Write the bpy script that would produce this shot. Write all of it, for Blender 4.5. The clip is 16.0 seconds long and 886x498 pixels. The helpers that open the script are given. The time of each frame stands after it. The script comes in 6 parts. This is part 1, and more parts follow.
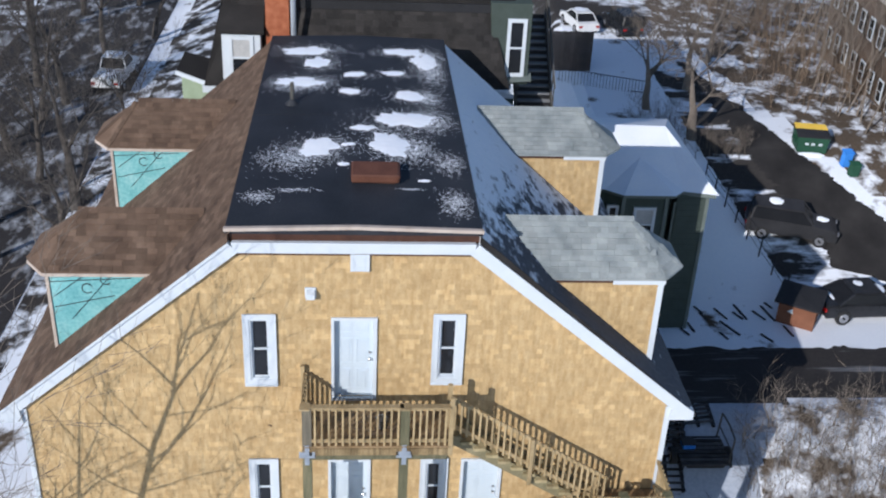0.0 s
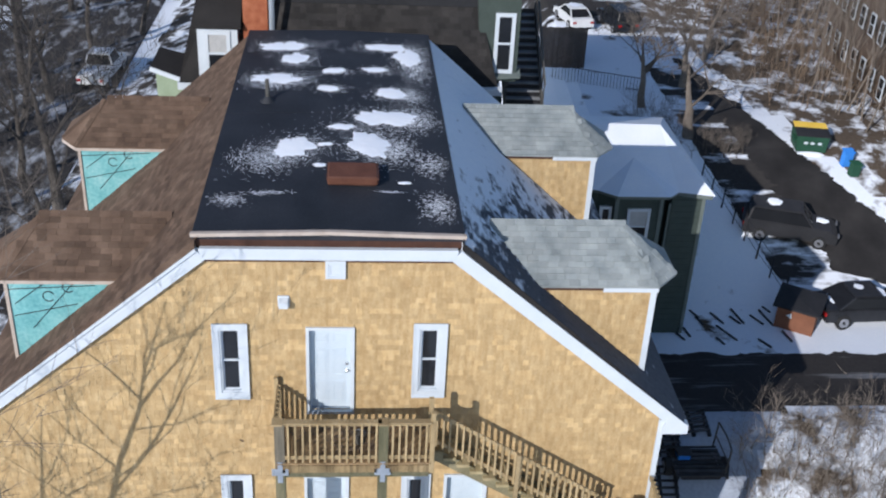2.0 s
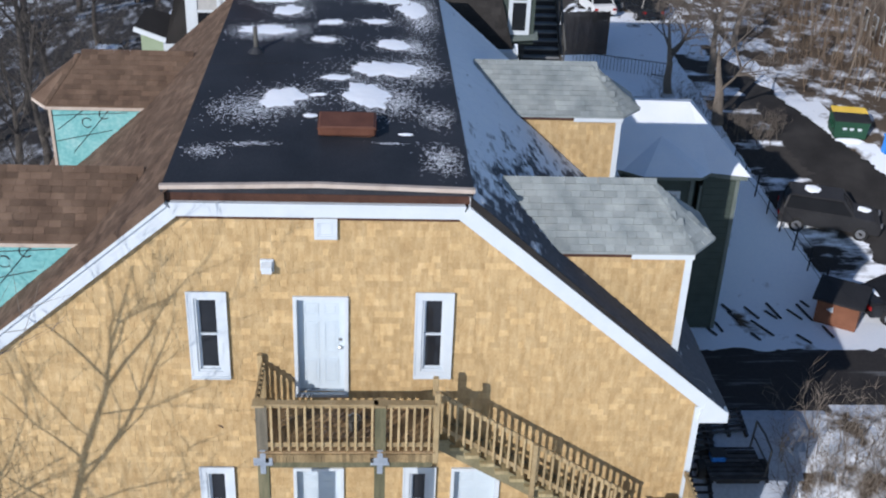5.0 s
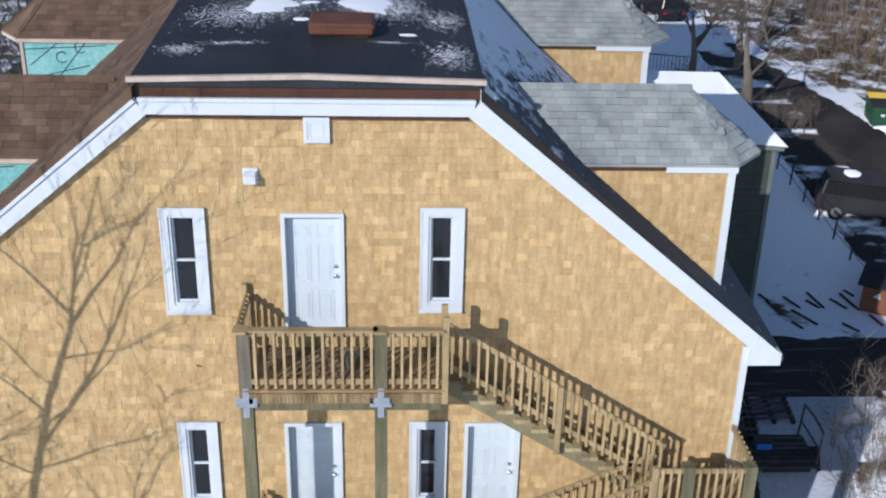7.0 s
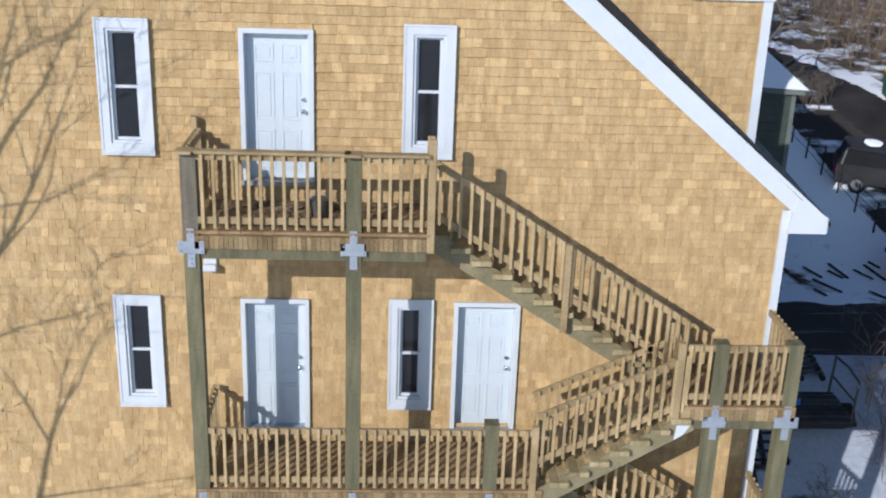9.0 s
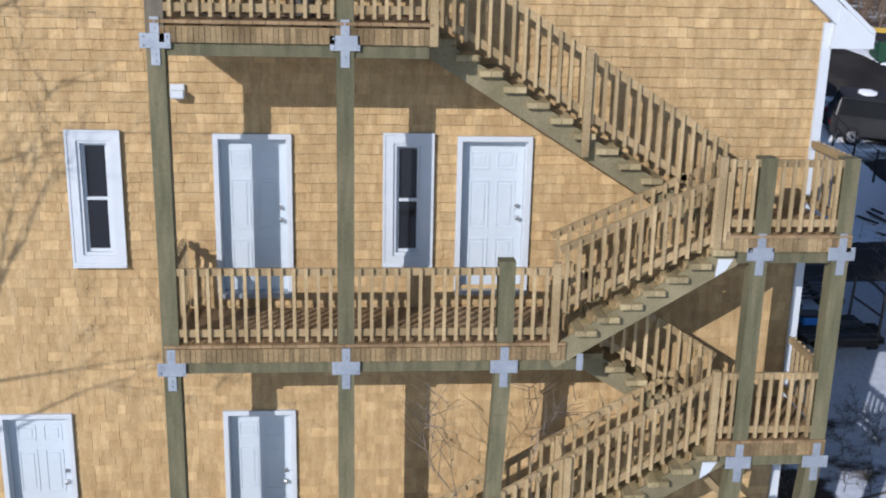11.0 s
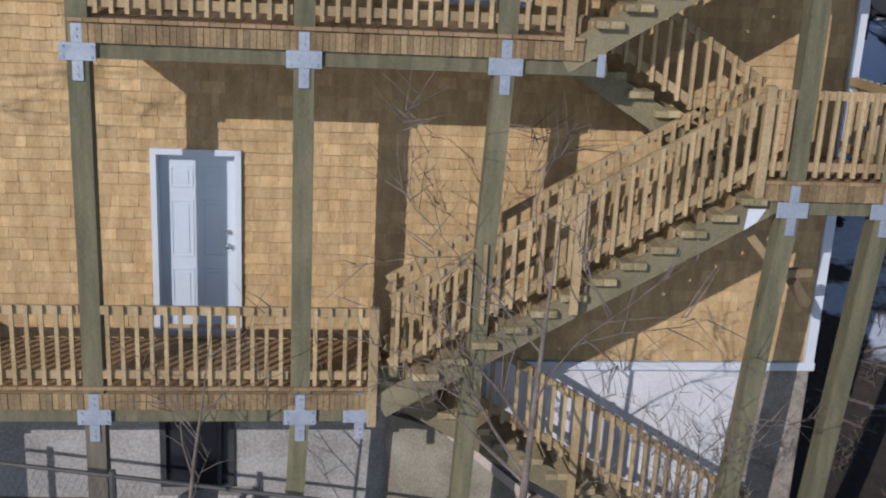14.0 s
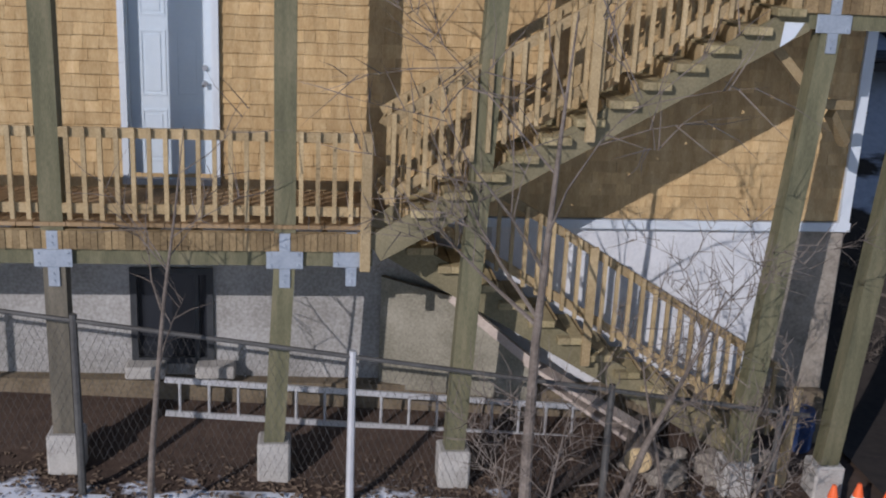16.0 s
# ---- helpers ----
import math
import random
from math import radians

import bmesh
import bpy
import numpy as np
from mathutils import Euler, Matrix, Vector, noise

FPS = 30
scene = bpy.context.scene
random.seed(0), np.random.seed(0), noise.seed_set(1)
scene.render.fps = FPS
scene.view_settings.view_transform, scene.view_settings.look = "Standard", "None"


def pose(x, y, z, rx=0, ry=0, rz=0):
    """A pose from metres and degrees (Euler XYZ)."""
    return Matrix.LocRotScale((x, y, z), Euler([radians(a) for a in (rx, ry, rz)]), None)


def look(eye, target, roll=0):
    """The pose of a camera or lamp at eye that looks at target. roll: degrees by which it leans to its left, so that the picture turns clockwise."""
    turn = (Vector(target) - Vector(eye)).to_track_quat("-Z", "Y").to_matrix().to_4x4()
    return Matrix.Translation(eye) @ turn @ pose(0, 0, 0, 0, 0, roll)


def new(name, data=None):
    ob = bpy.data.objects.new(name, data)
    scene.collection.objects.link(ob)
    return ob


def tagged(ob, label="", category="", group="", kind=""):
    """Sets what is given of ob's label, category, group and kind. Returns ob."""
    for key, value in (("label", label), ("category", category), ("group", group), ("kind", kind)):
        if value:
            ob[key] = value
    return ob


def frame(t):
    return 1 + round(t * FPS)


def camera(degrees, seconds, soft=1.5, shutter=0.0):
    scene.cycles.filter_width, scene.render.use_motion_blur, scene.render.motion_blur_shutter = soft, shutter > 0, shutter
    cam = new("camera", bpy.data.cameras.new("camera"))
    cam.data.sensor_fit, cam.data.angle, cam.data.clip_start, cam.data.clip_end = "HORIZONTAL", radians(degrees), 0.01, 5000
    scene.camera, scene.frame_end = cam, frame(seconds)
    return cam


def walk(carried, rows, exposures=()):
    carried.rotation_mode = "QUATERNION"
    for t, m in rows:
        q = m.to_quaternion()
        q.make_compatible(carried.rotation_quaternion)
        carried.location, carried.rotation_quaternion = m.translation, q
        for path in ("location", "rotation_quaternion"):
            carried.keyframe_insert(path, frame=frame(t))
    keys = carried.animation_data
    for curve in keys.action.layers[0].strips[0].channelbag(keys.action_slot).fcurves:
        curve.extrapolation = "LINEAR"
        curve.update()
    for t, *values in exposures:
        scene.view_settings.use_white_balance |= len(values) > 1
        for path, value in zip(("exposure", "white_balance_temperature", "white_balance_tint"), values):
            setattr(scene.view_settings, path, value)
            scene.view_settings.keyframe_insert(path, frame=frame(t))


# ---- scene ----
import functools

cam = camera(44.7, 16.0, 2.1)
PATH = [
    (0, (0.046, -19.731, 25.308), (0.205, -17.984, 24.347), 3.0),
    (0.5, (0.166, -19.447, 25.161), (0.328, -17.696, 24.208), 3.4),
    (1, (0.268, -19.184, 25.053), (0.432, -17.433, 24.101), 3.6),
    (1.5, (0.394, -18.906, 24.964), (0.559, -17.157, 24.008), 3.3),
    (2, (0.489, -18.608, 24.897), (0.652, -16.864, 23.932), 3.1),
    (2.5, (0.58, -18.272, 24.731), (0.738, -16.529, 23.763), 2.8),
    (3, (0.671, -17.969, 24.5), (0.822, -16.225, 23.534), 2.7),
    (3.5, (0.751, -17.689, 24.194), (0.895, -15.942, 23.23), 2.8),
    (6, (1.152, -16.332, 21.068), (1.255, -14.539, 20.188), 1.8),
    (6.5, (1.24, -16.09, 20.183), (1.333, -14.281, 19.335), 1.3),
    (7, (1.329, -15.831, 19.207), (1.416, -14.007, 18.392), 1.3),
    (7.5, (1.442, -15.567, 18.201), (1.525, -13.727, 17.419), 1.9),
    (8, (1.445, -15.253, 17.172), (1.54, -13.4, 16.427), 2.4),
    (8.5, (1.521, -14.952, 16.047), (1.617, -13.083, 15.34), 2.5),
    (9, (1.575, -14.61, 14.914), (1.673, -12.73, 14.238), 2.0),
    (9.2, (1.612, -14.526, 14.535), (1.708, -12.643, 13.866), 1.8),
    (11.3, (1.099, -13.406, 10.918), (1.279, -11.491, 10.37), 1.6),
    (11.5, (1.062, -13.208, 10.712), (1.25, -11.296, 10.156), 1.9),
    (12, (1.086, -12.926, 10.027), (1.28, -11.012, 9.479), 2.2),
    (12.5, (1.141, -12.633, 9.325), (1.34, -10.718, 8.786), 2.3),
    (13, (1.185, -12.339, 8.682), (1.394, -10.427, 8.135), 2.6),
    (13.5, (1.328, -12.088, 7.99), (1.532, -10.176, 7.441), 2.6),
    (14, (1.3, -11.803, 7.468), (1.523, -9.899, 6.9), 2.9),
    (14.5, (1.305, -11.554, 7.038), (1.54, -9.658, 6.447), 3.0),
    (15, (1.302, -11.351, 6.554), (1.547, -9.457, 5.959), 3.2),
    (15.5, (1.269, -11.195, 6.143), (1.525, -9.304, 5.545), 3.1),
    (16, (1.359, -11.129, 5.528), (1.599, -9.226, 4.96), 2.7),
]
walk(cam, [(t, look(eye, target, roll)) for t, eye, target, roll in PATH], [(0, -0.13, 6450, 11), (9, -0.17, 6450, 12), (11.5, -0.3, 6400, 15), (12.5, -0.4, 6400, 16), (14.5, -0.6, 6400, 17), (16, -0.65, 6400, 17)])

# ---- light ----
SUN_WAY = Vector((0.74, 1.0, -0.559)).normalized()      # the way the sunlight travels
world = bpy.data.worlds.new("winter_sky")
scene.world = world
world.use_nodes = True
wn = world.node_tree.nodes
sky = wn.new("ShaderNodeTexSky")
sky.sky_type, sky.sun_disc = "NISHITA", False
sky.dust_density, sky.ozone_density = 0.4, 3.5
sky.sun_elevation, sky.sun_rotation = radians(24.2), math.atan2(-0.74, -1.0)
wn["Background"].inputs["Strength"].default_value = 0.128
world.node_tree.links.new(sky.outputs[0], wn["Background"].inputs["Color"])
sun_data = bpy.data.lights.new("sun", "SUN")
sun_data.energy, sun_data.angle, sun_data.color = 4.45, radians(0.4), (1.0, 0.963, 0.94)
sun = new("sun", sun_data)
sun.matrix_world = look((-30, -40, 22), Vector((-30, -40, 22)) + SUN_WAY)

# ---- materials ----


def material(name, colors, rough=0.8, scale=6.0, fine=60.0, bump=0.15, metal=0.0, piece=0.0, island=0.0, stretch=(1, 1, 1), spec=0.3, pale=0.0):
    """Colours mixed by noise at two sizes; piece and island: how far each object, or each loose piece of a mesh, differs in value; pale: how much brighter the odd one is."""
    m = bpy.data.materials.new(name)
    m.use_nodes = True
    nt = m.node_tree
    n, l = nt.nodes, nt.links
    b = n["Principled BSDF"]
    co = n.new("ShaderNodeNewGeometry")
    mp = n.new("ShaderNodeMapping")
    mp.inputs["Scale"].default_value = stretch
    l.new(co.outputs["Position"], mp.inputs[0])
    big, small = n.new("ShaderNodeTexNoise"), n.new("ShaderNodeTexNoise")
    for t, s, d in ((big, scale, 4), (small, fine, 5)):
        t.inputs["Scale"].default_value, t.inputs["Detail"].default_value = s, d
        l.new(mp.outputs[0], t.inputs["Vector"])
    both = n.new("ShaderNodeMath")
    both.operation = "MULTIPLY_ADD"
    both.inputs[1].default_value = 0.45
    l.new(small.outputs["Fac"], both.inputs[0])
    half = n.new("ShaderNodeMath")
    half.operation = "MULTIPLY"
    half.inputs[1].default_value = 0.55
    l.new(big.outputs["Fac"], half.inputs[0])
    l.new(half.outputs[0], both.inputs[2])
    r = n.new("ShaderNodeValToRGB")
    e = r.color_ramp.elements
    e[0].position, e[1].position = 0.32, 0.68
    e[0].color, e[1].color = (*colors[0], 1), (*colors[-1], 1)
    for k, c in enumerate(colors[1:-1]):
        x = e.new(0.32 + 0.36 * (k + 1) / (len(colors) - 1))
        x.color = (*c, 1)
    l.new(both.outputs[0], r.inputs[0])
    col = r.outputs[0]
    for amount, node, out in ((piece, "ShaderNodeObjectInfo", "Random"), (island, "ShaderNodeNewGeometry", "Random Per Island")):
        if amount:
            o = n.new(node)
            v = n.new("ShaderNodeMapRange")
            v.inputs["To Min"].default_value, v.inputs["To Max"].default_value = 1 - amount, 1 + amount
            l.new(o.outputs[out], v.inputs[0])
            odd = n.new("ShaderNodeMapRange")
            odd.inputs["From Min"].default_value, odd.inputs["From Max"].default_value = 0.8, 1.0
            odd.inputs["To Max"].default_value = pale
            l.new(o.outputs[out], odd.inputs[0])
            total = n.new("ShaderNodeMath")
            l.new(v.outputs[0], total.inputs[0])
            l.new(odd.outputs[0], total.inputs[1])
            h = n.new("ShaderNodeHueSaturation")
            l.new(total.outputs[0], h.inputs["Value"])
            l.new(col, h.inputs["Color"])
            col = h.outputs[0]
    l.new(col, b.inputs["Base Color"])
    b.inputs["Roughness"].default_value, b.inputs["Metallic"].default_value = rough, metal
    b.inputs["Specular IOR Level"].default_value = spec
    if bump:
        bp = n.new("ShaderNodeBump")
        bp.inputs["Strength"].default_value, bp.inputs["Distance"].default_value = bump, 0.02
        l.new(both.outputs[0], bp.inputs["Height"])
        l.new(bp.outputs[0], b.inputs["Normal"])
    return m


def patchy(name, first, second, scale, low, high, rough=0.85, bump=0.3, detail=8.0, stretch=(1, 1, 1), slant=None, pieces=0.0):
    """Two surfaces, each with its own grain, that lie over one another in patches."""
    m = bpy.data.materials.new(name)
    m.use_nodes = True
    nt = m.node_tree
    n, l = nt.nodes, nt.links
    b = n["Principled BSDF"]
    co = n.new("ShaderNodeNewGeometry")
    mp = n.new("ShaderNodeMapping")
    mp.inputs["Scale"].default_value = stretch
    l.new(co.outputs["Position"], mp.inputs[0])
    t = n.new("ShaderNodeTexNoise")
    t.inputs["Scale"].default_value, t.inputs["Detail"].default_value, t.inputs["Roughness"].default_value = scale, detail, 0.62
    l.new(mp.outputs[0], t.inputs["Vector"])
    k = n.new("ShaderNodeMapRange")
    k.inputs["From Min"].default_value, k.inputs["From Max"].default_value = low, high
    fac = t.outputs["Fac"]
    if slant:  # one surface thins out along a way
        dot = n.new("ShaderNodeVectorMath")
        dot.operation = "DOT_PRODUCT"
        dot.inputs[1].default_value = slant[0]
        l.new(co.outputs["Position"], dot.inputs[0])
        sl = n.new("ShaderNodeMapRange")
        sl.inputs["From Min"].default_value, sl.inputs["From Max"].default_value = slant[1], slant[2]
        sl.inputs["To Min"].default_value, sl.inputs["To Max"].default_value = -slant[3], slant[3]
        l.new(dot.outputs["Value"], sl.inputs[0])
        ad = n.new("ShaderNodeMath")
        l.new(fac, ad.inputs[0])
        l.new(sl.outputs[0], ad.inputs[1])
        fac = ad.outputs[0]
    if pieces:  # every tab holds the snow a little differently
        for node, out in (("ShaderNodeObjectInfo", "Random"), ("ShaderNodeNewGeometry", "Random Per Island")):
            ri = n.new(node)
            sp = n.new("ShaderNodeMapRange")
            sp.inputs["To Min"].default_value, sp.inputs["To Max"].default_value = -pieces / 2, pieces / 2
            l.new(ri.outputs[out], sp.inputs[0])
            ad = n.new("ShaderNodeMath")
            l.new(fac, ad.inputs[0])
            l.new(sp.outputs[0], ad.inputs[1])
            fac = ad.outputs[0]
    l.new(fac, k.inputs[0])
    g = n.new("ShaderNodeTexNoise")
    g.inputs["Scale"].default_value, g.inputs["Detail"].default_value = 9.0, 6
    l.new(co.outputs["Position"], g.inputs["Vector"])
    ramps = []
    for c in (first, second):
        x = n.new("ShaderNodeMixRGB")
        x.inputs[1].default_value, x.inputs[2].default_value = (*c[0], 1), (*c[1], 1)
        l.new(g.outputs["Fac"], x.inputs[0])
        ramps.append(x)
    x = n.new("ShaderNodeMixRGB")
    l.new(k.outputs[0], x.inputs[0])
    l.new(ramps[0].outputs[0], x.inputs[1])
    l.new(ramps[1].outputs[0], x.inputs[2])
    l.new(x.outputs[0], b.inputs["Base Color"])
    b.inputs["Roughness"].default_value = rough
    b.inputs["Specular IOR Level"].default_value = 0.25
    bp = n.new("ShaderNodeBump")
    bp.inputs["Strength"].default_value, bp.inputs["Distance"].default_value = bump, 0.05
    l.new(t.outputs["Fac"], bp.inputs["Height"])
    l.new(bp.outputs[0], b.inputs["Normal"])
    return m


SNOW = ((0.72, 0.78, 0.87), (0.84, 0.87, 0.92))
CEDAR = [(0.355, 0.232, 0.108), (0.455, 0.32, 0.16), (0.55, 0.412, 0.232)]
cedar = material("cedar_shingle", CEDAR, 0.85, 10.0, 70, 0.15, piece=0.1, stretch=(1, 1, 0.25), pale=0.13)
cedar_courses = material("cedar_shingle_courses", CEDAR, 0.85, 10.0, 70, 0.15, island=0.1, stretch=(1, 1, 0.25), pale=0.13)
backing = material("felt_backing", [(0.16, 0.10, 0.05), (0.2, 0.13, 0.07)], 0.9)
white = material("white_paint", [(0.535, 0.595, 0.645), (0.605, 0.655, 0.70)], 0.5, 3, 40, 0.04)
door_white = material("white_door", [(0.515, 0.60, 0.665), (0.575, 0.65, 0.705)], 0.4, 2, 30, 0.02)
BROWN = [(0.072, 0.046, 0.033), (0.115, 0.076, 0.054), (0.16, 0.111, 0.081)]
brown_roof = material("brown_roof_shingle", BROWN, 0.95, 2.2, 90, 0.3, piece=0.27)
brown_courses = material("brown_roof_courses", BROWN, 0.95, 2.2, 90, 0.3, island=0.27)
grey_roof = material("grey_roof_shingle", [(0.155, 0.18, 0.188), (0.24, 0.268, 0.27), (0.32, 0.345, 0.342)], 0.95, 2.0, 90, 0.3, piece=0.13, island=0.13)
snowy_roof = patchy("snow_dusted_shingle", SNOW, ((0.05, 0.055, 0.07), (0.12, 0.13, 0.15)), 2.2, 0.46, 0.6, 0.85, 0.2, stretch=(1.6, 0.6, 1), slant=((1.0, -0.45, 0.0), 0.2, 5.4, 0.27), pieces=0.17)
dark_roof = material("slate_roof", [(0.011, 0.0105, 0.0105), (0.021, 0.0195, 0.019), (0.035, 0.032, 0.03)], 0.85, 1.2, 50, 0.3, piece=0.3, island=0.3)
membrane = material("black_membrane", [(0.012, 0.014, 0.018), (0.022, 0.025, 0.032), (0.035, 0.038, 0.046)], 0.55, 0.8, 30, 0.1)
snow = material("snow", [SNOW[0], SNOW[1]], 0.75, 1.2, 25, 0.15)
rust = material("rust_brown_metal", [(0.075, 0.03, 0.02), (0.115, 0.047, 0.03), (0.145, 0.064, 0.042)], 0.6, 3, 40, 0.1)
fascia_brown = material("dark_brown_fascia", [(0.045, 0.02, 0.014), (0.09, 0.042, 0.028)], 0.7, 4, 40, 0.1)
drip = material("weathered_edge_board", [(0.38, 0.31, 0.26), (0.56, 0.49, 0.43)], 0.7, 4, 40, 0.1)
wrap = material("teal_house_wrap", [(0.11, 0.34, 0.36), (0.19, 0.47, 0.48), (0.33, 0.57, 0.57)], 0.45, 1.5, 14, 0.2)
ink = material("black_print", [(0.02, 0.02, 0.025), (0.04, 0.04, 0.04)], 0.6, bump=0)
green_lumber = material("green_treated_post", [(0.074, 0.075, 0.045), (0.132, 0.127, 0.074), (0.212, 0.186, 0.114)], 0.8, 2.6, 40, 0.15, piece=0.14, stretch=(4, 4, 0.5))
grey_post = material("weathered_post", [(0.085, 0.078, 0.06), (0.14, 0.126, 0.096), (0.21, 0.185, 0.14)], 0.85, 2.6, 40, 0.2, stretch=(4, 4, 0.5))
lumber = material("treated_lumber", [(0.22, 0.16, 0.082), (0.335, 0.252, 0.136), (0.46, 0.358, 0.21)], 0.8, 2.0, 45, 0.15, piece=0.18, island=0.18)
deck_wood = material("deck_board", [(0.165, 0.108, 0.054), (0.24, 0.163, 0.086), (0.31, 0.22, 0.128)], 0.8, 2.0, 45, 0.15, piece=0.2, island=0.2)
steel = material("galvanised_steel", [(0.31, 0.355, 0.41), (0.45, 0.5, 0.55)], 0.5, 6, 40, 0.05, metal=0.55)
chrome = material("satin_nickel", [(0.5, 0.5, 0.5), (0.65, 0.65, 0.65)], 0.3, metal=1.0, bump=0)
concrete = material("concrete", [(0.30, 0.285, 0.26), (0.42, 0.405, 0.375), (0.5, 0.485, 0.45)], 0.9, 4, 60, 0.25)
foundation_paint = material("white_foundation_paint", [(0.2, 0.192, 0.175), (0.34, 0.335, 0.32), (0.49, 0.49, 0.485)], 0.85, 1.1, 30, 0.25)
# a lighter white for the foundation east of x = 3.3
lighter_paint = material("lighter_white_masonry_paint", [(0.5, 0.52, 0.545), (0.6, 0.62, 0.645), (0.68, 0.69, 0.71)], 0.8, 1.6, 30, 0.15)
stone = material("old_foundation_stone", [(0.16, 0.14, 0.11), (0.27, 0.24, 0.2), (0.36, 0.33, 0.28)], 0.9, 3, 30, 0.4)
ledge_stone = material("ochre_ledge_stone", [(0.1, 0.078, 0.052), (0.17, 0.135, 0.09), (0.24, 0.195, 0.135)], 0.9, 3, 30, 0.4)
old_board = material("weathered_panel", [(0.15, 0.14, 0.105), (0.24, 0.225, 0.175), (0.33, 0.31, 0.25)], 0.9, 2.5, 40, 0.3)
dark_frame = material("dark_window_frame", [(0.03, 0.033, 0.037), (0.055, 0.06, 0.065)], 0.5)
glass = material("window_glass", [(0.012, 0.014, 0.018), (0.022, 0.025, 0.03)], 0.08, 1, 3, 0.0, spec=0.4)
car_glass = material("tinted_car_glass", [(0.01, 0.011, 0.013), (0.018, 0.019, 0.022)], 0.25, 1, 3, 0.0, spec=0.2)
curtain = material("pale_curtain", [(0.35, 0.36, 0.36), (0.5, 0.5, 0.5)], 0.9, 4, 20)
asphalt = material("asphalt", [(0.013, 0.012, 0.0125), (0.025, 0.0235, 0.0235), (0.046, 0.043, 0.042)], 0.9, 0.9, 40, 0.2)
slush_road = patchy("slushy_asphalt", ((0.02, 0.019, 0.02), (0.05, 0.046, 0.045)), ((0.2, 0.21, 0.23), (0.42, 0.43, 0.45)), 0.8, 0.56, 0.72, 0.85, 0.2, stretch=(0.22, 2.2, 1))
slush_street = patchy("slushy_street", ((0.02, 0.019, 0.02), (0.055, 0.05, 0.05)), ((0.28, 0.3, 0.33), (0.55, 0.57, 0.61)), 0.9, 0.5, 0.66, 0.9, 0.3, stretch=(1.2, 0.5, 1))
icy_lot = patchy("icy_parking", SNOW, ((0.025, 0.023, 0.022), (0.055, 0.05, 0.047)), 0.5, 0.42, 0.5, 0.85, 0.2, stretch=(0.5, 1.8, 1))
ground_mat = patchy("snow_over_soil", SNOW, ((0.045, 0.032, 0.022), (0.13, 0.095, 0.065)), 0.35, 0.60, 0.66, 0.9, 0.5)
# trodden snow tinted dark blue-grey, soil thickened towards the house, in place of shade
shade_toned_ground = patchy("shade_toned_trodden_snow_and_soil", ((0.24, 0.28, 0.35), (0.46, 0.51, 0.59)), ((0.02, 0.018, 0.017), (0.06, 0.05, 0.042)), 1.3, 0.45, 0.54, 0.9, 0.6, stretch=(0.5, 1.5, 1), slant=((-1.0, -0.9, 0.0), -17.0, -11.5, 0.32))
# the soil share rises towards low y, which darkens that end
verge_mat = patchy("brush_verge", SNOW, ((0.04, 0.03, 0.022), (0.14, 0.105, 0.075)), 1.1, 0.41, 0.54, 0.9, 0.7, slant=((0.0, -1.0, 0.0), -8.0, 0.0, 0.07))
wood_mat = patchy("snowy_leaf_litter", SNOW, ((0.045, 0.034, 0.026), (0.14, 0.108, 0.08)), 1.1, 0.38, 0.52, 0.9, 0.7)
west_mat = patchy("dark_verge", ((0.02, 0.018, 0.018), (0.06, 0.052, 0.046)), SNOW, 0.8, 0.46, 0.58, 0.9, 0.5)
soil = patchy("leaf_litter_soil", ((0.045, 0.03, 0.023), (0.115, 0.08, 0.06)), SNOW, 2.6, 0.62, 0.72, 0.95, 0.7, slant=((0.0, -1.0, 0.0), 1.05, 1.75, 0.17))
bark = material("grey_bark", [(0.085, 0.07, 0.058), (0.15, 0.125, 0.105), (0.24, 0.205, 0.175)], 0.95, 4, 30, 0.4)
street_bark = material("dark_street_bark", [(0.03, 0.026, 0.024), (0.07, 0.062, 0.056), (0.15, 0.135, 0.12)], 0.95, 3, 20, 0.4)
twig = material("bare_twig", [(0.075, 0.062, 0.052), (0.15, 0.128, 0.11)], 0.95, 5, 20, 0.0)
pale_twig = material("pale_twig", [(0.13, 0.108, 0.09), (0.22, 0.188, 0.158)], 0.95, 5, 20, 0.0)
brush_mat = material("brushwood", [(0.12, 0.085, 0.06), (0.21, 0.155, 0.11)], 0.95, 5, 20, 0.0)
stringer_wood = material("treated_stringer", [(0.14, 0.125, 0.07), (0.21, 0.185, 0.11), (0.29, 0.25, 0.155)], 0.8, 2.0, 45, 0.15, piece=0.12)
sawn_wood = material("sawn_board_ends", [(0.13, 0.088, 0.045), (0.23, 0.165, 0.085), (0.34, 0.255, 0.14)], 0.85, 2.0, 45, 0.15, island=0.3)
tread_wood = material("treated_tread", [(0.17, 0.148, 0.075), (0.31, 0.255, 0.14), (0.46, 0.375, 0.22)], 0.8, 3.0, 45, 0.15, piece=0.25)
green_wall = material("dark_green_siding", [(0.042, 0.058, 0.05), (0.062, 0.082, 0.072)], 0.7, 3, 30, 0.05)
eave_green = material("grey_green_trim", [(0.11, 0.135, 0.125), (0.16, 0.19, 0.175)], 0.7, 3, 30, 0.05)
sage_wall = material("sage_green_siding", [(0.24, 0.31, 0.21), (0.31, 0.38, 0.27)], 0.7, 3, 30, 0.05)
brick_red = material("red_brick", [(0.26, 0.075, 0.035), (0.36, 0.12, 0.06), (0.45, 0.17, 0.09)], 0.9, 5, 40, 0.3)
brick_far = material("brown_brick", [(0.095, 0.07, 0.056), (0.15, 0.112, 0.09)], 0.9, 3, 30, 0.2)
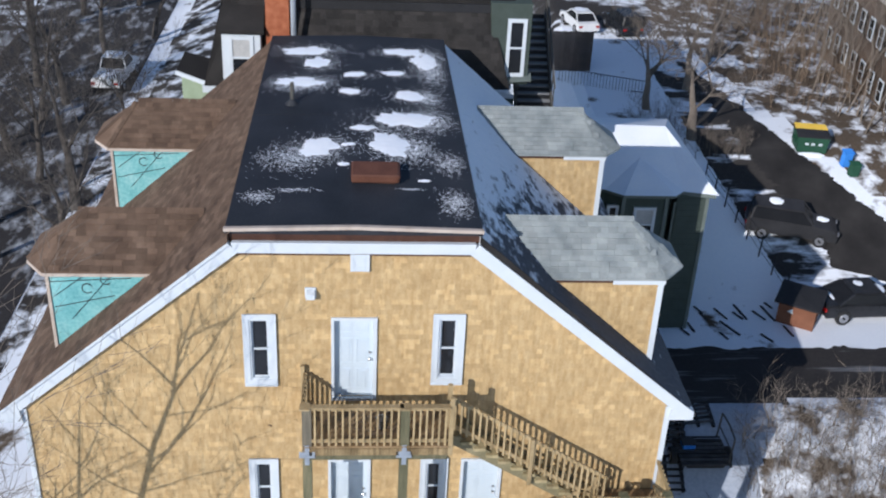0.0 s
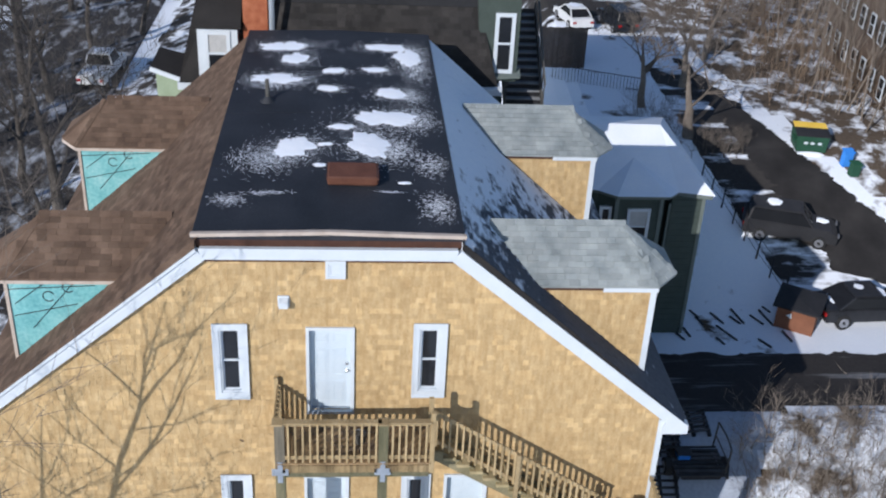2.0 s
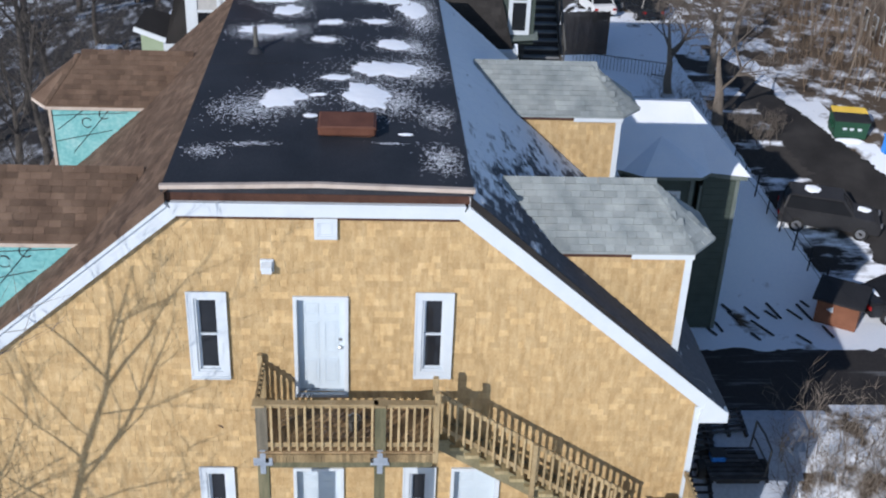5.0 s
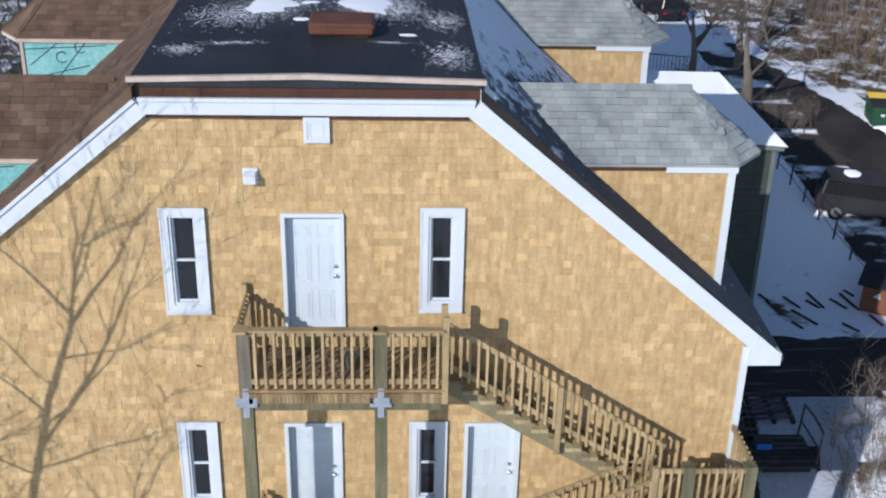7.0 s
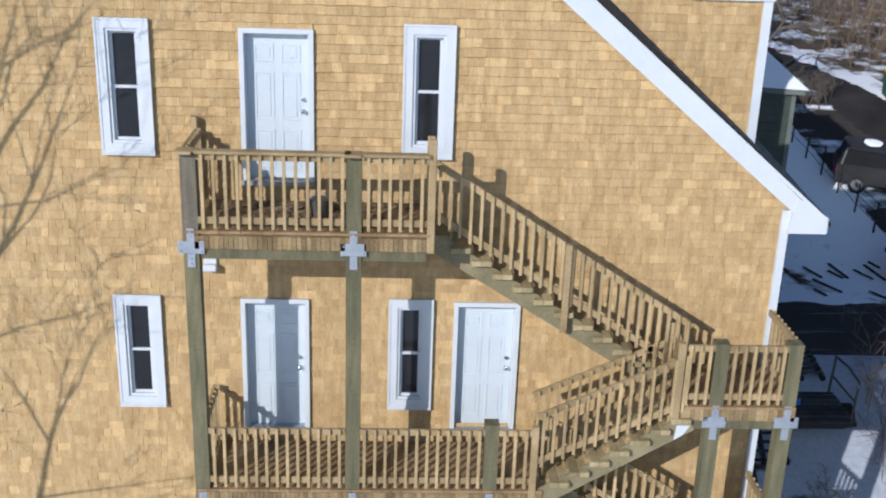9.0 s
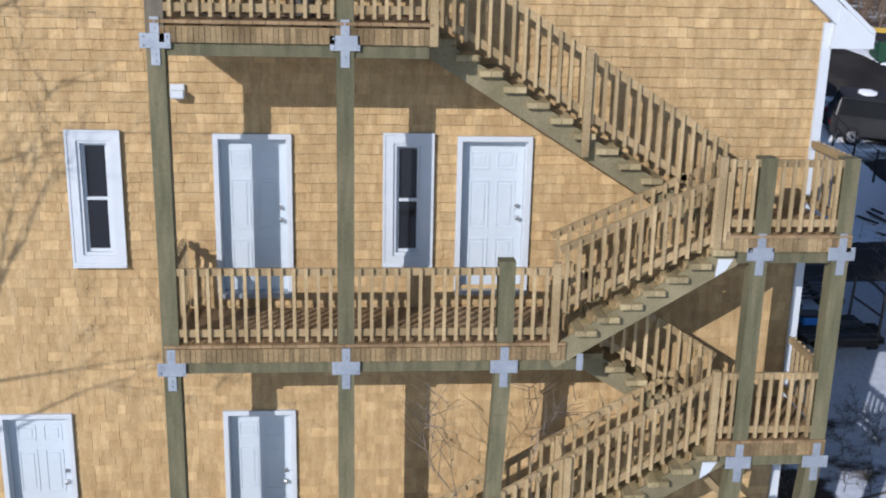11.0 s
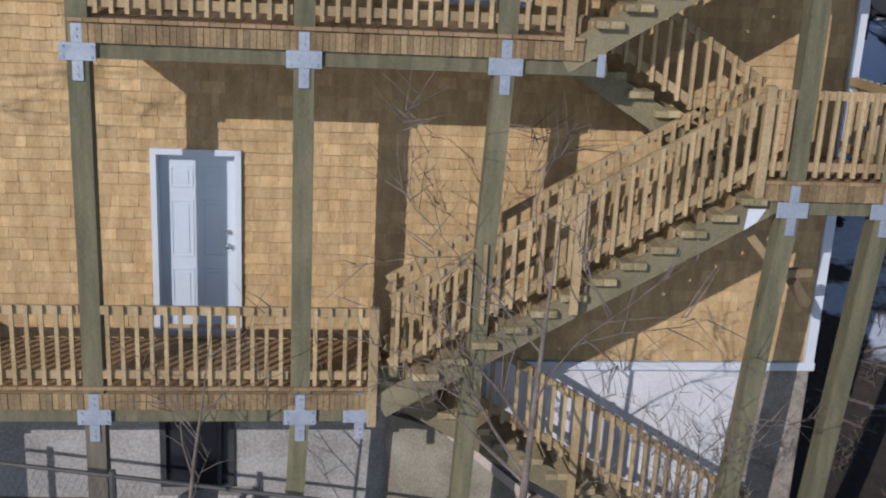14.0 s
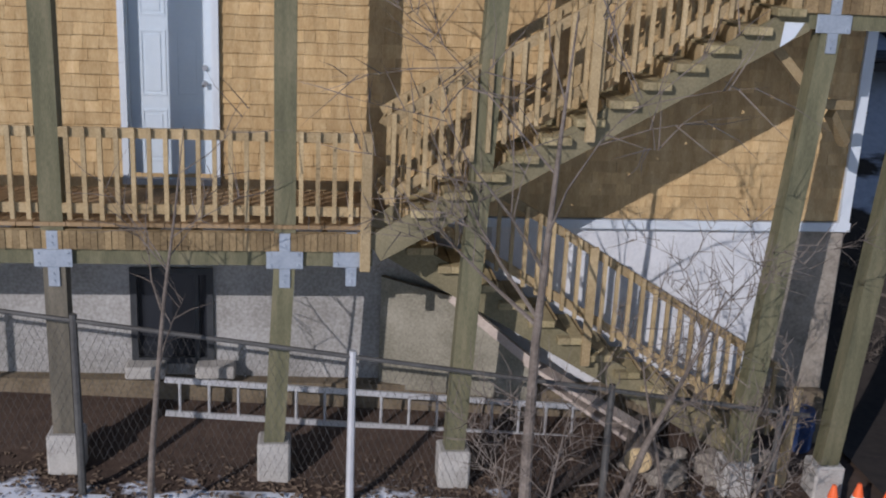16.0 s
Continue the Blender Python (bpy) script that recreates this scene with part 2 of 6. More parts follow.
shed_wood = material("red_brown_board", [(0.15, 0.062, 0.036), (0.23, 0.1, 0.058)], 0.85, 3, 40, 0.2)
bin_green = material("green_painted_steel", [(0.012, 0.055, 0.032), (0.025, 0.085, 0.05)], 0.5, 2, 20, 0.05)
bin_black = material("black_plastic", [(0.014, 0.015, 0.017), (0.03, 0.03, 0.033)], 0.5, 2, 20, 0.05)
fence_brown = material("dark_stained_board", [(0.05, 0.038, 0.032), (0.1, 0.078, 0.065)], 0.9, 3, 40, 0.15, piece=0.25)
stair_grey = material("grey_painted_tread", [(0.16, 0.17, 0.18), (0.26, 0.27, 0.28)], 0.8, 3, 30, 0.1)
pallet_wood = material("grey_weathered_slat", [(0.03, 0.03, 0.032), (0.075, 0.074, 0.075)], 0.9, 4, 40, 0.15, piece=0.5)
yellow = material("yellow_paint", [(0.62, 0.40, 0.05), (0.75, 0.52, 0.1)], 0.6, 2, 20, 0.05)
blue = material("blue_plastic", [(0.02, 0.16, 0.55), (0.05, 0.25, 0.7)], 0.5, 3, 20, 0.1)
drum_blue = material("dark_blue_plastic", [(0.015, 0.035, 0.1), (0.03, 0.06, 0.16)], 0.5, 3, 20, 0.1)
car_black = material("black_car_paint", [(0.012, 0.013, 0.015), (0.025, 0.026, 0.03)], 0.25, 1, 5, 0.0, spec=0.5)
car_grey = material("grey_car_paint", [(0.018, 0.018, 0.02), (0.035, 0.035, 0.038)], 0.4, 1, 5, 0.0, spec=0.5)
car_white = material("white_car_paint", [(0.6, 0.62, 0.63), (0.7, 0.71, 0.72)], 0.35, 1, 5, 0.0, spec=0.5)
rubber = material("tyre_rubber", [(0.015, 0.015, 0.016), (0.03, 0.03, 0.03)], 0.8, bump=0)
rim_mat = material("wheel_rim", [(0.35, 0.36, 0.38), (0.5, 0.5, 0.52)], 0.35, metal=0.8, bump=0)
tail_red = material("red_lens", [(0.3, 0.01, 0.01), (0.45, 0.02, 0.02)], 0.2, bump=0)
orange = material("orange_plastic", [(0.75, 0.11, 0.03), (0.85, 0.17, 0.05)], 0.5, bump=0)
ladder_metal = material("aluminium", [(0.52, 0.53, 0.54), (0.66, 0.67, 0.68)], 0.45, metal=0.4, bump=0)
fence_metal = material("dull_fence_steel", [(0.075, 0.073, 0.07), (0.14, 0.138, 0.13)], 0.6, metal=0.5, bump=0.05)

# ---- builders ----


def thing(name, place, label, category, group="", kind=""):
    ob = new(name)
    ob.empty_display_size = 0.2
    ob.location = uphill(place)
    return tagged(ob, label, category, group, kind)


def mesh_of(bm, name):
    me = bpy.data.meshes.new(name)
    if UPHILL[0]:
        for v in bm.verts:
            v.co = uphill(v.co)
    bm.normal_update()
    bm.to_mesh(me)
    bm.free()
    return me


def under(ob, parent):
    ob.parent = parent
    if parent.parent is None:
        ob.matrix_parent_inverse = Matrix.Translation(-parent.location)
    return ob


def part(name, bm, mat, parent, label=""):
    """One mesh, given in world places, as a part of a thing or of a part."""
    me = mesh_of(bm, name) if isinstance(bm, bmesh.types.BMesh) else bm
    if not me.materials:
        me.materials.append(mat)
    ob = under(new(name, me), parent)
    return tagged(ob, label) if label else ob


def single(name, bm, mat, label, category, kind="", group=""):
    """A thing of one mesh, given in world places."""
    me = mesh_of(bm, name) if isinstance(bm, bmesh.types.BMesh) else bm
    me.materials.append(mat)
    return tagged(new(name, me), label, category, group, kind)


def faces_mesh(name, verts, faces, mat):
    me = bpy.data.meshes.new(name)
    me.from_pydata([uphill(v) for v in verts] if UPHILL[0] else verts, [], faces)
    me.update()
    me.materials.append(mat)
    return me


def box(x0, x1, y0, y1, z0, z1, bm=None, bevel=0.0):
    bm = bm or bmesh.new()
    made = bmesh.ops.create_cube(bm, size=1.0, matrix=Matrix.LocRotScale(((x0 + x1) / 2, (y0 + y1) / 2, (z0 + z1) / 2), None, (abs(x1 - x0), abs(y1 - y0), abs(z1 - z0))))
    if bevel:
        edges = {e for v in made["verts"] for e in v.link_edges}
        bmesh.ops.bevel(bm, geom=list(edges), offset=bevel, segments=1, affect="EDGES")
    return bm


def beam(p, q, w, h, bm=None, up=(0, 0, 1)):
    """A straight timber from p to q, w wide across and h deep along 'up'."""
    bm = bm or bmesh.new()
    p, q, up = Vector(p), Vector(q), Vector(up)
    way = (q - p).normalized()
    side = way.cross(up).normalized()
    top = side.cross(way)
    vs = [bm.verts.new(e + side * sx * w / 2 + top * sz * h / 2) for e in (p, q) for sx, sz in ((-1, -1), (1, -1), (1, 1), (-1, 1))]
    for f in ((3, 2, 1, 0), (4, 5, 6, 7), (0, 1, 5, 4), (1, 2, 6, 5), (2, 3, 7, 6), (3, 0, 4, 7)):
        bm.faces.new([vs[i] for i in f])
    return bm


def slab(points, depth, bm=None):
    """A solid from a flat outline, pushed along the vector depth."""
    bm = bm or bmesh.new()
    depth = Vector(depth)
    a = [bm.verts.new(p) for p in points]
    b = [bm.verts.new(Vector(p) + depth) for p in points]
    bm.faces.new(a)
    bm.faces.new(b[::-1])
    for i in range(len(a)):
        j = (i + 1) % len(a)
        bm.faces.new((a[j], a[i], b[i], b[j]))
    bmesh.ops.recalc_face_normals(bm, faces=bm.faces[:])
    return bm


def tube(points, radii, sides=8, bm=None):
    """A round bar through the points, with a radius at each."""
    bm = bm or bmesh.new()
    rings = []
    for i, p in enumerate(points):
        p = Vector(p)
        way = (Vector(points[min(i + 1, len(points) - 1)]) - Vector(points[max(i - 1, 0)])).normalized()
        a = way.orthogonal().normalized()
        b = way.cross(a)
        rings.append([bm.verts.new(p + radii[i] * (a * math.cos(k * math.tau / sides) + b * math.sin(k * math.tau / sides))) for k in range(sides)])
    for r, s in zip(rings, rings[1:]):
        for k in range(sides):
            bm.faces.new((r[k], r[(k + 1) % sides], s[(k + 1) % sides], s[k]))
    bm.faces.new(rings[0][::-1])
    bm.faces.new(rings[-1])
    return bm


UPHILL = [False]
HINGE = Vector((0.3, -18.5, 24.8))
CLIMB = 0.0112


def uphill(p):
    """Plan of the far yard, drawn level at 1.8 m, set onto the rising ground beyond the house; "roof": the upper house, which climbs with the hill."""
    if not UPHILL[0]:
        return Vector(p)
    if UPHILL[0] == "roof":
        return HINGE + (Vector(p) - HINGE) / (1 + CLIMB * max(-0.5, p[1]))
    return HINGE + (reach(p[0], p[1]) if UPHILL[0] is True else UPHILL[0]) * (Vector(p) - HINGE)


def reach(x, y):
    """The draw at any spot, between the corners of a half-metre grid."""
    i, j = math.floor(x * 2), math.floor(y * 2)
    u, v = x * 2 - i, y * 2 - j
    return (1 - v) * ((1 - u) * draw_in(i, j) + u * draw_in(i + 1, j)) + v * ((1 - u) * draw_in(i, j + 1) + u * draw_in(i + 1, j + 1))


@functools.lru_cache(maxsize=None)
def draw_in(i, j):
    """How far the plan is drawn in at a corner of the grid, so that its level of 1.8 m lies on the ground."""
    x, y, a, b = i / 2, j / 2, 0.5, 1.0
    for _ in range(24):
        k = (a + b) / 2
        if HINGE.z + k * (1.8 - HINGE.z) > land(HINGE.x + k * (x - HINGE.x), HINGE.y + k * (y - HINGE.y)):
            a = k
        else:
            b = k
    return k


def height(x, y):
    return 1.8 if UPHILL[0] else land(x, y)


def land(x, y):
    """The ground: low at the back of the house, rising past its east side to the driveway, then up the parking yard to the wood."""
    def ease(a, b, v):
        v = min(1, max(0, (v - a) / (b - a)))
        return v * v * (3 - 2 * v)
    low = 0.255 - 0.055 * min(9, max(-6, x)) + 0.24 * ease(-1.5, 0.0, y) * (1 - ease(5.5, 8, x)) - 0.3 * ease(-2.0, -7.0, y)
    high = 1.8 + 2.3 * ease(2.0, 8.5, x) - 1.2 * ease(-9, -14, x) * ease(3, 12, y)
    hill = (3.7 * ease(13.2, 22.6, y) + 0.1 * max(0, y - 21.4)) * ease(6.5, 10.5, x)
    return low + (high - low) * ease(0.8, 8.2, y) + hill

# ---- ground, road, yard ----


def sheet(name, xs, ys, lift, mat, inside=None, far=False):
    """A sheet that follows the ground; far: its plan belongs to the yard uphill."""
    def spot(x, y):
        if far:
            k = reach(x, y)
            x, y = HINGE.x + k * (x - HINGE.x), HINGE.y + k * (y - HINGE.y)
        return (x, y, height(x, y) + lift)
    verts = [spot(x, y) for y in ys for x in xs]
    w = len(xs)
    faces = []
    for j in range(len(ys) - 1):
        for i in range(w - 1):
            if inside is None or inside((xs[i] + xs[i + 1]) / 2, (ys[j] + ys[j + 1]) / 2):
                faces.append((j * w + i, j * w + i + 1, (j + 1) * w + i + 1, (j + 1) * w + i))
    return faces_mesh(name, verts, faces, mat)


def band(name, ys, left, right, n, lift, mat, across=False):
    """A strip of ground with clean ragged edges, from left(y) to right(y); across: it runs along x instead."""
    verts, faces = [], []
    for y in ys:
        for i in range(n + 1):
            x = left(y) + (right(y) - left(y)) * i / n
            px, py = (y, x) if across else (x, y)
            k = reach(px, py)
            px, py = HINGE.x + k * (px - HINGE.x), HINGE.y + k * (py - HINGE.y)
            verts.append((px, py, land(px, py) + lift))
    for j in range(len(ys) - 1):
        for i in range(n):
            o = j * (n + 1) + i
            faces.append((o, o + 1, o + n + 2, o + n + 1))
    return faces_mesh(name, verts, faces, mat)


def ragged(v, seed, size=0.12):
    """A wandering edge."""
    return size * (noise.noise(Vector((v * 0.9, seed, 0))) * 2 + noise.noise(Vector((v * 3.1, seed, 4))) + 0.6 * noise.noise(Vector((v * 9.0, seed, 8))))


def steps(a, b, n):
    return [a + (b - a) * k / n for k in range(n + 1)]


gx = [-900, -400, -160, -80, -50] + steps(-40, 50, 200) + [60, 90, 160, 400, 900]
gy = [-900, -400, -160, -60, -30] + steps(-16, -3.2, 18) + steps(-3.0, 1.6, 46) + steps(2, 70, 180) + [80, 110, 180, 400, 900]
tagged(new("ground", sheet("ground", gx, gy, 0.0, ground_mat)), "snow-covered ground with bare patches of soil", "ground", kind="structure")


tagged(new("road", band("road", steps(6, 72, 330), lambda x: 11.3 - 0.02 * (x - 12) + ragged(x, 1, 0.1), lambda x: 14.95 + ragged(x, 2, 0.16), 16, 0.034, slush_road, True)), "dark wet asphalt driveway with slush at its edges", "driveway", kind="structure")


def lane_edge(y):
    return 22.1 + ragged(y, 5, 0.35)


def lane_far(y):
    return 27.2 + (21 - y) * 0.17 + ragged(y, 3, 0.2)


tagged(new("parking_yard", band("parking_yard", steps(20.2, 48, 260), lambda y: 18.9 + 0.012 * max(0.0, y - 19) ** 1.2 + ragged(y, 4, 0.06), lane_edge, 10, 0.02, icy_lot)), "parking bays with packed snow and ice over asphalt", "parking", kind="structure")
tagged(new("yard_lane", band("yard_lane", steps(17.4, 50, 320), lambda y: min(lane_far(y) - 0.4, lane_edge(y) - 0.25 + 1.1 * max(0.0, 21.5 - y)), lane_far, 14, 0.026, asphalt)), "cleared asphalt lane between snow banks", "lane", kind="structure")
tagged(new("back_lot", sheet("back_lot", steps(8.4, 15.5, 40), steps(33, 47, 56), 0.05, icy_lot, lambda x, y: y > 34.2 + 0.6 * math.sin(1.7 * x) + 0.3 * math.sin(5 * x))), "parking lot with packed snow behind the houses", "parking", kind="structure")
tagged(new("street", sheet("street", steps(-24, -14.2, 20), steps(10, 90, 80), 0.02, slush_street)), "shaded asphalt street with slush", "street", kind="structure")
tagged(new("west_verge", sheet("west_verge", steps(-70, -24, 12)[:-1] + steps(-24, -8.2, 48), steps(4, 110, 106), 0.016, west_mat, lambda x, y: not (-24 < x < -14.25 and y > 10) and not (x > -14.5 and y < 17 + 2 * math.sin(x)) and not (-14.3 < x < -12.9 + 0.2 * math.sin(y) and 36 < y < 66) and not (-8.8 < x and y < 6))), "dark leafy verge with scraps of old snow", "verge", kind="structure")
tagged(new("brush_verge", sheet("brush_verge", steps(12, 40, 70), steps(-14, 8.6, 60), 0.05, verge_mat, lambda x, y: x > 13.1 + 0.8 * math.sin(0.8 * y) + 0.1 * max(-2.5, y))), "overgrown verge of snow and dead grass", "verge", kind="structure")
tagged(new("wood_floor", sheet("wood_floor", steps(20, 62, 56), steps(20, 96, 76), 0.016, wood_mat, lambda x, y: x > 28.6 + (21 - y) * 0.17 + 0.5 * math.sin(y), True)), "leaf-strewn snow under the bare wood", "wood floor", kind="structure")
tagged(new("yard_soil", sheet("yard_soil", steps(-7, 7.8, 50), steps(-2.1, -0.02, 14), 0.012, soil, lambda x, y: y > -1.75 + 0.1 * math.sin(3 * x) + 0.07 * math.sin(7.3 * x))), "bare soil with leaf litter under the decks", "soil", kind="structure")

# the shade beside the house is put into this sheet's colours
tagged(new("side_yard", sheet("side_yard", steps(7.5, 17, 40), steps(-2.5, 8.3, 60), 0.06, shade_toned_ground, lambda x, y: x < 13.0 + 0.8 * math.sin(0.8 * y) + 0.1 * y)), "yard of trodden snow and soil, coloured darker to stand for shade", "yard", kind="structure")

# ---- main house: gable wall ----
HALF, TOP_HALF, TOP_Z, DEEP, SLOPE = 7.31, 2.5, 14.45, 12.7, 0.82


def roofline(x):
    return min(TOP_Z, TOP_Z - (abs(x) - TOP_HALF) * SLOPE)


WALL_LOW = 2.56
OPENINGS = {  # x0, x1, z0, z1 outside the casing
    "door_1": (-0.5, 0.5, 10.60, 12.75), "door_2": (-0.585, 0.405, 6.69, 8.85), "door_3": (2.53, 3.51, 6.72, 8.84),
    "door_4": (-0.58, 0.40, 2.90, 5.04), "door_5": (-3.56, -2.59, 2.95, 5.03),
    "window_1": (-2.38, -1.70, 11.02, 12.82), "window_2": (1.73, 2.40, 11.05, 12.84),
    "window_3": (-2.39, -1.75, 7.14, 8.87), "window_4": (1.59, 2.21, 7.13, 8.86)}


def wall_mesh():
    bm = bmesh.new()
    cuts = sorted({-HALF, HALF, -TOP_HALF, TOP_HALF} | {v for o in OPENINGS.values() for v in (o[0] + 0.04, o[1] - 0.04)})
    for a, b in zip(cuts, cuts[1:]):
        low = WALL_LOW
        for o in sorted((o for o in OPENINGS.values() if o[0] < (a + b) / 2 < o[1]), key=lambda o: o[2]):
            box(a, b, 0.03, 0.3, low, o[2] + 0.04, bm)
            low = o[3] - 0.04
        slab([(a, 0.03, low), (b, 0.03, low), (b, 0.03, roofline(b)), (a, 0.03, roofline(a))], (0, 0.27, 0), bm)
    return bm


wall_gable = single("wall_gable", wall_mesh(), backing, "gable wall clad in new golden cedar shingles", "wall", "structure")

# ---- foundation ----
bm = bmesh.new()
BW = (-0.57, 0.30, 0.86, 1.95)
for a, b, c, d in ((-HALF, BW[0], -0.8, 2.5), (BW[0], BW[1], -0.8, BW[2]), (BW[0], BW[1], BW[3], 2.5), (BW[1], 3.3, -0.8, 2.5)):
    box(a, b, 0.06, 0.4, c, d, bm)
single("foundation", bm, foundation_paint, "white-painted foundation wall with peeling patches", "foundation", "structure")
single("water_table", box(-HALF - 0.05, HALF + 0.05, -0.035, 0.05, 2.47, 2.57), white, "white painted trim board along the foundation", "trim", "structure")
single("foundation_footing", slab([(-HALF, -0.22, -0.7), (HALF, -0.22, -0.7), (HALF, -0.12, 0.55), (-HALF, -0.12, 0.88)], (0, 0.2, 0)), ledge_stone, "old stone ledge at the foot of the wall", "footing", "structure")

single("foundation_east", box(3.3, 6.6, 0.056, 0.4, -0.8, 2.5), lighter_paint, "lighter white painted stretch of the foundation", "foundation", "structure")
single("foundation_corner", box(6.62, HALF + 0.02, 0.015, 0.38, -0.8, 2.468, bevel=0.015), stone, "bare brown stone corner of the foundation", "foundation", "structure")

# ---- rest of the shell ----
UPHILL[0] = "roof"
for s, nm in ((-1, "wall_west"), (1, "wall_east")):
    single(nm, box(s * HALF - 0.12, s * HALF + 0.12, 0.3, DEEP, -2.5, 10.05), cedar, "side wall of the shingled house", "wall", "structure")
single("wall_back", slab([(-HALF, DEEP - 0.2, -3), (HALF, DEEP - 0.2, -3), (HALF, DEEP - 0.2, 10.2), (TOP_HALF, DEEP - 0.2, TOP_Z), (-TOP_HALF, DEEP - 0.2, TOP_Z), (-HALF, DEEP - 0.2, 10.2)], (0, 0.2, 0)), backing, "far gable wall of the shingled house", "wall", "structure")
single("attic_floor", box(-HALF + 0.13, HALF - 0.13, 0.31, DEEP - 0.22, 9.8, 10.0), backing, "wooden attic floor", "floor", "structure")

UPHILL[0] = False

# white rake boards along the gable
for s in (-1, 1):
    def out(x, up):
        return (s * x, -0.11, TOP_Z - (x - TOP_HALF) * SLOPE + up)
    bm = slab([out(TOP_HALF - 0.07, -0.14), out(TOP_HALF + 0.1, 0.25), out(7.84, 0.2), out(7.84, -0.02), out(7.33, -0.14)], (0, 0.11, 0))
    rake = single("rake_board", bm, white, "white painted rake board along the gable", "trim", "structure")
    # boxed eave return at its foot
    zf = TOP_Z - (7.84 - TOP_HALF) * SLOPE
    part("eave_return", slab([(s * 7.30, -0.12, zf - 0.04), (s * 7.87, -0.12, zf - 0.04), (s * 7.87, -0.12, zf + 0.2), (s * 7.38, -0.12, zf + 0.5)], (0, 0.4, 0)), white, rake)
    part("crown_strip", slab([out(TOP_HALF + 0.07, 0.18), out(TOP_HALF + 0.1, 0.255), out(7.84, 0.205), out(7.84, 0.14)], (0, -0.035, 0)), white, rake)
    single("corner_board", box(s * 7.22, s * 7.34, -0.035, 0.05, 2.57, 10.35), white, "white painted corner board", "trim", "structure")
top_frieze = single("rake_board", box(-TOP_HALF - 0.02, TOP_HALF + 0.02, -0.108, 0.0, TOP_Z - 0.075, TOP_Z + 0.17), white, "white painted frieze board under the flat roof", "trim", "structure")
part("crown_strip", box(-TOP_HALF - 0.03, TOP_HALF + 0.03, -0.143, -0.108, TOP_Z + 0.13, TOP_Z + 0.19), white, top_frieze)

# dark brown strip below the frieze, set back behind its face
part("bed_strip", box(-TOP_HALF + 0.06, TOP_HALF - 0.06, -0.045, 0.02, TOP_Z - 0.15, TOP_Z - 0.073), fascia_brown, top_frieze, "dark brown strip under the frieze")

# brown band and edge of the flat roof
single("roof_band", slab([(-2.62, 0.0, 14.62), (2.62, 0.0, 14.62), (2.62, 0.0, 14.85), (0, 0.0, 14.93), (-2.62, 0.0, 14.85)], (0, 0.12, 0)), fascia_brown, "dark brown painted band under the flat roof", "trim", "structure")
edge = bmesh.new()
for a, b in ((-2.68, 0.0), (0.0, 2.68)):
    za, zb = 14.86 + 0.07 * (1 - abs(a) / 2.68), 14.86 + 0.07 * (1 - abs(b) / 2.68)
    slab([(a, -0.09, za), (b, -0.09, zb), (b, -0.09, zb + 0.075), (a, -0.09, za + 0.075)], (0, 0.1, 0), edge)
single("roof_edge", edge, drip, "weathered pale edge board of the flat roof", "trim", "structure")

UPHILL[0] = "roof"
flat = slab([(-2.66, -0.06, 14.80), (2.66, -0.06, 14.80), (2.66, -0.06, 14.90), (0, -0.06, 14.97), (-2.66, -0.06, 14.90)], (0, DEEP + 0.12, 0))
flat_roof = single("flat_roof", flat, membrane, "flat roof of black rubber membrane with old snow", "roof", "structure")
for yy in (3.1, 6.2, 9.3):
    part("membrane_seam", slab([(-2.64, yy, 14.906), (0, yy, 14.976), (2.64, yy, 14.906), (2.64, yy, 14.9), (0, yy, 14.97), (-2.64, yy, 14.9)], (0, 0.12, 0)), membrane, flat_roof)


def roof_z(x):
    return 14.97 - 0.07 * abs(x) / 2.66


def snow_specks(cx, cy, rx, ry, seed):
    """Crumbs of icy snow, thinning out from the middle."""
    rnd = random.Random(seed)
    verts, faces = [], []
    for _ in range(int(3300 * rx * ry) + 60):
        x, y, r = cx + rnd.gauss(0, 0.5) * rx, cy + rnd.gauss(0, 0.5) * ry, 0.002 + 0.009 * rnd.random() ** 2
        if abs(x) > 2.58 or not -0.02 < y < 12.6:
            continue
        o, n = len(verts), rnd.randint(5, 7)
        verts += [(x + r * rnd.uniform(0.6, 1.5) * math.cos(k * math.tau / n) * 2.4, y + r * rnd.uniform(0.6, 1.4) * math.sin(k * math.tau / n), roof_z(x) + 0.006) for k in range(n)]
        faces.append(tuple(range(o, o + n)))
    return tagged(new("snow_specks", faces_mesh("snow_specks", verts, faces, snow)), "thin crumbs of icy snow on the membrane", "snow", kind="stuff")


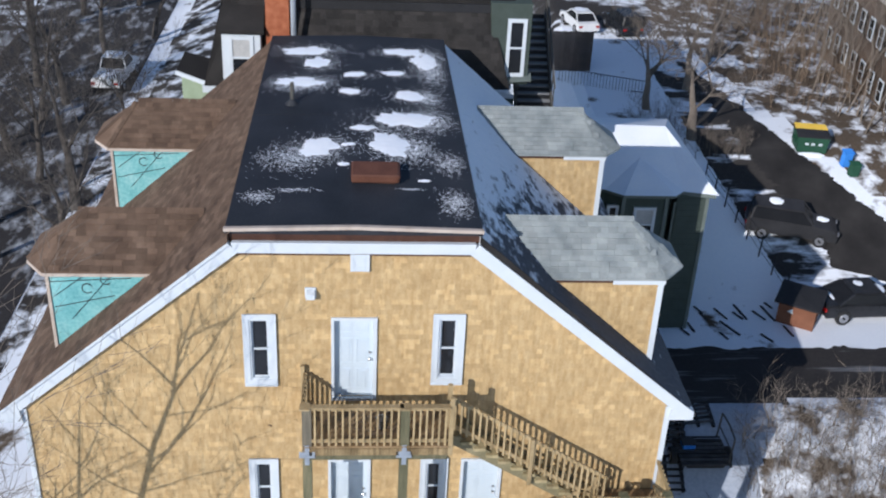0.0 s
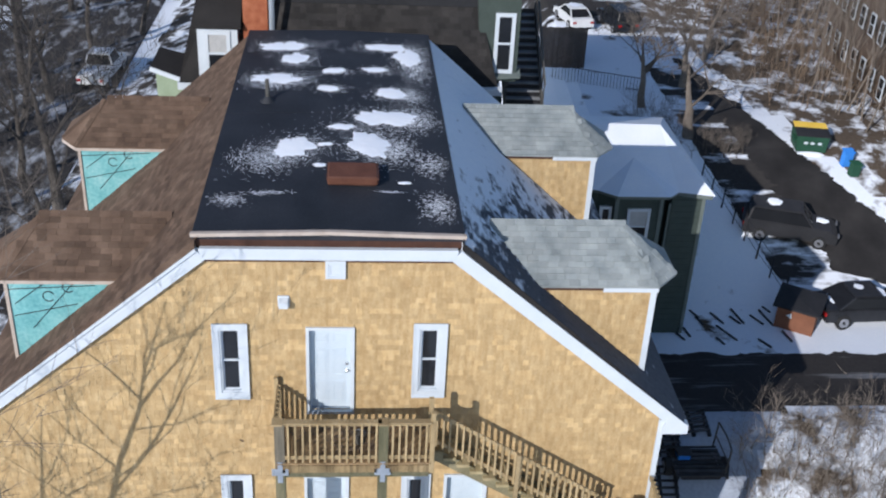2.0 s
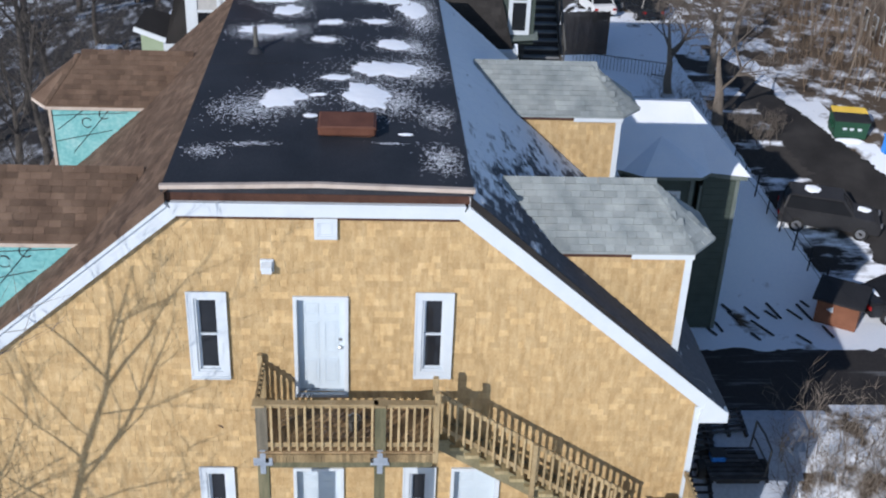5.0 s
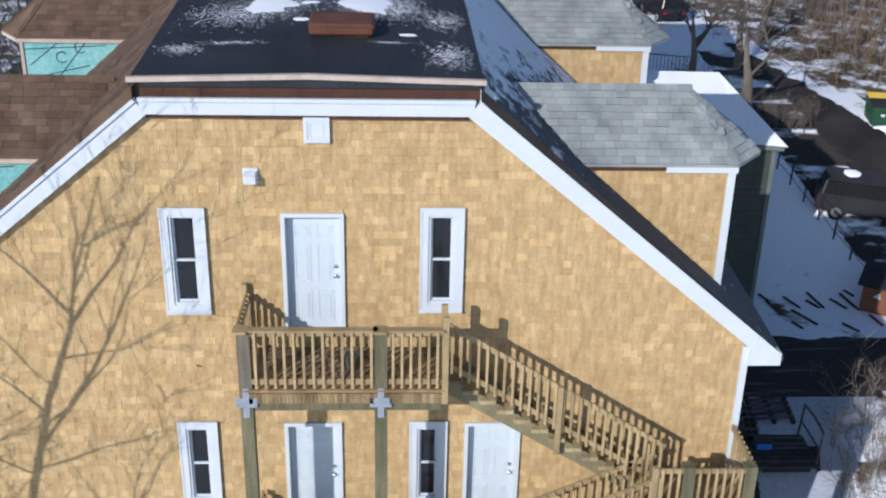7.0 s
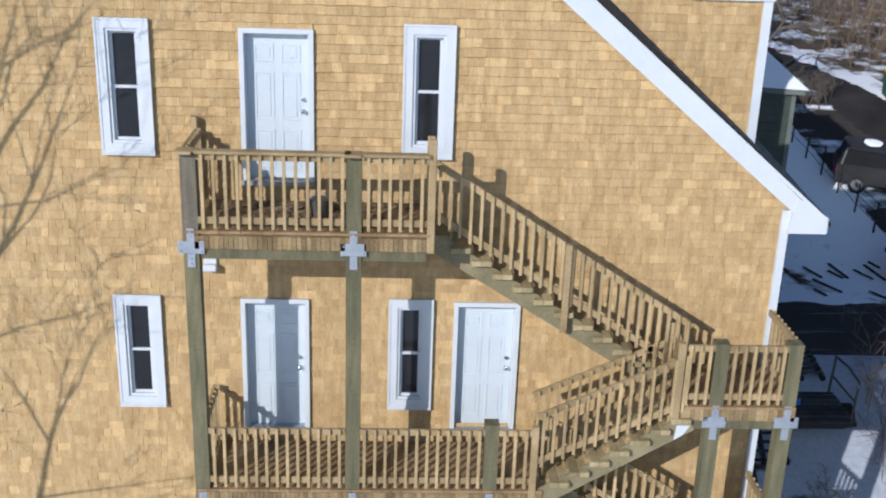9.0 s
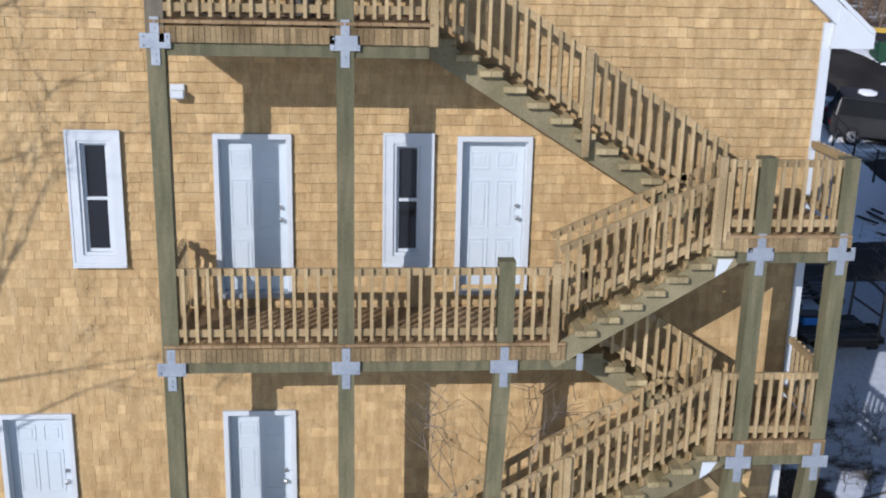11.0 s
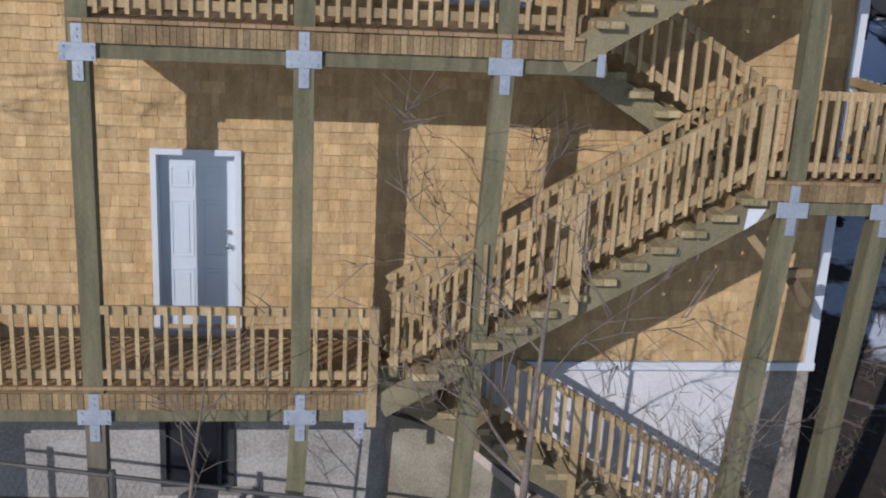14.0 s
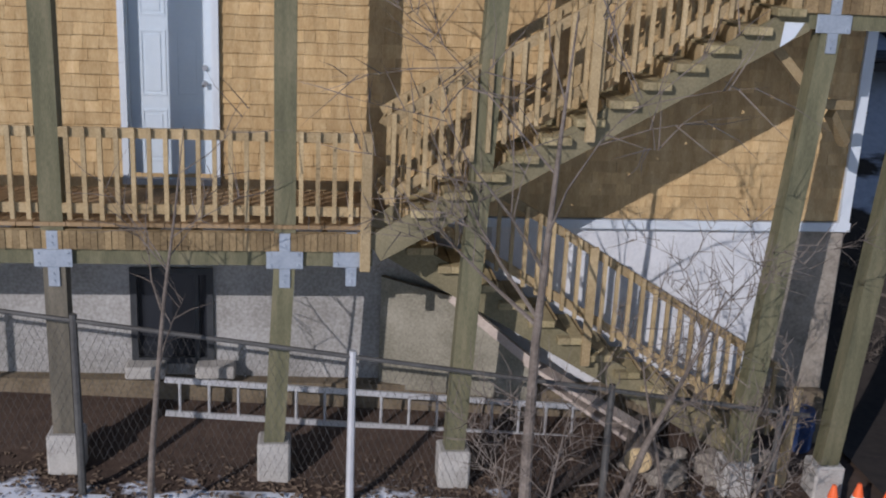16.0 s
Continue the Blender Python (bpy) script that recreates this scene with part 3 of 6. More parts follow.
def snow_patch(cx, cy, rx, ry, seed):
    """A flat heap of old snow with a ragged, lobed rim."""
    rnd = random.Random(seed)
    n, rings = 128, 6
    lobes = [(k, rnd.uniform(-1, 1) * (0.3 if k < 4 else 0.55) / k, rnd.uniform(0, 6.28)) for k in range(2, 34)]
    wave = [sum(a * math.sin(k * t * math.tau / n + p) for k, a, p in lobes) for t in range(n)]
    bm = bmesh.new()
    centre = bm.verts.new((cx, cy, roof_z(cx) + 0.024))
    last = None
    for r in range(1, rings + 1):
        f = r / rings
        ring = []
        for a in range(n):
            k = f * (1 + 0.9 * f * wave[a])
            x, y = cx + rx * k * math.cos(a * math.tau / n), cy + ry * k * math.sin(a * math.tau / n)
            x = max(-2.6, min(2.6, x))
            ring.append(bm.verts.new((x, y, roof_z(x) + 0.016 * (1 - f ** 3) + 0.008 + 0.006 * noise.noise(Vector((x * 5, y * 5, seed))))))
        for a in range(n):
            b = (a + 1) % n
            bm.faces.new((centre, ring[a], ring[b]) if last is None else (last[a], ring[a], ring[b], last[b]))
        last = ring
    return single("snow_patch", bm, snow, "patch of old white snow on the flat roof", "snow", group="snow patches")


# ---- sloped roofs ----


def slope_z(x):
    return 14.80 - (abs(x) - 2.62) * 0.868


for s, mat, nm, lab in ((-1, brown_roof, "roof_west", "steep roof slope of brown asphalt shingles"), (1, snowy_roof, "roof_east", "steep shaded roof slope of dark shingles dusted with snow")):
    pts = [(s * 2.60, -0.13, slope_z(2.60)), (s * 7.90, -0.13, slope_z(7.90)), (s * 7.90, -0.13, slope_z(7.90) - 0.1), (s * 2.60, -0.13, TOP_Z + 0.15)]
    ob = single(nm, slab(pts, (0, DEEP + 0.2, 0)), mat, lab, "roof", "structure")
    part("rake_edge", slab([(s * 2.60, -0.15, slope_z(2.60) + 0.012), (s * 7.90, -0.15, slope_z(7.90) + 0.012), (s * 7.90, -0.15, slope_z(7.90) - 0.06), (s * 2.60, -0.15, TOP_Z + 0.2)], (0, 0.03, 0)), dark_roof if s > 0 else brown_roof, ob, "dark shingle edge along the rake")
    if s < 0:
        ROOF_WEST = ob
    else:
        ROOF_EAST = ob

# ---- dormers ----


def dormer(s, y0, corner, tip, wall_mat, roof_mat, label):
    """A bay dormer that leans on the slope: side walls, three-sided front, hipped roof."""
    y1, ym, ez, rz, rx = y0 + 2.3, y0 + 1.15, 13.25, 14.12, corner - 0.62
    zin = 2.62 + (14.80 - ez) / 0.868
    zri = 2.62 + (14.80 - rz) / 0.868
    d = thing("dormer", (s * corner, ym, slope_z(corner)), label, "dormer", "roof dormers")
    wx, tx, ty = corner - 0.04, corner - 0.06, 0.2
    for y, inward in ((y0 + 0.08, 1), (y1 - 0.08, -1)):
        part("side_wall", slab([(s * zin, y, ez), (s * wx, y, ez), (s * wx, y, slope_z(wx) - 0.15)], (0, 0.12 * inward, 0)), wall_mat, d)
    part("front_wall", slab([(s * wx, y0 + 0.08, ez), (s * tx, y0 + ty, ez), (s * tx, y0 + ty, slope_z(tx) - 0.3), (s * wx, y0 + 0.08, slope_z(wx) - 0.15)], (0, 0.1, 0)), wall_mat, d)
    part("front_wall", slab([(s * tx, y0 + ty, ez), (s * tx, y1 - ty, ez), (s * tx, y1 - ty, slope_z(tx) - 0.3), (s * tx, y0 + ty, slope_z(tx) - 0.3)], (-s * 0.1, 0, 0)), wall_mat, d)
    part("front_wall", slab([(s * wx, y1 - 0.08, ez), (s * tx, y1 - ty, ez), (s * tx, y1 - ty, slope_z(tx) - 0.3), (s * wx, y1 - 0.08, slope_z(wx) - 0.15)], (0, -0.1, 0)), wall_mat, d)
    eave = [(s * zin, y0, ez), (s * corner, y0, ez), (s * tip, y0 + 0.58, ez), (s * tip, y1 - 0.58, ez), (s * corner, y1, ez), (s * zin, y1, ez)]
    r0, r1 = (s * zri, ym, rz), (s * rx, ym, rz)
    bm = bmesh.new()
    top = [bm.verts.new(p) for p in eave]
    low = [bm.verts.new((x, y, z - 0.05)) for x, y, z in eave]
    a, b = bm.verts.new(r0), bm.verts.new(r1)
    for f in ((top[0], top[1], b, a), (top[1], top[2], b), (top[2], top[3], b), (top[3], top[4], b), (top[4], top[5], a, b), (top[5], top[0], a), tuple(low)):
        bm.faces.new(f)
    for i in range(6):
        bm.faces.new((top[i], low[i], low[(i + 1) % 6], top[(i + 1) % 6]))
    bmesh.ops.recalc_face_normals(bm, faces=bm.faces[:])
    roof = part("dormer_roof", bm, roof_mat, d)
    part("hip_cap", beam(eave[1], r1, 0.14, 0.008), roof_mat, roof)
    part("hip_cap", beam(eave[2], r1, 0.14, 0.008), roof_mat, roof)
    zm = s * (zin + corner) / 2
    if s > 0:
        part("eave_board", box(s * zin, zm + 0.1, y0 + 0.02, y0 + 0.08, ez - 0.12, ez - 0.05), fascia_brown, d, "bare brown eave board")
        part("eave_board", box(zm + 0.1, s * corner, y0 + 0.0, y0 + 0.08, ez - 0.15, ez - 0.05), white, d, "white painted eave board")
        part("corner_board", beam((s * (wx - 0.05), y0 + 0.06, ez - 0.05), (s * (wx - 0.05), y0 + 0.06, slope_z(wx) - 0.02), 0.13, 0.06, up=(0, 1, 0)), white, d, "white painted corner board")
    else:
        part("eave_board", box(s * zin, s * corner, y0 + 0.0, y0 + 0.08, ez - 0.13, ez - 0.05), drip, d, "unpainted pine eave board")
        part("eave_board", beam((s * corner, y0 + 0.02, ez - 0.09), (s * tip, y0 + 0.6, ez - 0.09), 0.05, 0.08), drip, d)
        part("corner_board", beam((s * (wx - 0.03), y0 + 0.06, ez - 0.05), (s * (wx - 0.03), y0 + 0.06, slope_z(wx) - 0.02), 0.07, 0.05, up=(0, 1, 0)), drip, d, "unpainted corner strip")
        # seams and printed marks on the wrap
        for k, (xa, za, xb, zb) in enumerate(((zin + 0.5, 13.05, corner - 0.1, 12.95), (zin + 0.9, 12.6, corner - 0.15, 12.3), (zin + 0.9, 13.15, corner - 0.5, 12.0), (zin + 1.4, 13.2, corner - 0.2, 12.6))):
            zb = max(zb, slope_z(xb) + 0.1)
            part("tape_seam", beam((s * xa, y0 + 0.077, za), (s * xb, y0 + 0.077, zb), 0.012, 0.03, up=(0, 1, 0)), ink, d)
        for k in range(2):
            cx, cz = zin + 1.05 + 0.42 * k, 13.0 - 0.22 * k
            ring = [(s * cx + 0.12 * math.cos(t), y0 + 0.076, cz + 0.12 * math.sin(t)) for t in (0.5 + 0.5 * j for j in range(11))]
            part("printed_mark", tube(ring, [0.014] * 11, 5), ink, d)
    return d


right_dormers = [dormer(1, 0.86 + 6.85 * k, 7.02, 7.55, cedar, grey_roof, "bay dormer with grey shingle roof and cedar cheeks") for k in range(2)]
left_dormers = [dormer(-1, 1.02 + 6.78 * k, 6.78, 7.25, wrap, brown_roof, "unfinished bay dormer with teal house wrap and brown roof") for k in range(2)]

UPHILL[0] = False

# ---- doors and windows ----


def frame_boards(x0, x1, y0, y1, z0, z1, w, sill=True):
    bm = box(x0, x0 + w, y0, y1, z0, z1)
    box(x1 - w, x1, y0, y1, z0, z1, bm)
    box(x0 + w, x1 - w, y0, y1, z1 - w, z1, bm)
    if sill:
        box(x0 + w, x1 - w, y0, y1, z0, z0 + w, bm)
    return bm


def door(name, x0, x1, z0, z1, label):
    d = thing(name, ((x0 + x1) / 2, 0, z0), label, "door", kind="structure")
    part("casing", frame_boards(x0, x1, -0.04, 0.02, z0, z1, 0.065, False), white, d)
    part("jamb", frame_boards(x0 + 0.05, x1 - 0.05, 0.02, 0.2, z0 + 0.03, z1 - 0.05, 0.03, False), white, d)
    part("threshold", box(x0 + 0.0, x1 - 0.0, -0.07, 0.2, z0 - 0.02, z0 + 0.045), steel, d, "metal threshold")
    a, b, c, e = x0 + 0.082, x1 - 0.082, z0 + 0.05, z1 - 0.082
    leaf = part("door_leaf", box(a, b, 0.12, 0.165, c, e), door_white, d, "white six-panel steel door leaf")
    w, h = b - a, e - c
    for fx0, fx1 in ((0.13, 0.44), (0.56, 0.87)):
        for fz0, fz1 in ((0.07, 0.34), (0.41, 0.74), (0.81, 0.93)):
            px0, px1, pz0, pz1 = a + fx0 * w, a + fx1 * w, c + fz0 * h, c + fz1 * h
            part("door_panel", frame_boards(px0, px1, 0.112, 0.121, pz0, pz1, 0.022), door_white, leaf)
            part("door_panel", box(px0 + 0.05, px1 - 0.05, 0.112, 0.121, pz0 + 0.05, pz1 - 0.05), door_white, leaf)
    part("deadbolt", tube([(b - 0.07, 0.125, c + 1.12), (b - 0.07, 0.09, c + 1.12)], [0.032, 0.028], 12), chrome, d, "nickel deadbolt")
    part("door_handle", tube([(b - 0.07, 0.125, c + 0.96), (b - 0.07, 0.08, c + 0.96), (b - 0.07, 0.055, c + 0.96), (b - 0.07, 0.045, c + 0.96)], [0.03, 0.018, 0.032, 0.018], 12), chrome, d, "nickel door knob")
    return d


def window(name, x0, x1, z0, z1, label):
    d = thing(name, ((x0 + x1) / 2, 0, z0), label, "window", kind="structure")
    part("casing", frame_boards(x0, x1, -0.045, 0.02, z0, z1, 0.115), white, d)
    part("casing_bead", frame_boards(x0 - 0.02, x1 + 0.02, -0.055, -0.02, z0 - 0.02, z1 + 0.02, 0.03), white, d)
    a, b, c, e = x0 + 0.115, x1 - 0.115, z0 + 0.115, z1 - 0.115
    part("window_frame", frame_boards(a, b, -0.02, 0.1, c, e, 0.04), white, d)
    mid = (c + e) / 2 - 0.02
    for k, (s0, s1, y) in enumerate(((c + 0.04, mid + 0.03, 0.03), (mid - 0.03, e - 0.04, 0.06))):
        sash = part("sash", frame_boards(a + 0.04, b - 0.04, y, y + 0.035, s0, s1, 0.038), white, d)
        part("pane", box(a + 0.07, b - 0.07, y + 0.012, y + 0.022, s0 + 0.03, s1 - 0.03), glass, sash)
    part("window_sill", box(x0 - 0.02, x1 + 0.02, -0.075, 0.02, z0 - 0.045, z0 - 0.02), white, d)
    return d


for nm, o in OPENINGS.items():
    if nm.startswith("door"):
        door(nm, *o, "closed white six-panel door in white casing")
    else:
        window(nm, *o, "narrow double-hung window in broad white casing")

bwin = thing("window_5", (-0.13, 0.1, BW[2]), "dark basement window with stone sill ends", "window", kind="structure")
part("window_frame", frame_boards(BW[0], BW[1], 0.02, 0.12, BW[2], BW[3], 0.07), dark_frame, bwin)
part("mullion", box(0.1, 0.15, 0.02, 0.11, BW[2] + 0.07, BW[3] - 0.07), dark_frame, bwin)
part("pane", box(BW[0] + 0.06, BW[1] - 0.06, 0.08, 0.1, BW[2] + 0.06, BW[3] - 0.06), glass, bwin)
for a in (-0.62, 0.12):
    part("window_sill", box(a, a + 0.42, -0.2, 0.05, BW[2] - 0.1, BW[2] + 0.04, bevel=0.02), concrete, bwin, "rough stone sill block")

# vents and lamp on the wall
v = thing("gable_vent", (0.11, -0.03, 13.92), "white square gable vent with a fine raised rim", "vent")
part("vent_frame", frame_boards(-0.09, 0.31, -0.05, 0.03, 13.92, 14.33, 0.06), white, v)
part("panel", box(-0.03, 0.25, -0.038, 0.02, 13.98, 14.27), white, v)
part("rim", frame_boards(0.0, 0.22, -0.048, -0.038, 14.01, 14.24, 0.012), white, v)
v = thing("exhaust_vent", (-0.93, -0.03, 13.25), "white plastic exhaust vent hood on the shingles", "vent")
part("flange", box(-1.05, -0.81, -0.03, 0.02, 13.25, 13.50, bevel=0.01), white, v)
part("hood", slab([(-1.02, -0.03, 13.47), (-1.02, -0.16, 13.40), (-1.02, -0.16, 13.28), (-1.02, -0.03, 13.28)], (0.18, 0, 0)), white, v)
v = thing("wall_lamp", (-0.99, -0.05, 9.32), "white wall lamp under the upper deck", "lamp")
part("back_plate", box(-1.08, -0.9, -0.04, 0.02, 9.36, 9.47, bevel=0.01), white, v)
part("lamp_head", box(-1.09, -0.89, -0.15, -0.04, 9.30, 9.40, bevel=0.02), white, v)

# ---- decks and stairs ----
FRONT = -1.4
picket_mesh = {}


def picket(x, y, z0, z1, parent, w=0.04):
    key = round(z1 - z0, 2)
    if key not in picket_mesh:
        picket_mesh[key] = mesh_of(box(-w / 2, w / 2, -w / 2, w / 2, 0, key), "picket")
        picket_mesh[key].materials.append(lumber)
    ob = under(new("picket", picket_mesh[key]), parent)
    ob.location = (x, y, z0)
    return ob


def rail_x(parent, x0, x1, y, z0, z1, cap=False, out=-1):
    """A balustrade along x; its pickets stand on the side 'out' of the rails."""
    part("top_rail", beam((x0, y, z1 - 0.045), (x1, y, z1 - 0.045), 0.038, 0.09), lumber, parent)
    part("bottom_rail", beam((x0, y, z0 + 0.1), (x1, y, z0 + 0.1), 0.038, 0.09), lumber, parent)
    if cap:
        part("cap_rail", beam((x0 - 0.03, y - 0.02, z1 + 0.02), (x1 + 0.03, y - 0.02, z1 + 0.02), 0.14, 0.038), lumber, parent)
    n = max(1, round((x1 - x0) / 0.143))
    for k in range(n):
        picket(x0 + (k + 0.5) * (x1 - x0) / n, y + out * 0.04, z0, z1 + (0.0 if cap else 0.012), parent)


def rail_y(parent, x, y0, y1, z0, z1, out):
    part("top_rail", beam((x, y0, z1 - 0.045), (x, y1, z1 - 0.045), 0.038, 0.09), lumber, parent)
    part("bottom_rail", beam((x, y0, z0 + 0.1), (x, y1, z0 + 0.1), 0.038, 0.09), lumber, parent)
    n = max(1, round(abs(y1 - y0) / 0.143))
    for k in range(n):
        picket(x + out * 0.04, y0 + (k + 0.5) * (y1 - y0) / n, z0, z1 + 0.012, parent)


board_mesh = {}


def decking(parent, x0, x1, z, y0=-0.05, y1=FRONT - 0.02):
    n = round((x1 - x0) / 0.145)
    w = (x1 - x0) / n
    key = (round(w, 3), y0, y1)
    if key not in board_mesh:
        board_mesh[key] = mesh_of(box(-w / 2 + 0.003, w / 2 - 0.003, y1, y0, -0.036, 0), "deck_board")
        board_mesh[key].materials.append(deck_wood)
    for k in range(n):
        ob = under(new("deck_board", board_mesh[key]), parent)
        ob.location = (x0 + (k + 0.5) * w, 0, z)


def deck_frame(parent, x0, x1, beam_x1, z):
    """Rim and joists under the boards, and the doubled green beam that the posts carry."""
    part("rim_joist", box(x0, x1, FRONT + 0.02, FRONT + 0.06, z - 0.22, z - 0.037), lumber, parent)
    part("ledger", box(x0, x1, -0.045, -0.005, z - 0.22, z - 0.037), lumber, parent)
    verts, faces = [], []
    n = round((x1 - x0) / 0.062)
    for k in range(n):  # the rough-sawn ends that show along the edge
        a, b, o = x0 + (x1 - x0) * k / n + 0.002, x0 + (x1 - x0) * (k + 1) / n - 0.002, len(verts)
        y = FRONT - 0.004 - 0.012 * ((k * 7) % 5) / 4
        verts += [(a, y, z - 0.215), (b, y, z - 0.215), (b, y, z - 0.04), (a, y, z - 0.04), (a, FRONT + 0.02, z - 0.215), (b, FRONT + 0.02, z - 0.215), (b, FRONT + 0.02, z - 0.04), (a, FRONT + 0.02, z - 0.04)]
        faces += [(o, o + 1, o + 2, o + 3), (o, o + 3, o + 7, o + 4), (o + 1, o + 5, o + 6, o + 2), (o + 3, o + 2, o + 6, o + 7), (o, o + 4, o + 5, o + 1)]
    tagged(part("sawn_end_strip", faces_mesh("sawn_end_strip", verts, faces, sawn_wood), None, parent), kind="stuff")
    n = max(2, round((x1 - x0) / 0.41))
    for k in range(n + 1):
        x = x0 + 0.03 + (x1 - x0 - 0.06) * k / n
        part("joist", box(x - 0.019, x + 0.019, FRONT + 0.06, -0.045, z - 0.22, z - 0.037), lumber, parent)
    part("beam", box(x0, beam_x1, FRONT + 0.03, FRONT + 0.12, z - 0.365, z - 0.222), green_lumber, parent, "green treated support beam")


def beam_plate(parent, x, z):
    part("beam_plate", box(x - 0.05, x + 0.03, FRONT + 0.018, FRONT + 0.03, z - 0.11, z + 0.11), steel, parent, "galvanised end plate")


upper = thing("upper_deck", (0.5, -0.7, 10.4), "upper wooden deck of new treated lumber", "deck", "decks")
decking(upper, -1.07, 2.1, 10.36)
deck_frame(upper, -1.07, 2.05, 2.05, 10.33)
rail_x(upper, -0.89, 1.03, FRONT + 0.02, 10.4, 11.39, True)
rail_x(upper, 1.22, 2.04, FRONT + 0.02, 10.4, 11.39, True)
for x in (-0.99, 1.125):
    part("cap_rail", beam((x - 0.14, FRONT, 11.41), (x + 0.07, FRONT, 11.41), 0.24, 0.038), lumber, upper)
rail_y(upper, -1.09, -0.08, FRONT + 0.12, 10.45, 11.39, 1)
part("newel_post", box(2.05, 2.15, FRONT - 0.02, FRONT + 0.08, 10.1, 11.62, bevel=0.008), lumber, upper)
part("newel_post", box(2.05, 2.15, -0.78, -0.68, 10.1, 11.5, bevel=0.008), lumber, upper)
part("newel_post", box(-1.17, -1.08, -0.13, -0.04, 10.3, 11.55, bevel=0.008), lumber, upper)

middle = thing("middle_deck", (1.4, -0.7, 6.5), "middle wooden deck of new treated lumber", "deck", "decks")
decking(middle, -1.07, 3.8, 6.53)
deck_frame(middle, -1.07, 3.8, 4.05, 6.52)
rail_x(middle, -0.88, 0.99, FRONT + 0.02, 6.58, 7.49)
rail_x(middle, 1.19, 2.94, FRONT + 0.02, 6.58, 7.49)
rail_x(middle, 3.14, 3.6, FRONT + 0.02, 6.58, 7.49)
rail_y(middle, -1.0, -0.08, FRONT + 0.12, 6.55, 7.49, 1)
part("newel_post", box(3.6, 3.7, FRONT - 0.03, FRONT + 0.07, 6.4, 7.55, bevel=0.008), lumber, middle)

beam_plate(middle, 4.0, 6.26)
lower = thing("lower_deck", (-1.0, -0.7, 2.85), "lower wooden deck of new treated lumber", "deck", "decks")
decking(lower, -4.2, 1.9, 2.84)
deck_frame(lower, -4.2, 1.9, 1.92, 2.8)
rail_x(lower, -4.1, -1.1, FRONT + 0.02, 2.87, 3.71)
rail_x(lower, -0.89, 0.97, FRONT + 0.02, 2.87, 3.71)
rail_x(lower, 1.17, 1.78, FRONT + 0.02, 2.87, 3.71)
rail_y(lower, -4.15, -0.08, FRONT + 0.1, 2.87, 3.71, 1)
part("newel_post", box(1.80, 1.90, FRONT - 0.05, FRONT + 0.05, 2.4, 3.72, bevel=0.008), lumber, lower)

for nm, zf, lab in (("upper_landing", 7.90, "upper stair landing of treated lumber"), ("lower_landing", 5.16, "lower stair landing of treated lumber")):
    g = thing(nm, (6.4, -0.7, zf), lab, "landing", "landings")
    x0 = 5.55 if zf > 6 else 5.72
    decking(g, x0, 7.28, zf)
    deck_frame(g, x0, 7.28, 7.3, zf)
    rail_x(g, x0 + 0.08, 6.04, FRONT + 0.02, zf + 0.05, zf + 0.93)
    rail_x(g, 6.25, 7.07, FRONT + 0.02, zf + 0.05, zf + 0.93)
    rail_y(g, 7.22, -0.1, FRONT + 0.1, zf + 0.05, zf + 0.93, 1)
    part("newel_post", box(x0 - 0.02, x0 + 0.08, FRONT - 0.05, FRONT + 0.05, zf - 0.2, zf + 0.97, bevel=0.008), lumber, g)
    part("newel_post", box(x0 - 0.02, x0 + 0.08, -0.75, -0.65, zf - 0.2, zf + 0.97, bevel=0.008), lumber, g)


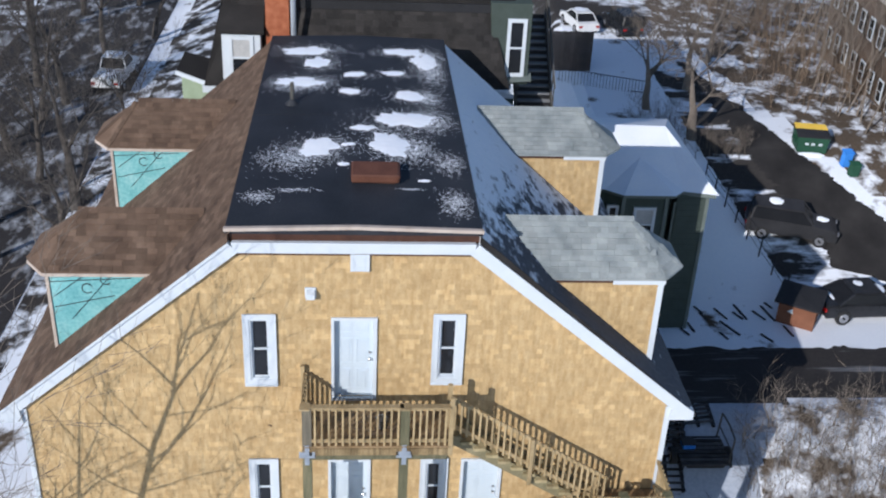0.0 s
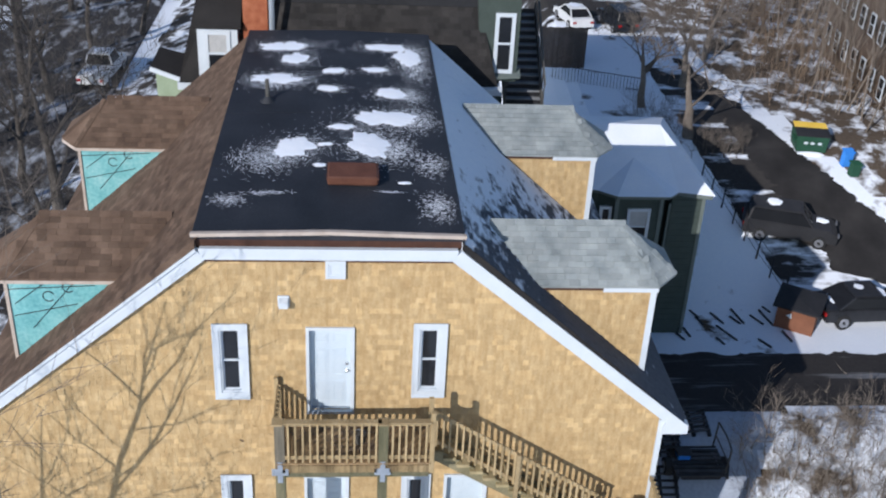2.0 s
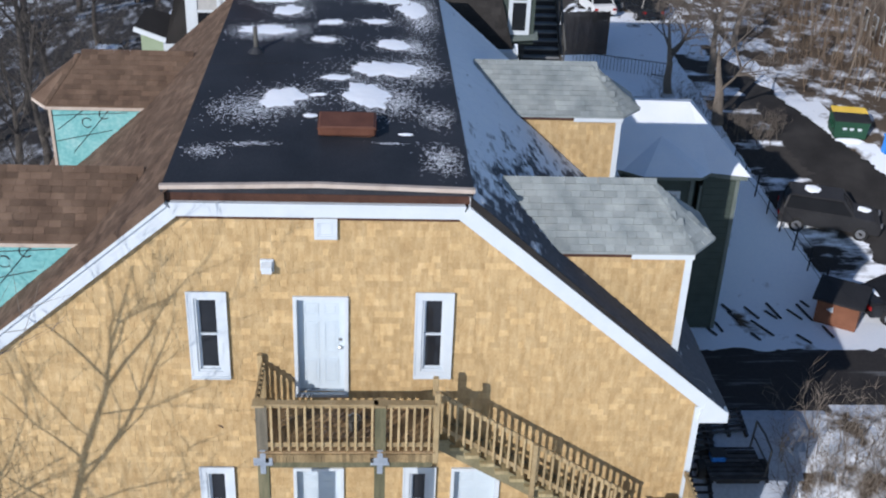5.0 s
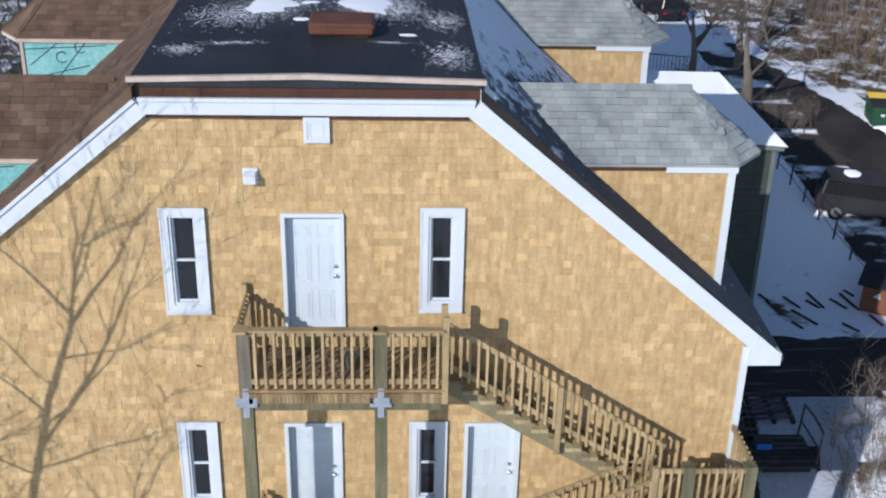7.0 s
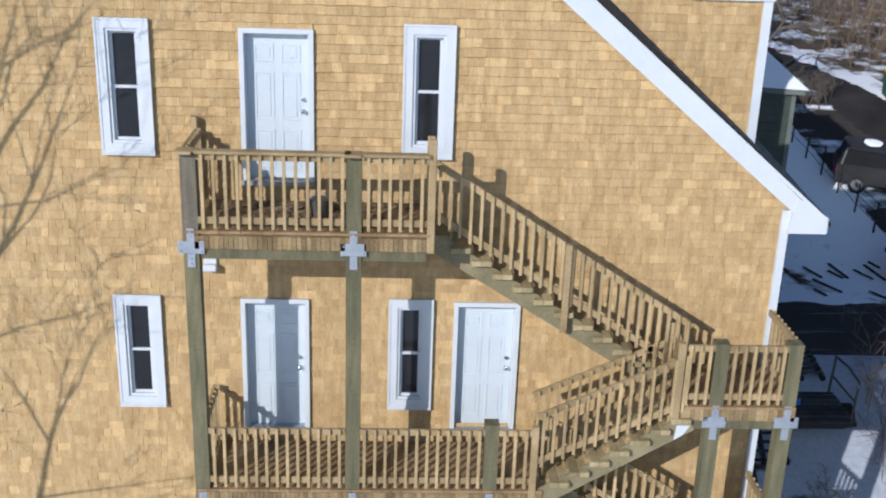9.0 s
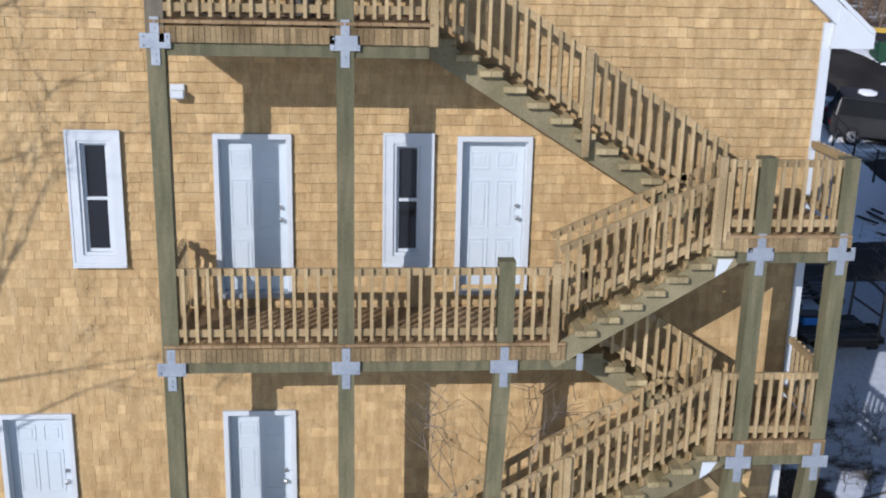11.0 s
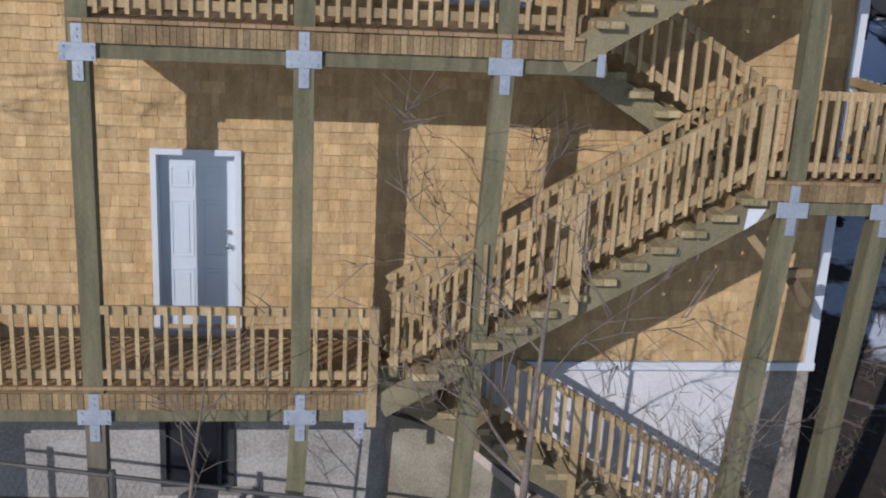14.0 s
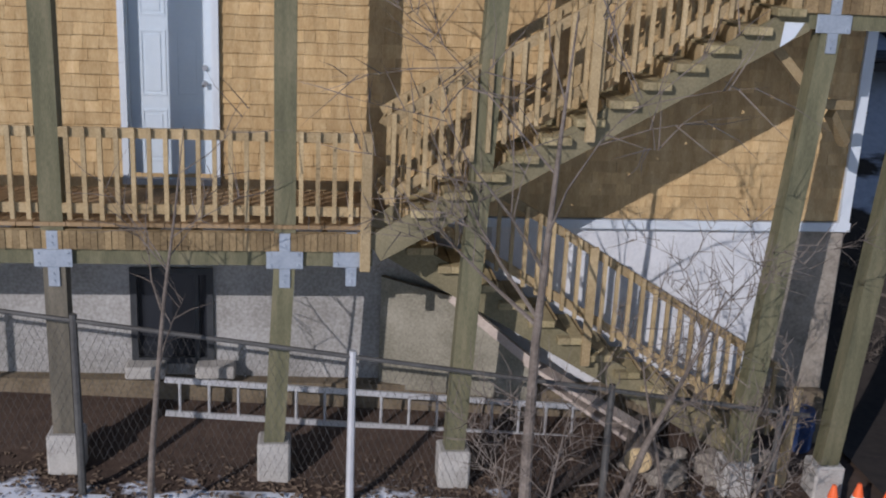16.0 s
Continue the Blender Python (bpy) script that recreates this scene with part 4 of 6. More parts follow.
def flight(name, xt, zt, xb, zb, risers, y0, y1, rails, label, high=(0.97, 0.97)):
    """A straight stair from (xt, zt) down to (xb, zb) between y0 and y1, with rails at the given y; high: the rail over either end."""
    f = thing(name, (xb, (y0 + y1) / 2, zb), label, "stairs", "stair flights")
    run, rise = (xb - xt) / risers, (zt - zb) / risers
    sgn = 1 if xb > xt else -1
    for y in (y0 + 0.02, y1 - 0.02):
        a, b = Vector((xt, y, zt - 0.275)), Vector((xb, y, zb - 0.225))
        w = (b - a).normalized()
        part("stringer", beam(a - w * 0.02, b + w * 0.02, 0.038, 0.27), stringer_wood, f)
        for k in range(1, risers):  # notched teeth that carry the treads
            z, x = zt - rise * k, xt + run * (k - 0.5)
            part("stringer_tooth", slab([(x - abs(run) * 0.5, y - 0.018, z - 0.038), (x + abs(run) * 0.5, y - 0.018, z - 0.038), (x - sgn * abs(run) * 0.5, y - 0.018, z - 0.038 - rise)], (0, 0.036, 0)), stringer_wood, f)
    for k in range(1, risers):
        z, x = zt - rise * k, xt + run * (k - 0.5)
        for off in (-0.0695, 0.0695):
            part("tread", box(x + off - 0.0685, x + off + 0.0685, y0 - 0.1, y1 + 0.02, z - 0.075, z, bevel=0.006), tread_wood, f)
    for k in range(1, risers + 1):
        z, x = zt - rise * k, xt + run * (k - 1)
        part("riser", box(x - 0.012 + sgn * 0.014, x + 0.012 + sgn * 0.014, y0 + 0.045, y1 - 0.045, z - 0.07, z + rise - 0.02), lumber, f)
    if len(rails) == 2:
        for y in (y0 - 0.006,):
            part("end_plate", slab([(xt - 0.19, y, zt - 0.54), (xt - 0.06, y, zt - 0.45), (xt + 0.02, y, zt - 0.31), (xt - 0.17, y, zt - 0.31)], (0, 0.012, 0)), white, f, "pale stringer end plate")
    for y, out in rails:
        def lift(x, add=0.0):
            g = (x - xt) / (xb - xt)
            return zt + (zb - zt) * g + (high[0] + (high[1] - high[0]) * g) - 0.97 + add
        xa, xe = xt + sgn * 0.06, xb - sgn * 0.06
        part("top_rail", beam((xa, y, lift(xa, 0.94)), (xe, y, lift(xe, 0.94)), 0.038, 0.09), lumber, f)
        part("bottom_rail", beam((xa, y, lift(xa, 0.23)), (xe, y, lift(xe, 0.23)), 0.038, 0.09), lumber, f)
        n = round(abs(xe - xa) / 0.143)
        for k in range(n):
            x = xa + (k + 0.5) * (xe - xa) / n
            picket(x, y + out * 0.04, lift(x, 0.13), lift(x, 0.99), f)
        if abs(xb - xt) > 2.5:
            x = (xa + xe) / 2
            part("newel_post", box(x - 0.045, x + 0.045, y - 0.11, y - 0.06, lift(x) - 0.3, lift(x) + 1.0), lumber, f)
    return f


flight("stair_flight", 2.1, 10.33, 5.94, 7.90, 13, -0.70, -0.06, [(-0.74, -1)], "wooden stair along the shingled wall from upper deck to landing", (0.88, 0.92))
flight("stair_flight", 5.8, 7.90, 3.62, 6.53, 8, -1.38, -0.74, [(-1.38, -1), (-0.74, -1)], "short wooden stair from upper landing to middle deck", (0.82, 1.18))
flight("stair_flight", 3.82, 6.53, 6.0, 5.16, 7, -0.70, -0.06, [(-0.74, -1)], "shaded wooden stair along the wall to lower landing", (0.9, 0.9))
flight("stair_flight", 5.85, 5.16, 1.95, 2.84, 13, -1.38, -0.74, [(-1.38, -1), (-0.74, -1)], "long wooden stair from lower landing to lower deck")
flight("stair_flight", 1.95, 2.84, 6.5, 0.12, 14, -0.70, -0.06, [(-0.72, -1)], "wooden stair down to the ground along the foundation")


def bracket(parent, x, z, y):
    """A cross-shaped steel plate with bolts."""
    bm = box(x - 0.17, x + 0.17, y - 0.014, y, z - 0.085, z + 0.085, bevel=0.004)
    box(x - 0.05, x + 0.05, y - 0.016, y, z + 0.085, z + 0.26, bm)
    box(x - 0.05, x + 0.05, y - 0.016, y, z - 0.27, z - 0.085, bm)
    b = part("bracket", bm, steel, parent, "galvanised steel cross bracket")
    for dx, dz in ((-0.13, 0.05), (-0.13, -0.05), (0.13, 0.05), (0.13, -0.05), (0, 0.21), (0, 0.14), (0, -0.15), (0, -0.22)):
        part("bolt", tube([(x + dx, y - 0.014, z + dz), (x + dx, y - 0.028, z + dz)], [0.014, 0.012], 6), steel, b)


def post(x, top, brackets, foot=0.0, w=0.2):
    """A timber post on a pier; foot: how far its lowest length leans off plumb."""
    g = height(x, FRONT)
    xf = x + foot
    p = thing("deck_post", (xf, FRONT + w / 2, g), "tall green treated timber post on a concrete pier", "post", "deck posts")
    cuts = [g + 0.4] + sorted(z for z in brackets if g + 0.6 < z < top - 0.5) + [top]
    for a, b in zip(cuts, cuts[1:]):
        low = xf if a == cuts[0] else x
        grey = x < 0 and (a == cuts[0] or b == cuts[-1])
        part("timber", beam((low, FRONT + w / 2, a + 0.002), (x, FRONT + w / 2, b - 0.002), w, w, up=(0, 1, 0)), grey_post if grey else green_lumber, p, "grey-brown weathered length" if grey else "")
    part("pier", box(xf - 0.16, xf + 0.16, FRONT - 0.06, FRONT + w + 0.06, g - 0.35, g + 0.42, bevel=0.02), concrete, p, "square concrete pier")
    for z in brackets:
        bracket(p, x, z, FRONT - 0.002)
    return p


post(-0.99, 11.37, (10.13, 6.22, 2.5))
post(1.10, 11.37, (10.13, 6.22, 2.5), -0.1)
post(3.04, 7.57, (6.22,), -0.24)
post(6.145, 8.85, (7.66, 4.85), -0.34)
post(7.17, 8.85, (7.66, 4.85), -0.36)
post(-3.3, 3.7, (2.5,))
brace = thing("knee_brace", (5.95, -1.2, 4.3), "short diagonal timber brace under the landing", "brace")
part("timber", beam((5.62, -1.08, 4.72), (6.2, -1.12, 4.12), 0.09, 0.09), lumber, brace)
brace = thing("knee_brace", (6.75, -0.9, 4.1), "short timber block and brace between post and wall", "brace")
part("timber", beam((6.1, -1.1, 4.06), (6.66, -0.95, 4.04), 0.09, 0.09), lumber, brace)
part("timber", beam((6.45, -0.98, 3.95), (6.74, -0.8, 3.62), 0.09, 0.09), lumber, brace)
bracket(lower, 1.72, 2.51, FRONT + 0.028)

# ---- things on the roof ----
UPHILL[0] = "roof"
rv = thing("roof_vent_box", (0.43, 2.75, 14.95), "low rust-brown metal vent box on the flat roof", "vent")
part("curb", box(0.0, 0.88, 2.1, 2.7, 14.9, 15.02), fascia_brown, rv)
part("cover", box(-0.1, 0.97, 2.0, 2.8, 15.0, 15.19, bevel=0.03), rust, rv)
part("lid_seam", box(-0.115, 0.985, 1.985, 2.815, 15.145, 15.165), rust, rv)
vp = thing("vent_pipe", (-1.7, 6.98, 14.93), "thin grey plumbing vent pipe on the flat roof", "pipe")
part("pipe", tube([(-1.7, 6.98, 14.9), (-1.7, 6.98, 15.5)], [0.05, 0.05], 10), fence_metal, vp)
part("flashing", tube([(-1.7, 6.98, 14.92), (-1.7, 6.98, 14.95), (-1.7, 6.98, 15.05)], [0.2, 0.17, 0.06], 12), membrane, vp)
for x, y, rx, ry, thin in ((-1.55, 11.25, 0.75, 0.45, 0), (-1.18, 10.2, 0.42, 0.5, 0), (-1.6, 8.6, 0.72, 0.42, 0), (-1.6, 8.4, 0.85, 0.6, 1), (-0.1, 9.2, 0.35, 0.25, 0), (-0.22, 7.85, 0.33, 0.25, 0), (1.35, 11.3, 0.75, 0.35, 0), (1.95, 10.5, 0.4, 0.8, 0), (1.0, 9.4, 0.35, 0.25, 0), (2.1, 9.4, 0.4, 1.0, 1), (1.4, 7.65, 0.47, 0.42, 0), (1.9, 7.5, 0.4, 0.6, 1), (1.22, 5.95, 0.85, 0.55, 0), (1.9, 5.9, 0.5, 0.8, 1), (0.15, 5.3, 0.36, 0.2, 0), (-0.2, 4.25, 0.18, 0.13, 0), (0.8, 4.3, 0.55, 0.75, 0), (1.4, 4.0, 0.5, 0.8, 1), (-0.9, 4.1, 0.52, 0.6, 0), (-1.5, 3.5, 0.8, 0.8, 1), (-0.3, 3.1, 0.15, 0.14, 0), (1.55, 2.3, 0.17, 0.08, 0), (2.2, 1.2, 0.38, 0.7, 1), (-1.35, 1.75, 0.45, 0.12, 1), (-2.1, 1.45, 0.4, 0.3, 1), (1.25, 1.85, 0.35, 0.06, 1), (2.15, 3.3, 0.4, 0.6, 1)):
    if thin:
        snow_specks(x, y, rx, ry, int(100 * x + 10 * y))
        continue
    snow_patch(x, y, rx * 0.88, ry * 0.84, int(100 * x + 10 * y))
    if rx > 0.3:
        snow_specks(x + 0.1, y - 0.04, rx * 1.35, ry * 1.35, int(90 * x + 11 * y))

UPHILL[0] = False

# ---- bare trees ----


def grow(rnd, start, way, length, radius, level, out, droop=0.0, spread=0.75, kinks=3, keep=4, bend=0.22, reach=1.0):
    """Adds tapered, bent limbs to out: lists of points with their radii, by level."""
    pts, rad = [Vector(start)], [radius]
    way = Vector(way).normalized()
    for k in range(kinks):
        way = (way + Vector((rnd.uniform(-1, 1), rnd.uniform(-1, 1), rnd.uniform(-0.6, 0.8) - droop)) * (bend if level == 0 else 0.22)).normalized()
        pts.append(pts[-1] + way * length / kinks)
        rad.append(radius * (1 - 0.9 * (k + 1) / kinks))
    out.append((level, pts, rad))
    if level >= keep:
        return
    n = rnd.randint(4, 6) if level else rnd.randint(6, 9)
    for k in range(n):
        f = rnd.uniform(0.3, 1.0) if level else rnd.uniform(0.35, 1.0)
        i = min(kinks - 1, int(f * kinks))
        g = f * kinks - i
        p = pts[i].lerp(pts[i + 1], g)
        r = rad[i] + (rad[i + 1] - rad[i]) * g
        side = (pts[i + 1] - pts[i]).normalized()
        a = side.orthogonal().normalized()
        a.rotate(Matrix.Rotation(rnd.uniform(0, math.tau), 3, side))
        w = (side * (1 - spread * 0.5) + a * spread + Vector((0, 0, 0.25))).normalized()
        grow(rnd, p, w, length * rnd.uniform(0.42, 0.66) * (reach if level == 0 else 1.0), max(0.006, r * rnd.uniform(0.4, 0.62)), level + 1, out, droop, spread, 3 if level < 2 else 2, keep, bend, reach)


def limbs_mesh(name, limbs, mat, sides):
    verts, faces = [], []
    for level, pts, rad in limbs:
        n = sides[min(level, len(sides) - 1)]
        base = len(verts)
        for i, p in enumerate(pts):
            way = (pts[min(i + 1, len(pts) - 1)] - pts[max(i - 1, 0)]).normalized()
            a = way.orthogonal().normalized()
            b = way.cross(a)
            verts += [tuple(p + rad[i] * (a * math.cos(k * math.tau / n) + b * math.sin(k * math.tau / n))) for k in range(n)]
        for i in range(len(pts) - 1):
            for k in range(n):
                faces.append((base + i * n + k, base + i * n + (k + 1) % n, base + (i + 1) * n + (k + 1) % n, base + (i + 1) * n + k))
    return faces_mesh(name, verts, faces, mat)


def tree(x, y, tall, radius, seed, label, mat=None, small=None, keep=4, lean=(0, 0), spread=0.75, name="bare_tree", trunk_share=0.55, thin=1.0, bend=0.22, reach=1.0):
    rnd = random.Random(seed)
    limbs = []
    z = height(x, y) - 0.1
    grow(rnd, (x, y, z), (lean[0], lean[1], 1), tall * trunk_share, radius, 0, limbs, 0.0, spread, 5, keep, bend, reach)
    if thin != 1.0:
        limbs = [(l, p, [r * (thin if l > 1 else 1) for r in rr]) for l, p, rr in limbs]
    t = thing(name, (x, y, z), label, "tree" if tall > 3 else "sapling", "bare trees")
    part("trunk", limbs_mesh("trunk", [b for b in limbs if b[0] == 0], mat or bark, (10,)), None, t)
    part("crown", limbs_mesh("crown", [b for b in limbs if b[0] > 0], small or twig, (6, 5, 4, 3, 3)), None, t)
    return t


# the street side
for k, (x, y, h, r) in enumerate(((-13.8, 29, 13, 0.3), (-10.6, 30, 11, 0.2), (-17.5, 27, 12, 0.24), (-17.0, 52, 12, 0.22), (-11.0, 16.5, 9, 0.14), (-17.6, 43, 12, 0.25), (-20, 46, 13, 0.3), (-19, 36, 12, 0.25), (-23, 56, 14, 0.3), (-14.5, 56, 11, 0.22), (-12.2, 22, 11, 0.2), (-17, 64, 12, 0.25), (-16.4, 32, 11, 0.22), (-18.4, 40.5, 12, 0.2), (-22, 33, 13, 0.26), (-25.5, 42, 13, 0.25), (-20.5, 61, 13, 0.25), (-27, 53, 14, 0.3), (-16.2, 24, 10, 0.18), (-29, 64, 13, 0.3), (-24, 71, 14, 0.3), (-14.6, 72, 11, 0.22))):
    tree(x, y, h, r, 11 + k, "bare grey street tree with tangled branches", street_bark, street_bark, 3 if y > 34 else 4, thin=1.5, reach=1.15)
# the parking yard and the slope behind it
UPHILL[0] = True
tree(19.2, 36.4, 9.5, 0.34, 31, "bare tree with pale trunk at the parking yard", pale_twig, twig, 4, (0, 0), 0.85, thin=2.4, reach=1.15)
tree(17.6, 41.0, 8.5, 0.26, 32, "bare tree beside the snowy garden", pale_twig, twig, 4, (0, 0), 0.85, thin=2.4, reach=1.15)
tree(21.0, 44.5, 10, 0.25, 33, "bare tree behind the parking yard", pale_twig, twig, 4, (0, 0), 0.85, thin=2.4, reach=1.15)
tree(24.0, 50.0, 10, 0.22, 34, "bare tree behind the parking yard", pale_twig, twig, 4, (0, 0), 0.85, thin=2.4, reach=1.15)


def thicket(name, label, area, count, tall, seed, mat, keep=2, radius=0.05, spread=0.5):
    """A stand of slim bare stems that nobody would count."""
    rnd = random.Random(seed)
    limbs = []
    for _ in range(count):
        x, y = area(rnd)
        h = tall * rnd.uniform(0.5, 1.2)
        grow(rnd, (x, y, height(x, y) - 0.1), (rnd.uniform(-0.15, 0.15), rnd.uniform(-0.15, 0.15), 1), h, radius * rnd.uniform(0.5, 1.4), 0, limbs, 0, spread, 4, keep)
    me = limbs_mesh(name, limbs, mat, (5, 4, 3))
    return tagged(new(name, me), label, "woodland", kind="stuff")


thicket("bare_woodland", "bare winter woodland of slim grey-brown stems", lambda r: (lambda u, v: (26.6 + (6 if v < 0.42 else 14) * u + 0.08 * (50 - 70 * v), 24 + 66 * v))(r.random(), r.random()), 290, 7.8, 3, pale_twig, 2, 0.055, 0.5)
thicket("undergrowth", "dry brown undergrowth at the wood's edge", lambda r: (r.uniform(25.5, 33), r.uniform(40, 62)), 150, 2.2, 4, brush_mat, 2, 0.03, 0.7)
thicket("brush_pile", "low tangle of cut branches beside the parking yard", lambda r: (r.gauss(20.6, 0.9), r.gauss(34.8, 0.7)), 40, 1.15, 5, twig, 2, 0.03, 0.9)
thicket("garden_shrubs", "bare shrubs along the snowy garden", lambda r: (r.uniform(15.5, 18), r.uniform(33, 37.5)), 30, 1.7, 6, twig, 2, 0.025, 0.7)

UPHILL[0] = False
thicket("roadside_brush", "dry leafless brush in the snow beside the driveway", lambda r: (r.uniform(12.2, 19.0), r.uniform(1.5, 7.4)), 210, 1.7, 7, pale_twig, 2, 0.018, 0.8)
thicket("yard_twigs", "dark dead twigs in the shaded snow beside the house", lambda r: (r.uniform(8.6, 12.8), r.uniform(-0.5, 5.0)), 70, 0.55, 9, twig, 2, 0.012, 1.0)
# saplings and brush in front of the decks
for k, (x, y, h, r, lx, sh) in enumerate(((3.38, -2.2, 6.2, 0.066, -0.03, 0.8), (4.2, -2.25, 3.4, 0.05, 0.08, 0.8), (-0.09, -2.2, 4.4, 0.035, 0.01, 0.85), (4.9, -2.1, 2.6, 0.03, -0.2, 0.8), (5.4, -2.3, 2.2, 0.03, 0.3, 0.8))):
    tree(x, y, h, r, 151 + k, "slender bare sapling in front of the decks", bark, bark, 2 if k == 2 else 3, (lx, 0), 0.9, "sapling", sh, 1.15 if k == 0 else 0.9, 0.05 if k in (0, 2) else 0.13, 0.7 if k < 2 else 0.5)
thicket("dry_brush", "tangle of dry twigs by the chain-link fence", lambda r: (r.uniform(2.9, 5.6), r.uniform(-2.6, -1.9)), 8, 1.6, 8, bark, 2, 0.017, 0.95)
# tall trees off to one side, whose shade falls on the gable wall


def shade_tree(seed, label, trunk, radius, limbs):
    """trunk: places up the stem; limbs: (share of the stem, degrees off plumb along x, length, thickness), each with its own twigs."""
    rnd = random.Random(seed)
    pts = [Vector(p) for p in trunk]
    n = len(pts) - 1
    out = [(0, pts, [radius * (1 - 0.88 * (i / n) ** 1.5) for i in range(n + 1)])]
    for share, off, length, thick in limbs:
        i = min(n - 1, int(share * n))
        p = pts[i].lerp(pts[i + 1], share * n - i)
        a = radians(off)
        grow(rnd, p, (math.sin(a), rnd.uniform(-0.25, 0.25), math.cos(a)), length, thick, 1, out, -0.1, 0.62, 5, 3)
    t = thing("bare_tree", trunk[0], label, "tree", "bare trees")
    part("trunk", limbs_mesh("trunk", out[:1], bark, (12,)), None, t)
    part("crown", limbs_mesh("crown", out[1:], bark, (8, 6, 5, 4)), None, t)


shade_tree(71, "tall bare tree with a leaning stem beside the house", [(-10.3, -5.0, -0.2), (-9.9, -5.0, 3.5), (-9.4, -5.05, 7.2), (-8.72, -5.0, 10.3), (-8.2, -4.95, 12.1), (-7.74, -5.0, 13.4), (-7.55, -5.0, 14.4), (-7.0, -5.05, 16.2)], 0.08,
           [(0.46, 68, 3.0, 0.022), (0.45, -62, 2.6, 0.03), (0.495, 41, 4.8, 0.05), (0.53, 63, 3.6, 0.028), (0.55, -38, 3.0, 0.03), (0.6, -48, 2.4, 0.024), (0.66, 72, 2.4, 0.022), (0.73, 36, 3.6, 0.034), (0.76, -30, 2.8, 0.034), (0.82, 50, 2.4, 0.024), (0.86, -12, 2.2, 0.026), (0.9, 45, 1.8, 0.02)])
shade_tree(72, "slim bare tree with a forked crown beside the house", [(-9.3, -5.4, -0.2), (-8.9, -5.4, 3.0), (-8.5, -5.4, 6.2), (-7.9, -5.4, 8.0), (-7.5, -5.4, 9.6), (-7.0, -5.4, 10.7)], 0.075,
           [(0.5, -50, 2.4, 0.022), (0.55, 64, 3.0, 0.022), (0.66, 75, 2.6, 0.02), (0.78, -28, 2.6, 0.026), (0.8, 46, 2.4, 0.022), (0.9, 30, 2.0, 0.02)])
shade_tree(73, "slim bare tree with many upright boughs beside the house", [(-11.3, -5.2, -0.2), (-10.9, -5.2, 4.0), (-10.5, -5.2, 8.0), (-10.2, -5.2, 11.0), (-9.9, -5.2, 13.5)], 0.08,
           [(0.4, -50, 2.6, 0.024), (0.44, 48, 3.0, 0.024), (0.53, 60, 3.0, 0.022), (0.5, -35, 3.0, 0.026), (0.58, 38, 3.2, 0.028), (0.66, -20, 3.2, 0.028), (0.72, 28, 3.0, 0.026), (0.8, 52, 2.6, 0.022), (0.88, -34, 2.2, 0.02)])

shade_tree(74, "dense twiggy bare tree close to the corner of the house", [(-8.9, -1.7, -0.2), (-8.75, -1.75, 3.0), (-8.6, -1.7, 5.6), (-8.35, -1.75, 7.6), (-8.1, -1.7, 9.3)], 0.075,
           [(0.42, 30, 2.6, 0.026), (0.46, -40, 2.2, 0.022), (0.52, 55, 2.4, 0.024), (0.56, -20, 2.6, 0.026), (0.62, 42, 2.4, 0.024), (0.66, -48, 2.0, 0.02), (0.72, 62, 2.2, 0.02), (0.76, 18, 2.4, 0.024), (0.82, -32, 2.0, 0.02), (0.86, 48, 2.0, 0.02), (0.92, 24, 1.8, 0.018), (0.96, -12, 1.6, 0.016)])

# ---- neighbouring house behind ----


def siding_window(parent, x0, x1, y, z0, z1, out=-1, axis="y", w=0.12, curtained=False):
    """A framed window on a wall that faces along y (out = -1) or along x (out = 1)."""
    def put(a0, a1, d0, d1, b0, b1):
        return box(a0, a1, y + out * d0, y + out * d1, b0, b1) if axis == "y" else box(y + out * d0, y + out * d1, a0, a1, b0, b1)
    bm = put(x0, x0 + w, -0.05, 0.06, z0, z1)
    for b in ((x1 - w, x1, z0, z1), (x0 + w, x1 - w, z1 - w, z1), (x0 + w, x1 - w, z0, z0 + w), (x0 + w, x1 - w, (z0 + z1) / 2 - 0.03, (z0 + z1) / 2 + 0.03)):
        o = put(b[0], b[1], -0.05, 0.06 if b[1] - b[0] < 1e9 else 0, b[2], b[3])
        me = bpy.data.meshes.new("t")
        o.to_mesh(me)
        o.free()
        bm.from_mesh(me)
    win = part("window", bm, white, parent)
    part("pane", put(x0 + w, x1 - w, -0.03, 0.01, z0 + w, (z0 + z1) / 2 - 0.03), glass, win)
    part("pane", put(x0 + w, x1 - w, -0.03, 0.01, (z0 + z1) / 2 + 0.03, z1 - w), curtain if curtained else glass, win)
    return win


UPHILL[0] = "roof"
nb = thing("mansard_house", (0.5, 20, 1.8), "sage green house with dark slate mansard roof", "house")
part("wall", box(-4.9, 5.3, 14.6, 26, -4.0, 12.45), green_wall, nb)
part("wall", box(-5.0, -2.6, 14.45, 15.2, 8.0, 12.3), sage_wall, nb, "sage green siding")
part("mansard_roof", slab([(-4.85, 14.3, 12.7), (5.1, 14.3, 12.7), (4.45, 15.2, 15.15), (-4.2, 15.2, 15.15)], (0, 10, 0)), dark_roof, nb)
part("roof_curb", box(-2.3, 5.0, 15.1, 26, 15.1, 15.38), bin_black, nb, "black roof edge")
part("upper_roof", slab([(-5, 15.2, 15.38), (5.2, 15.2, 15.38), (5.2, 26, 15.9), (-5, 26, 15.9)], (0, 0, 0.12)), dark_roof, nb)
part("cornice", box(-5.1, 5.2, 14.05, 14.65, 12.5, 12.72), white, nb, "white painted cornice")
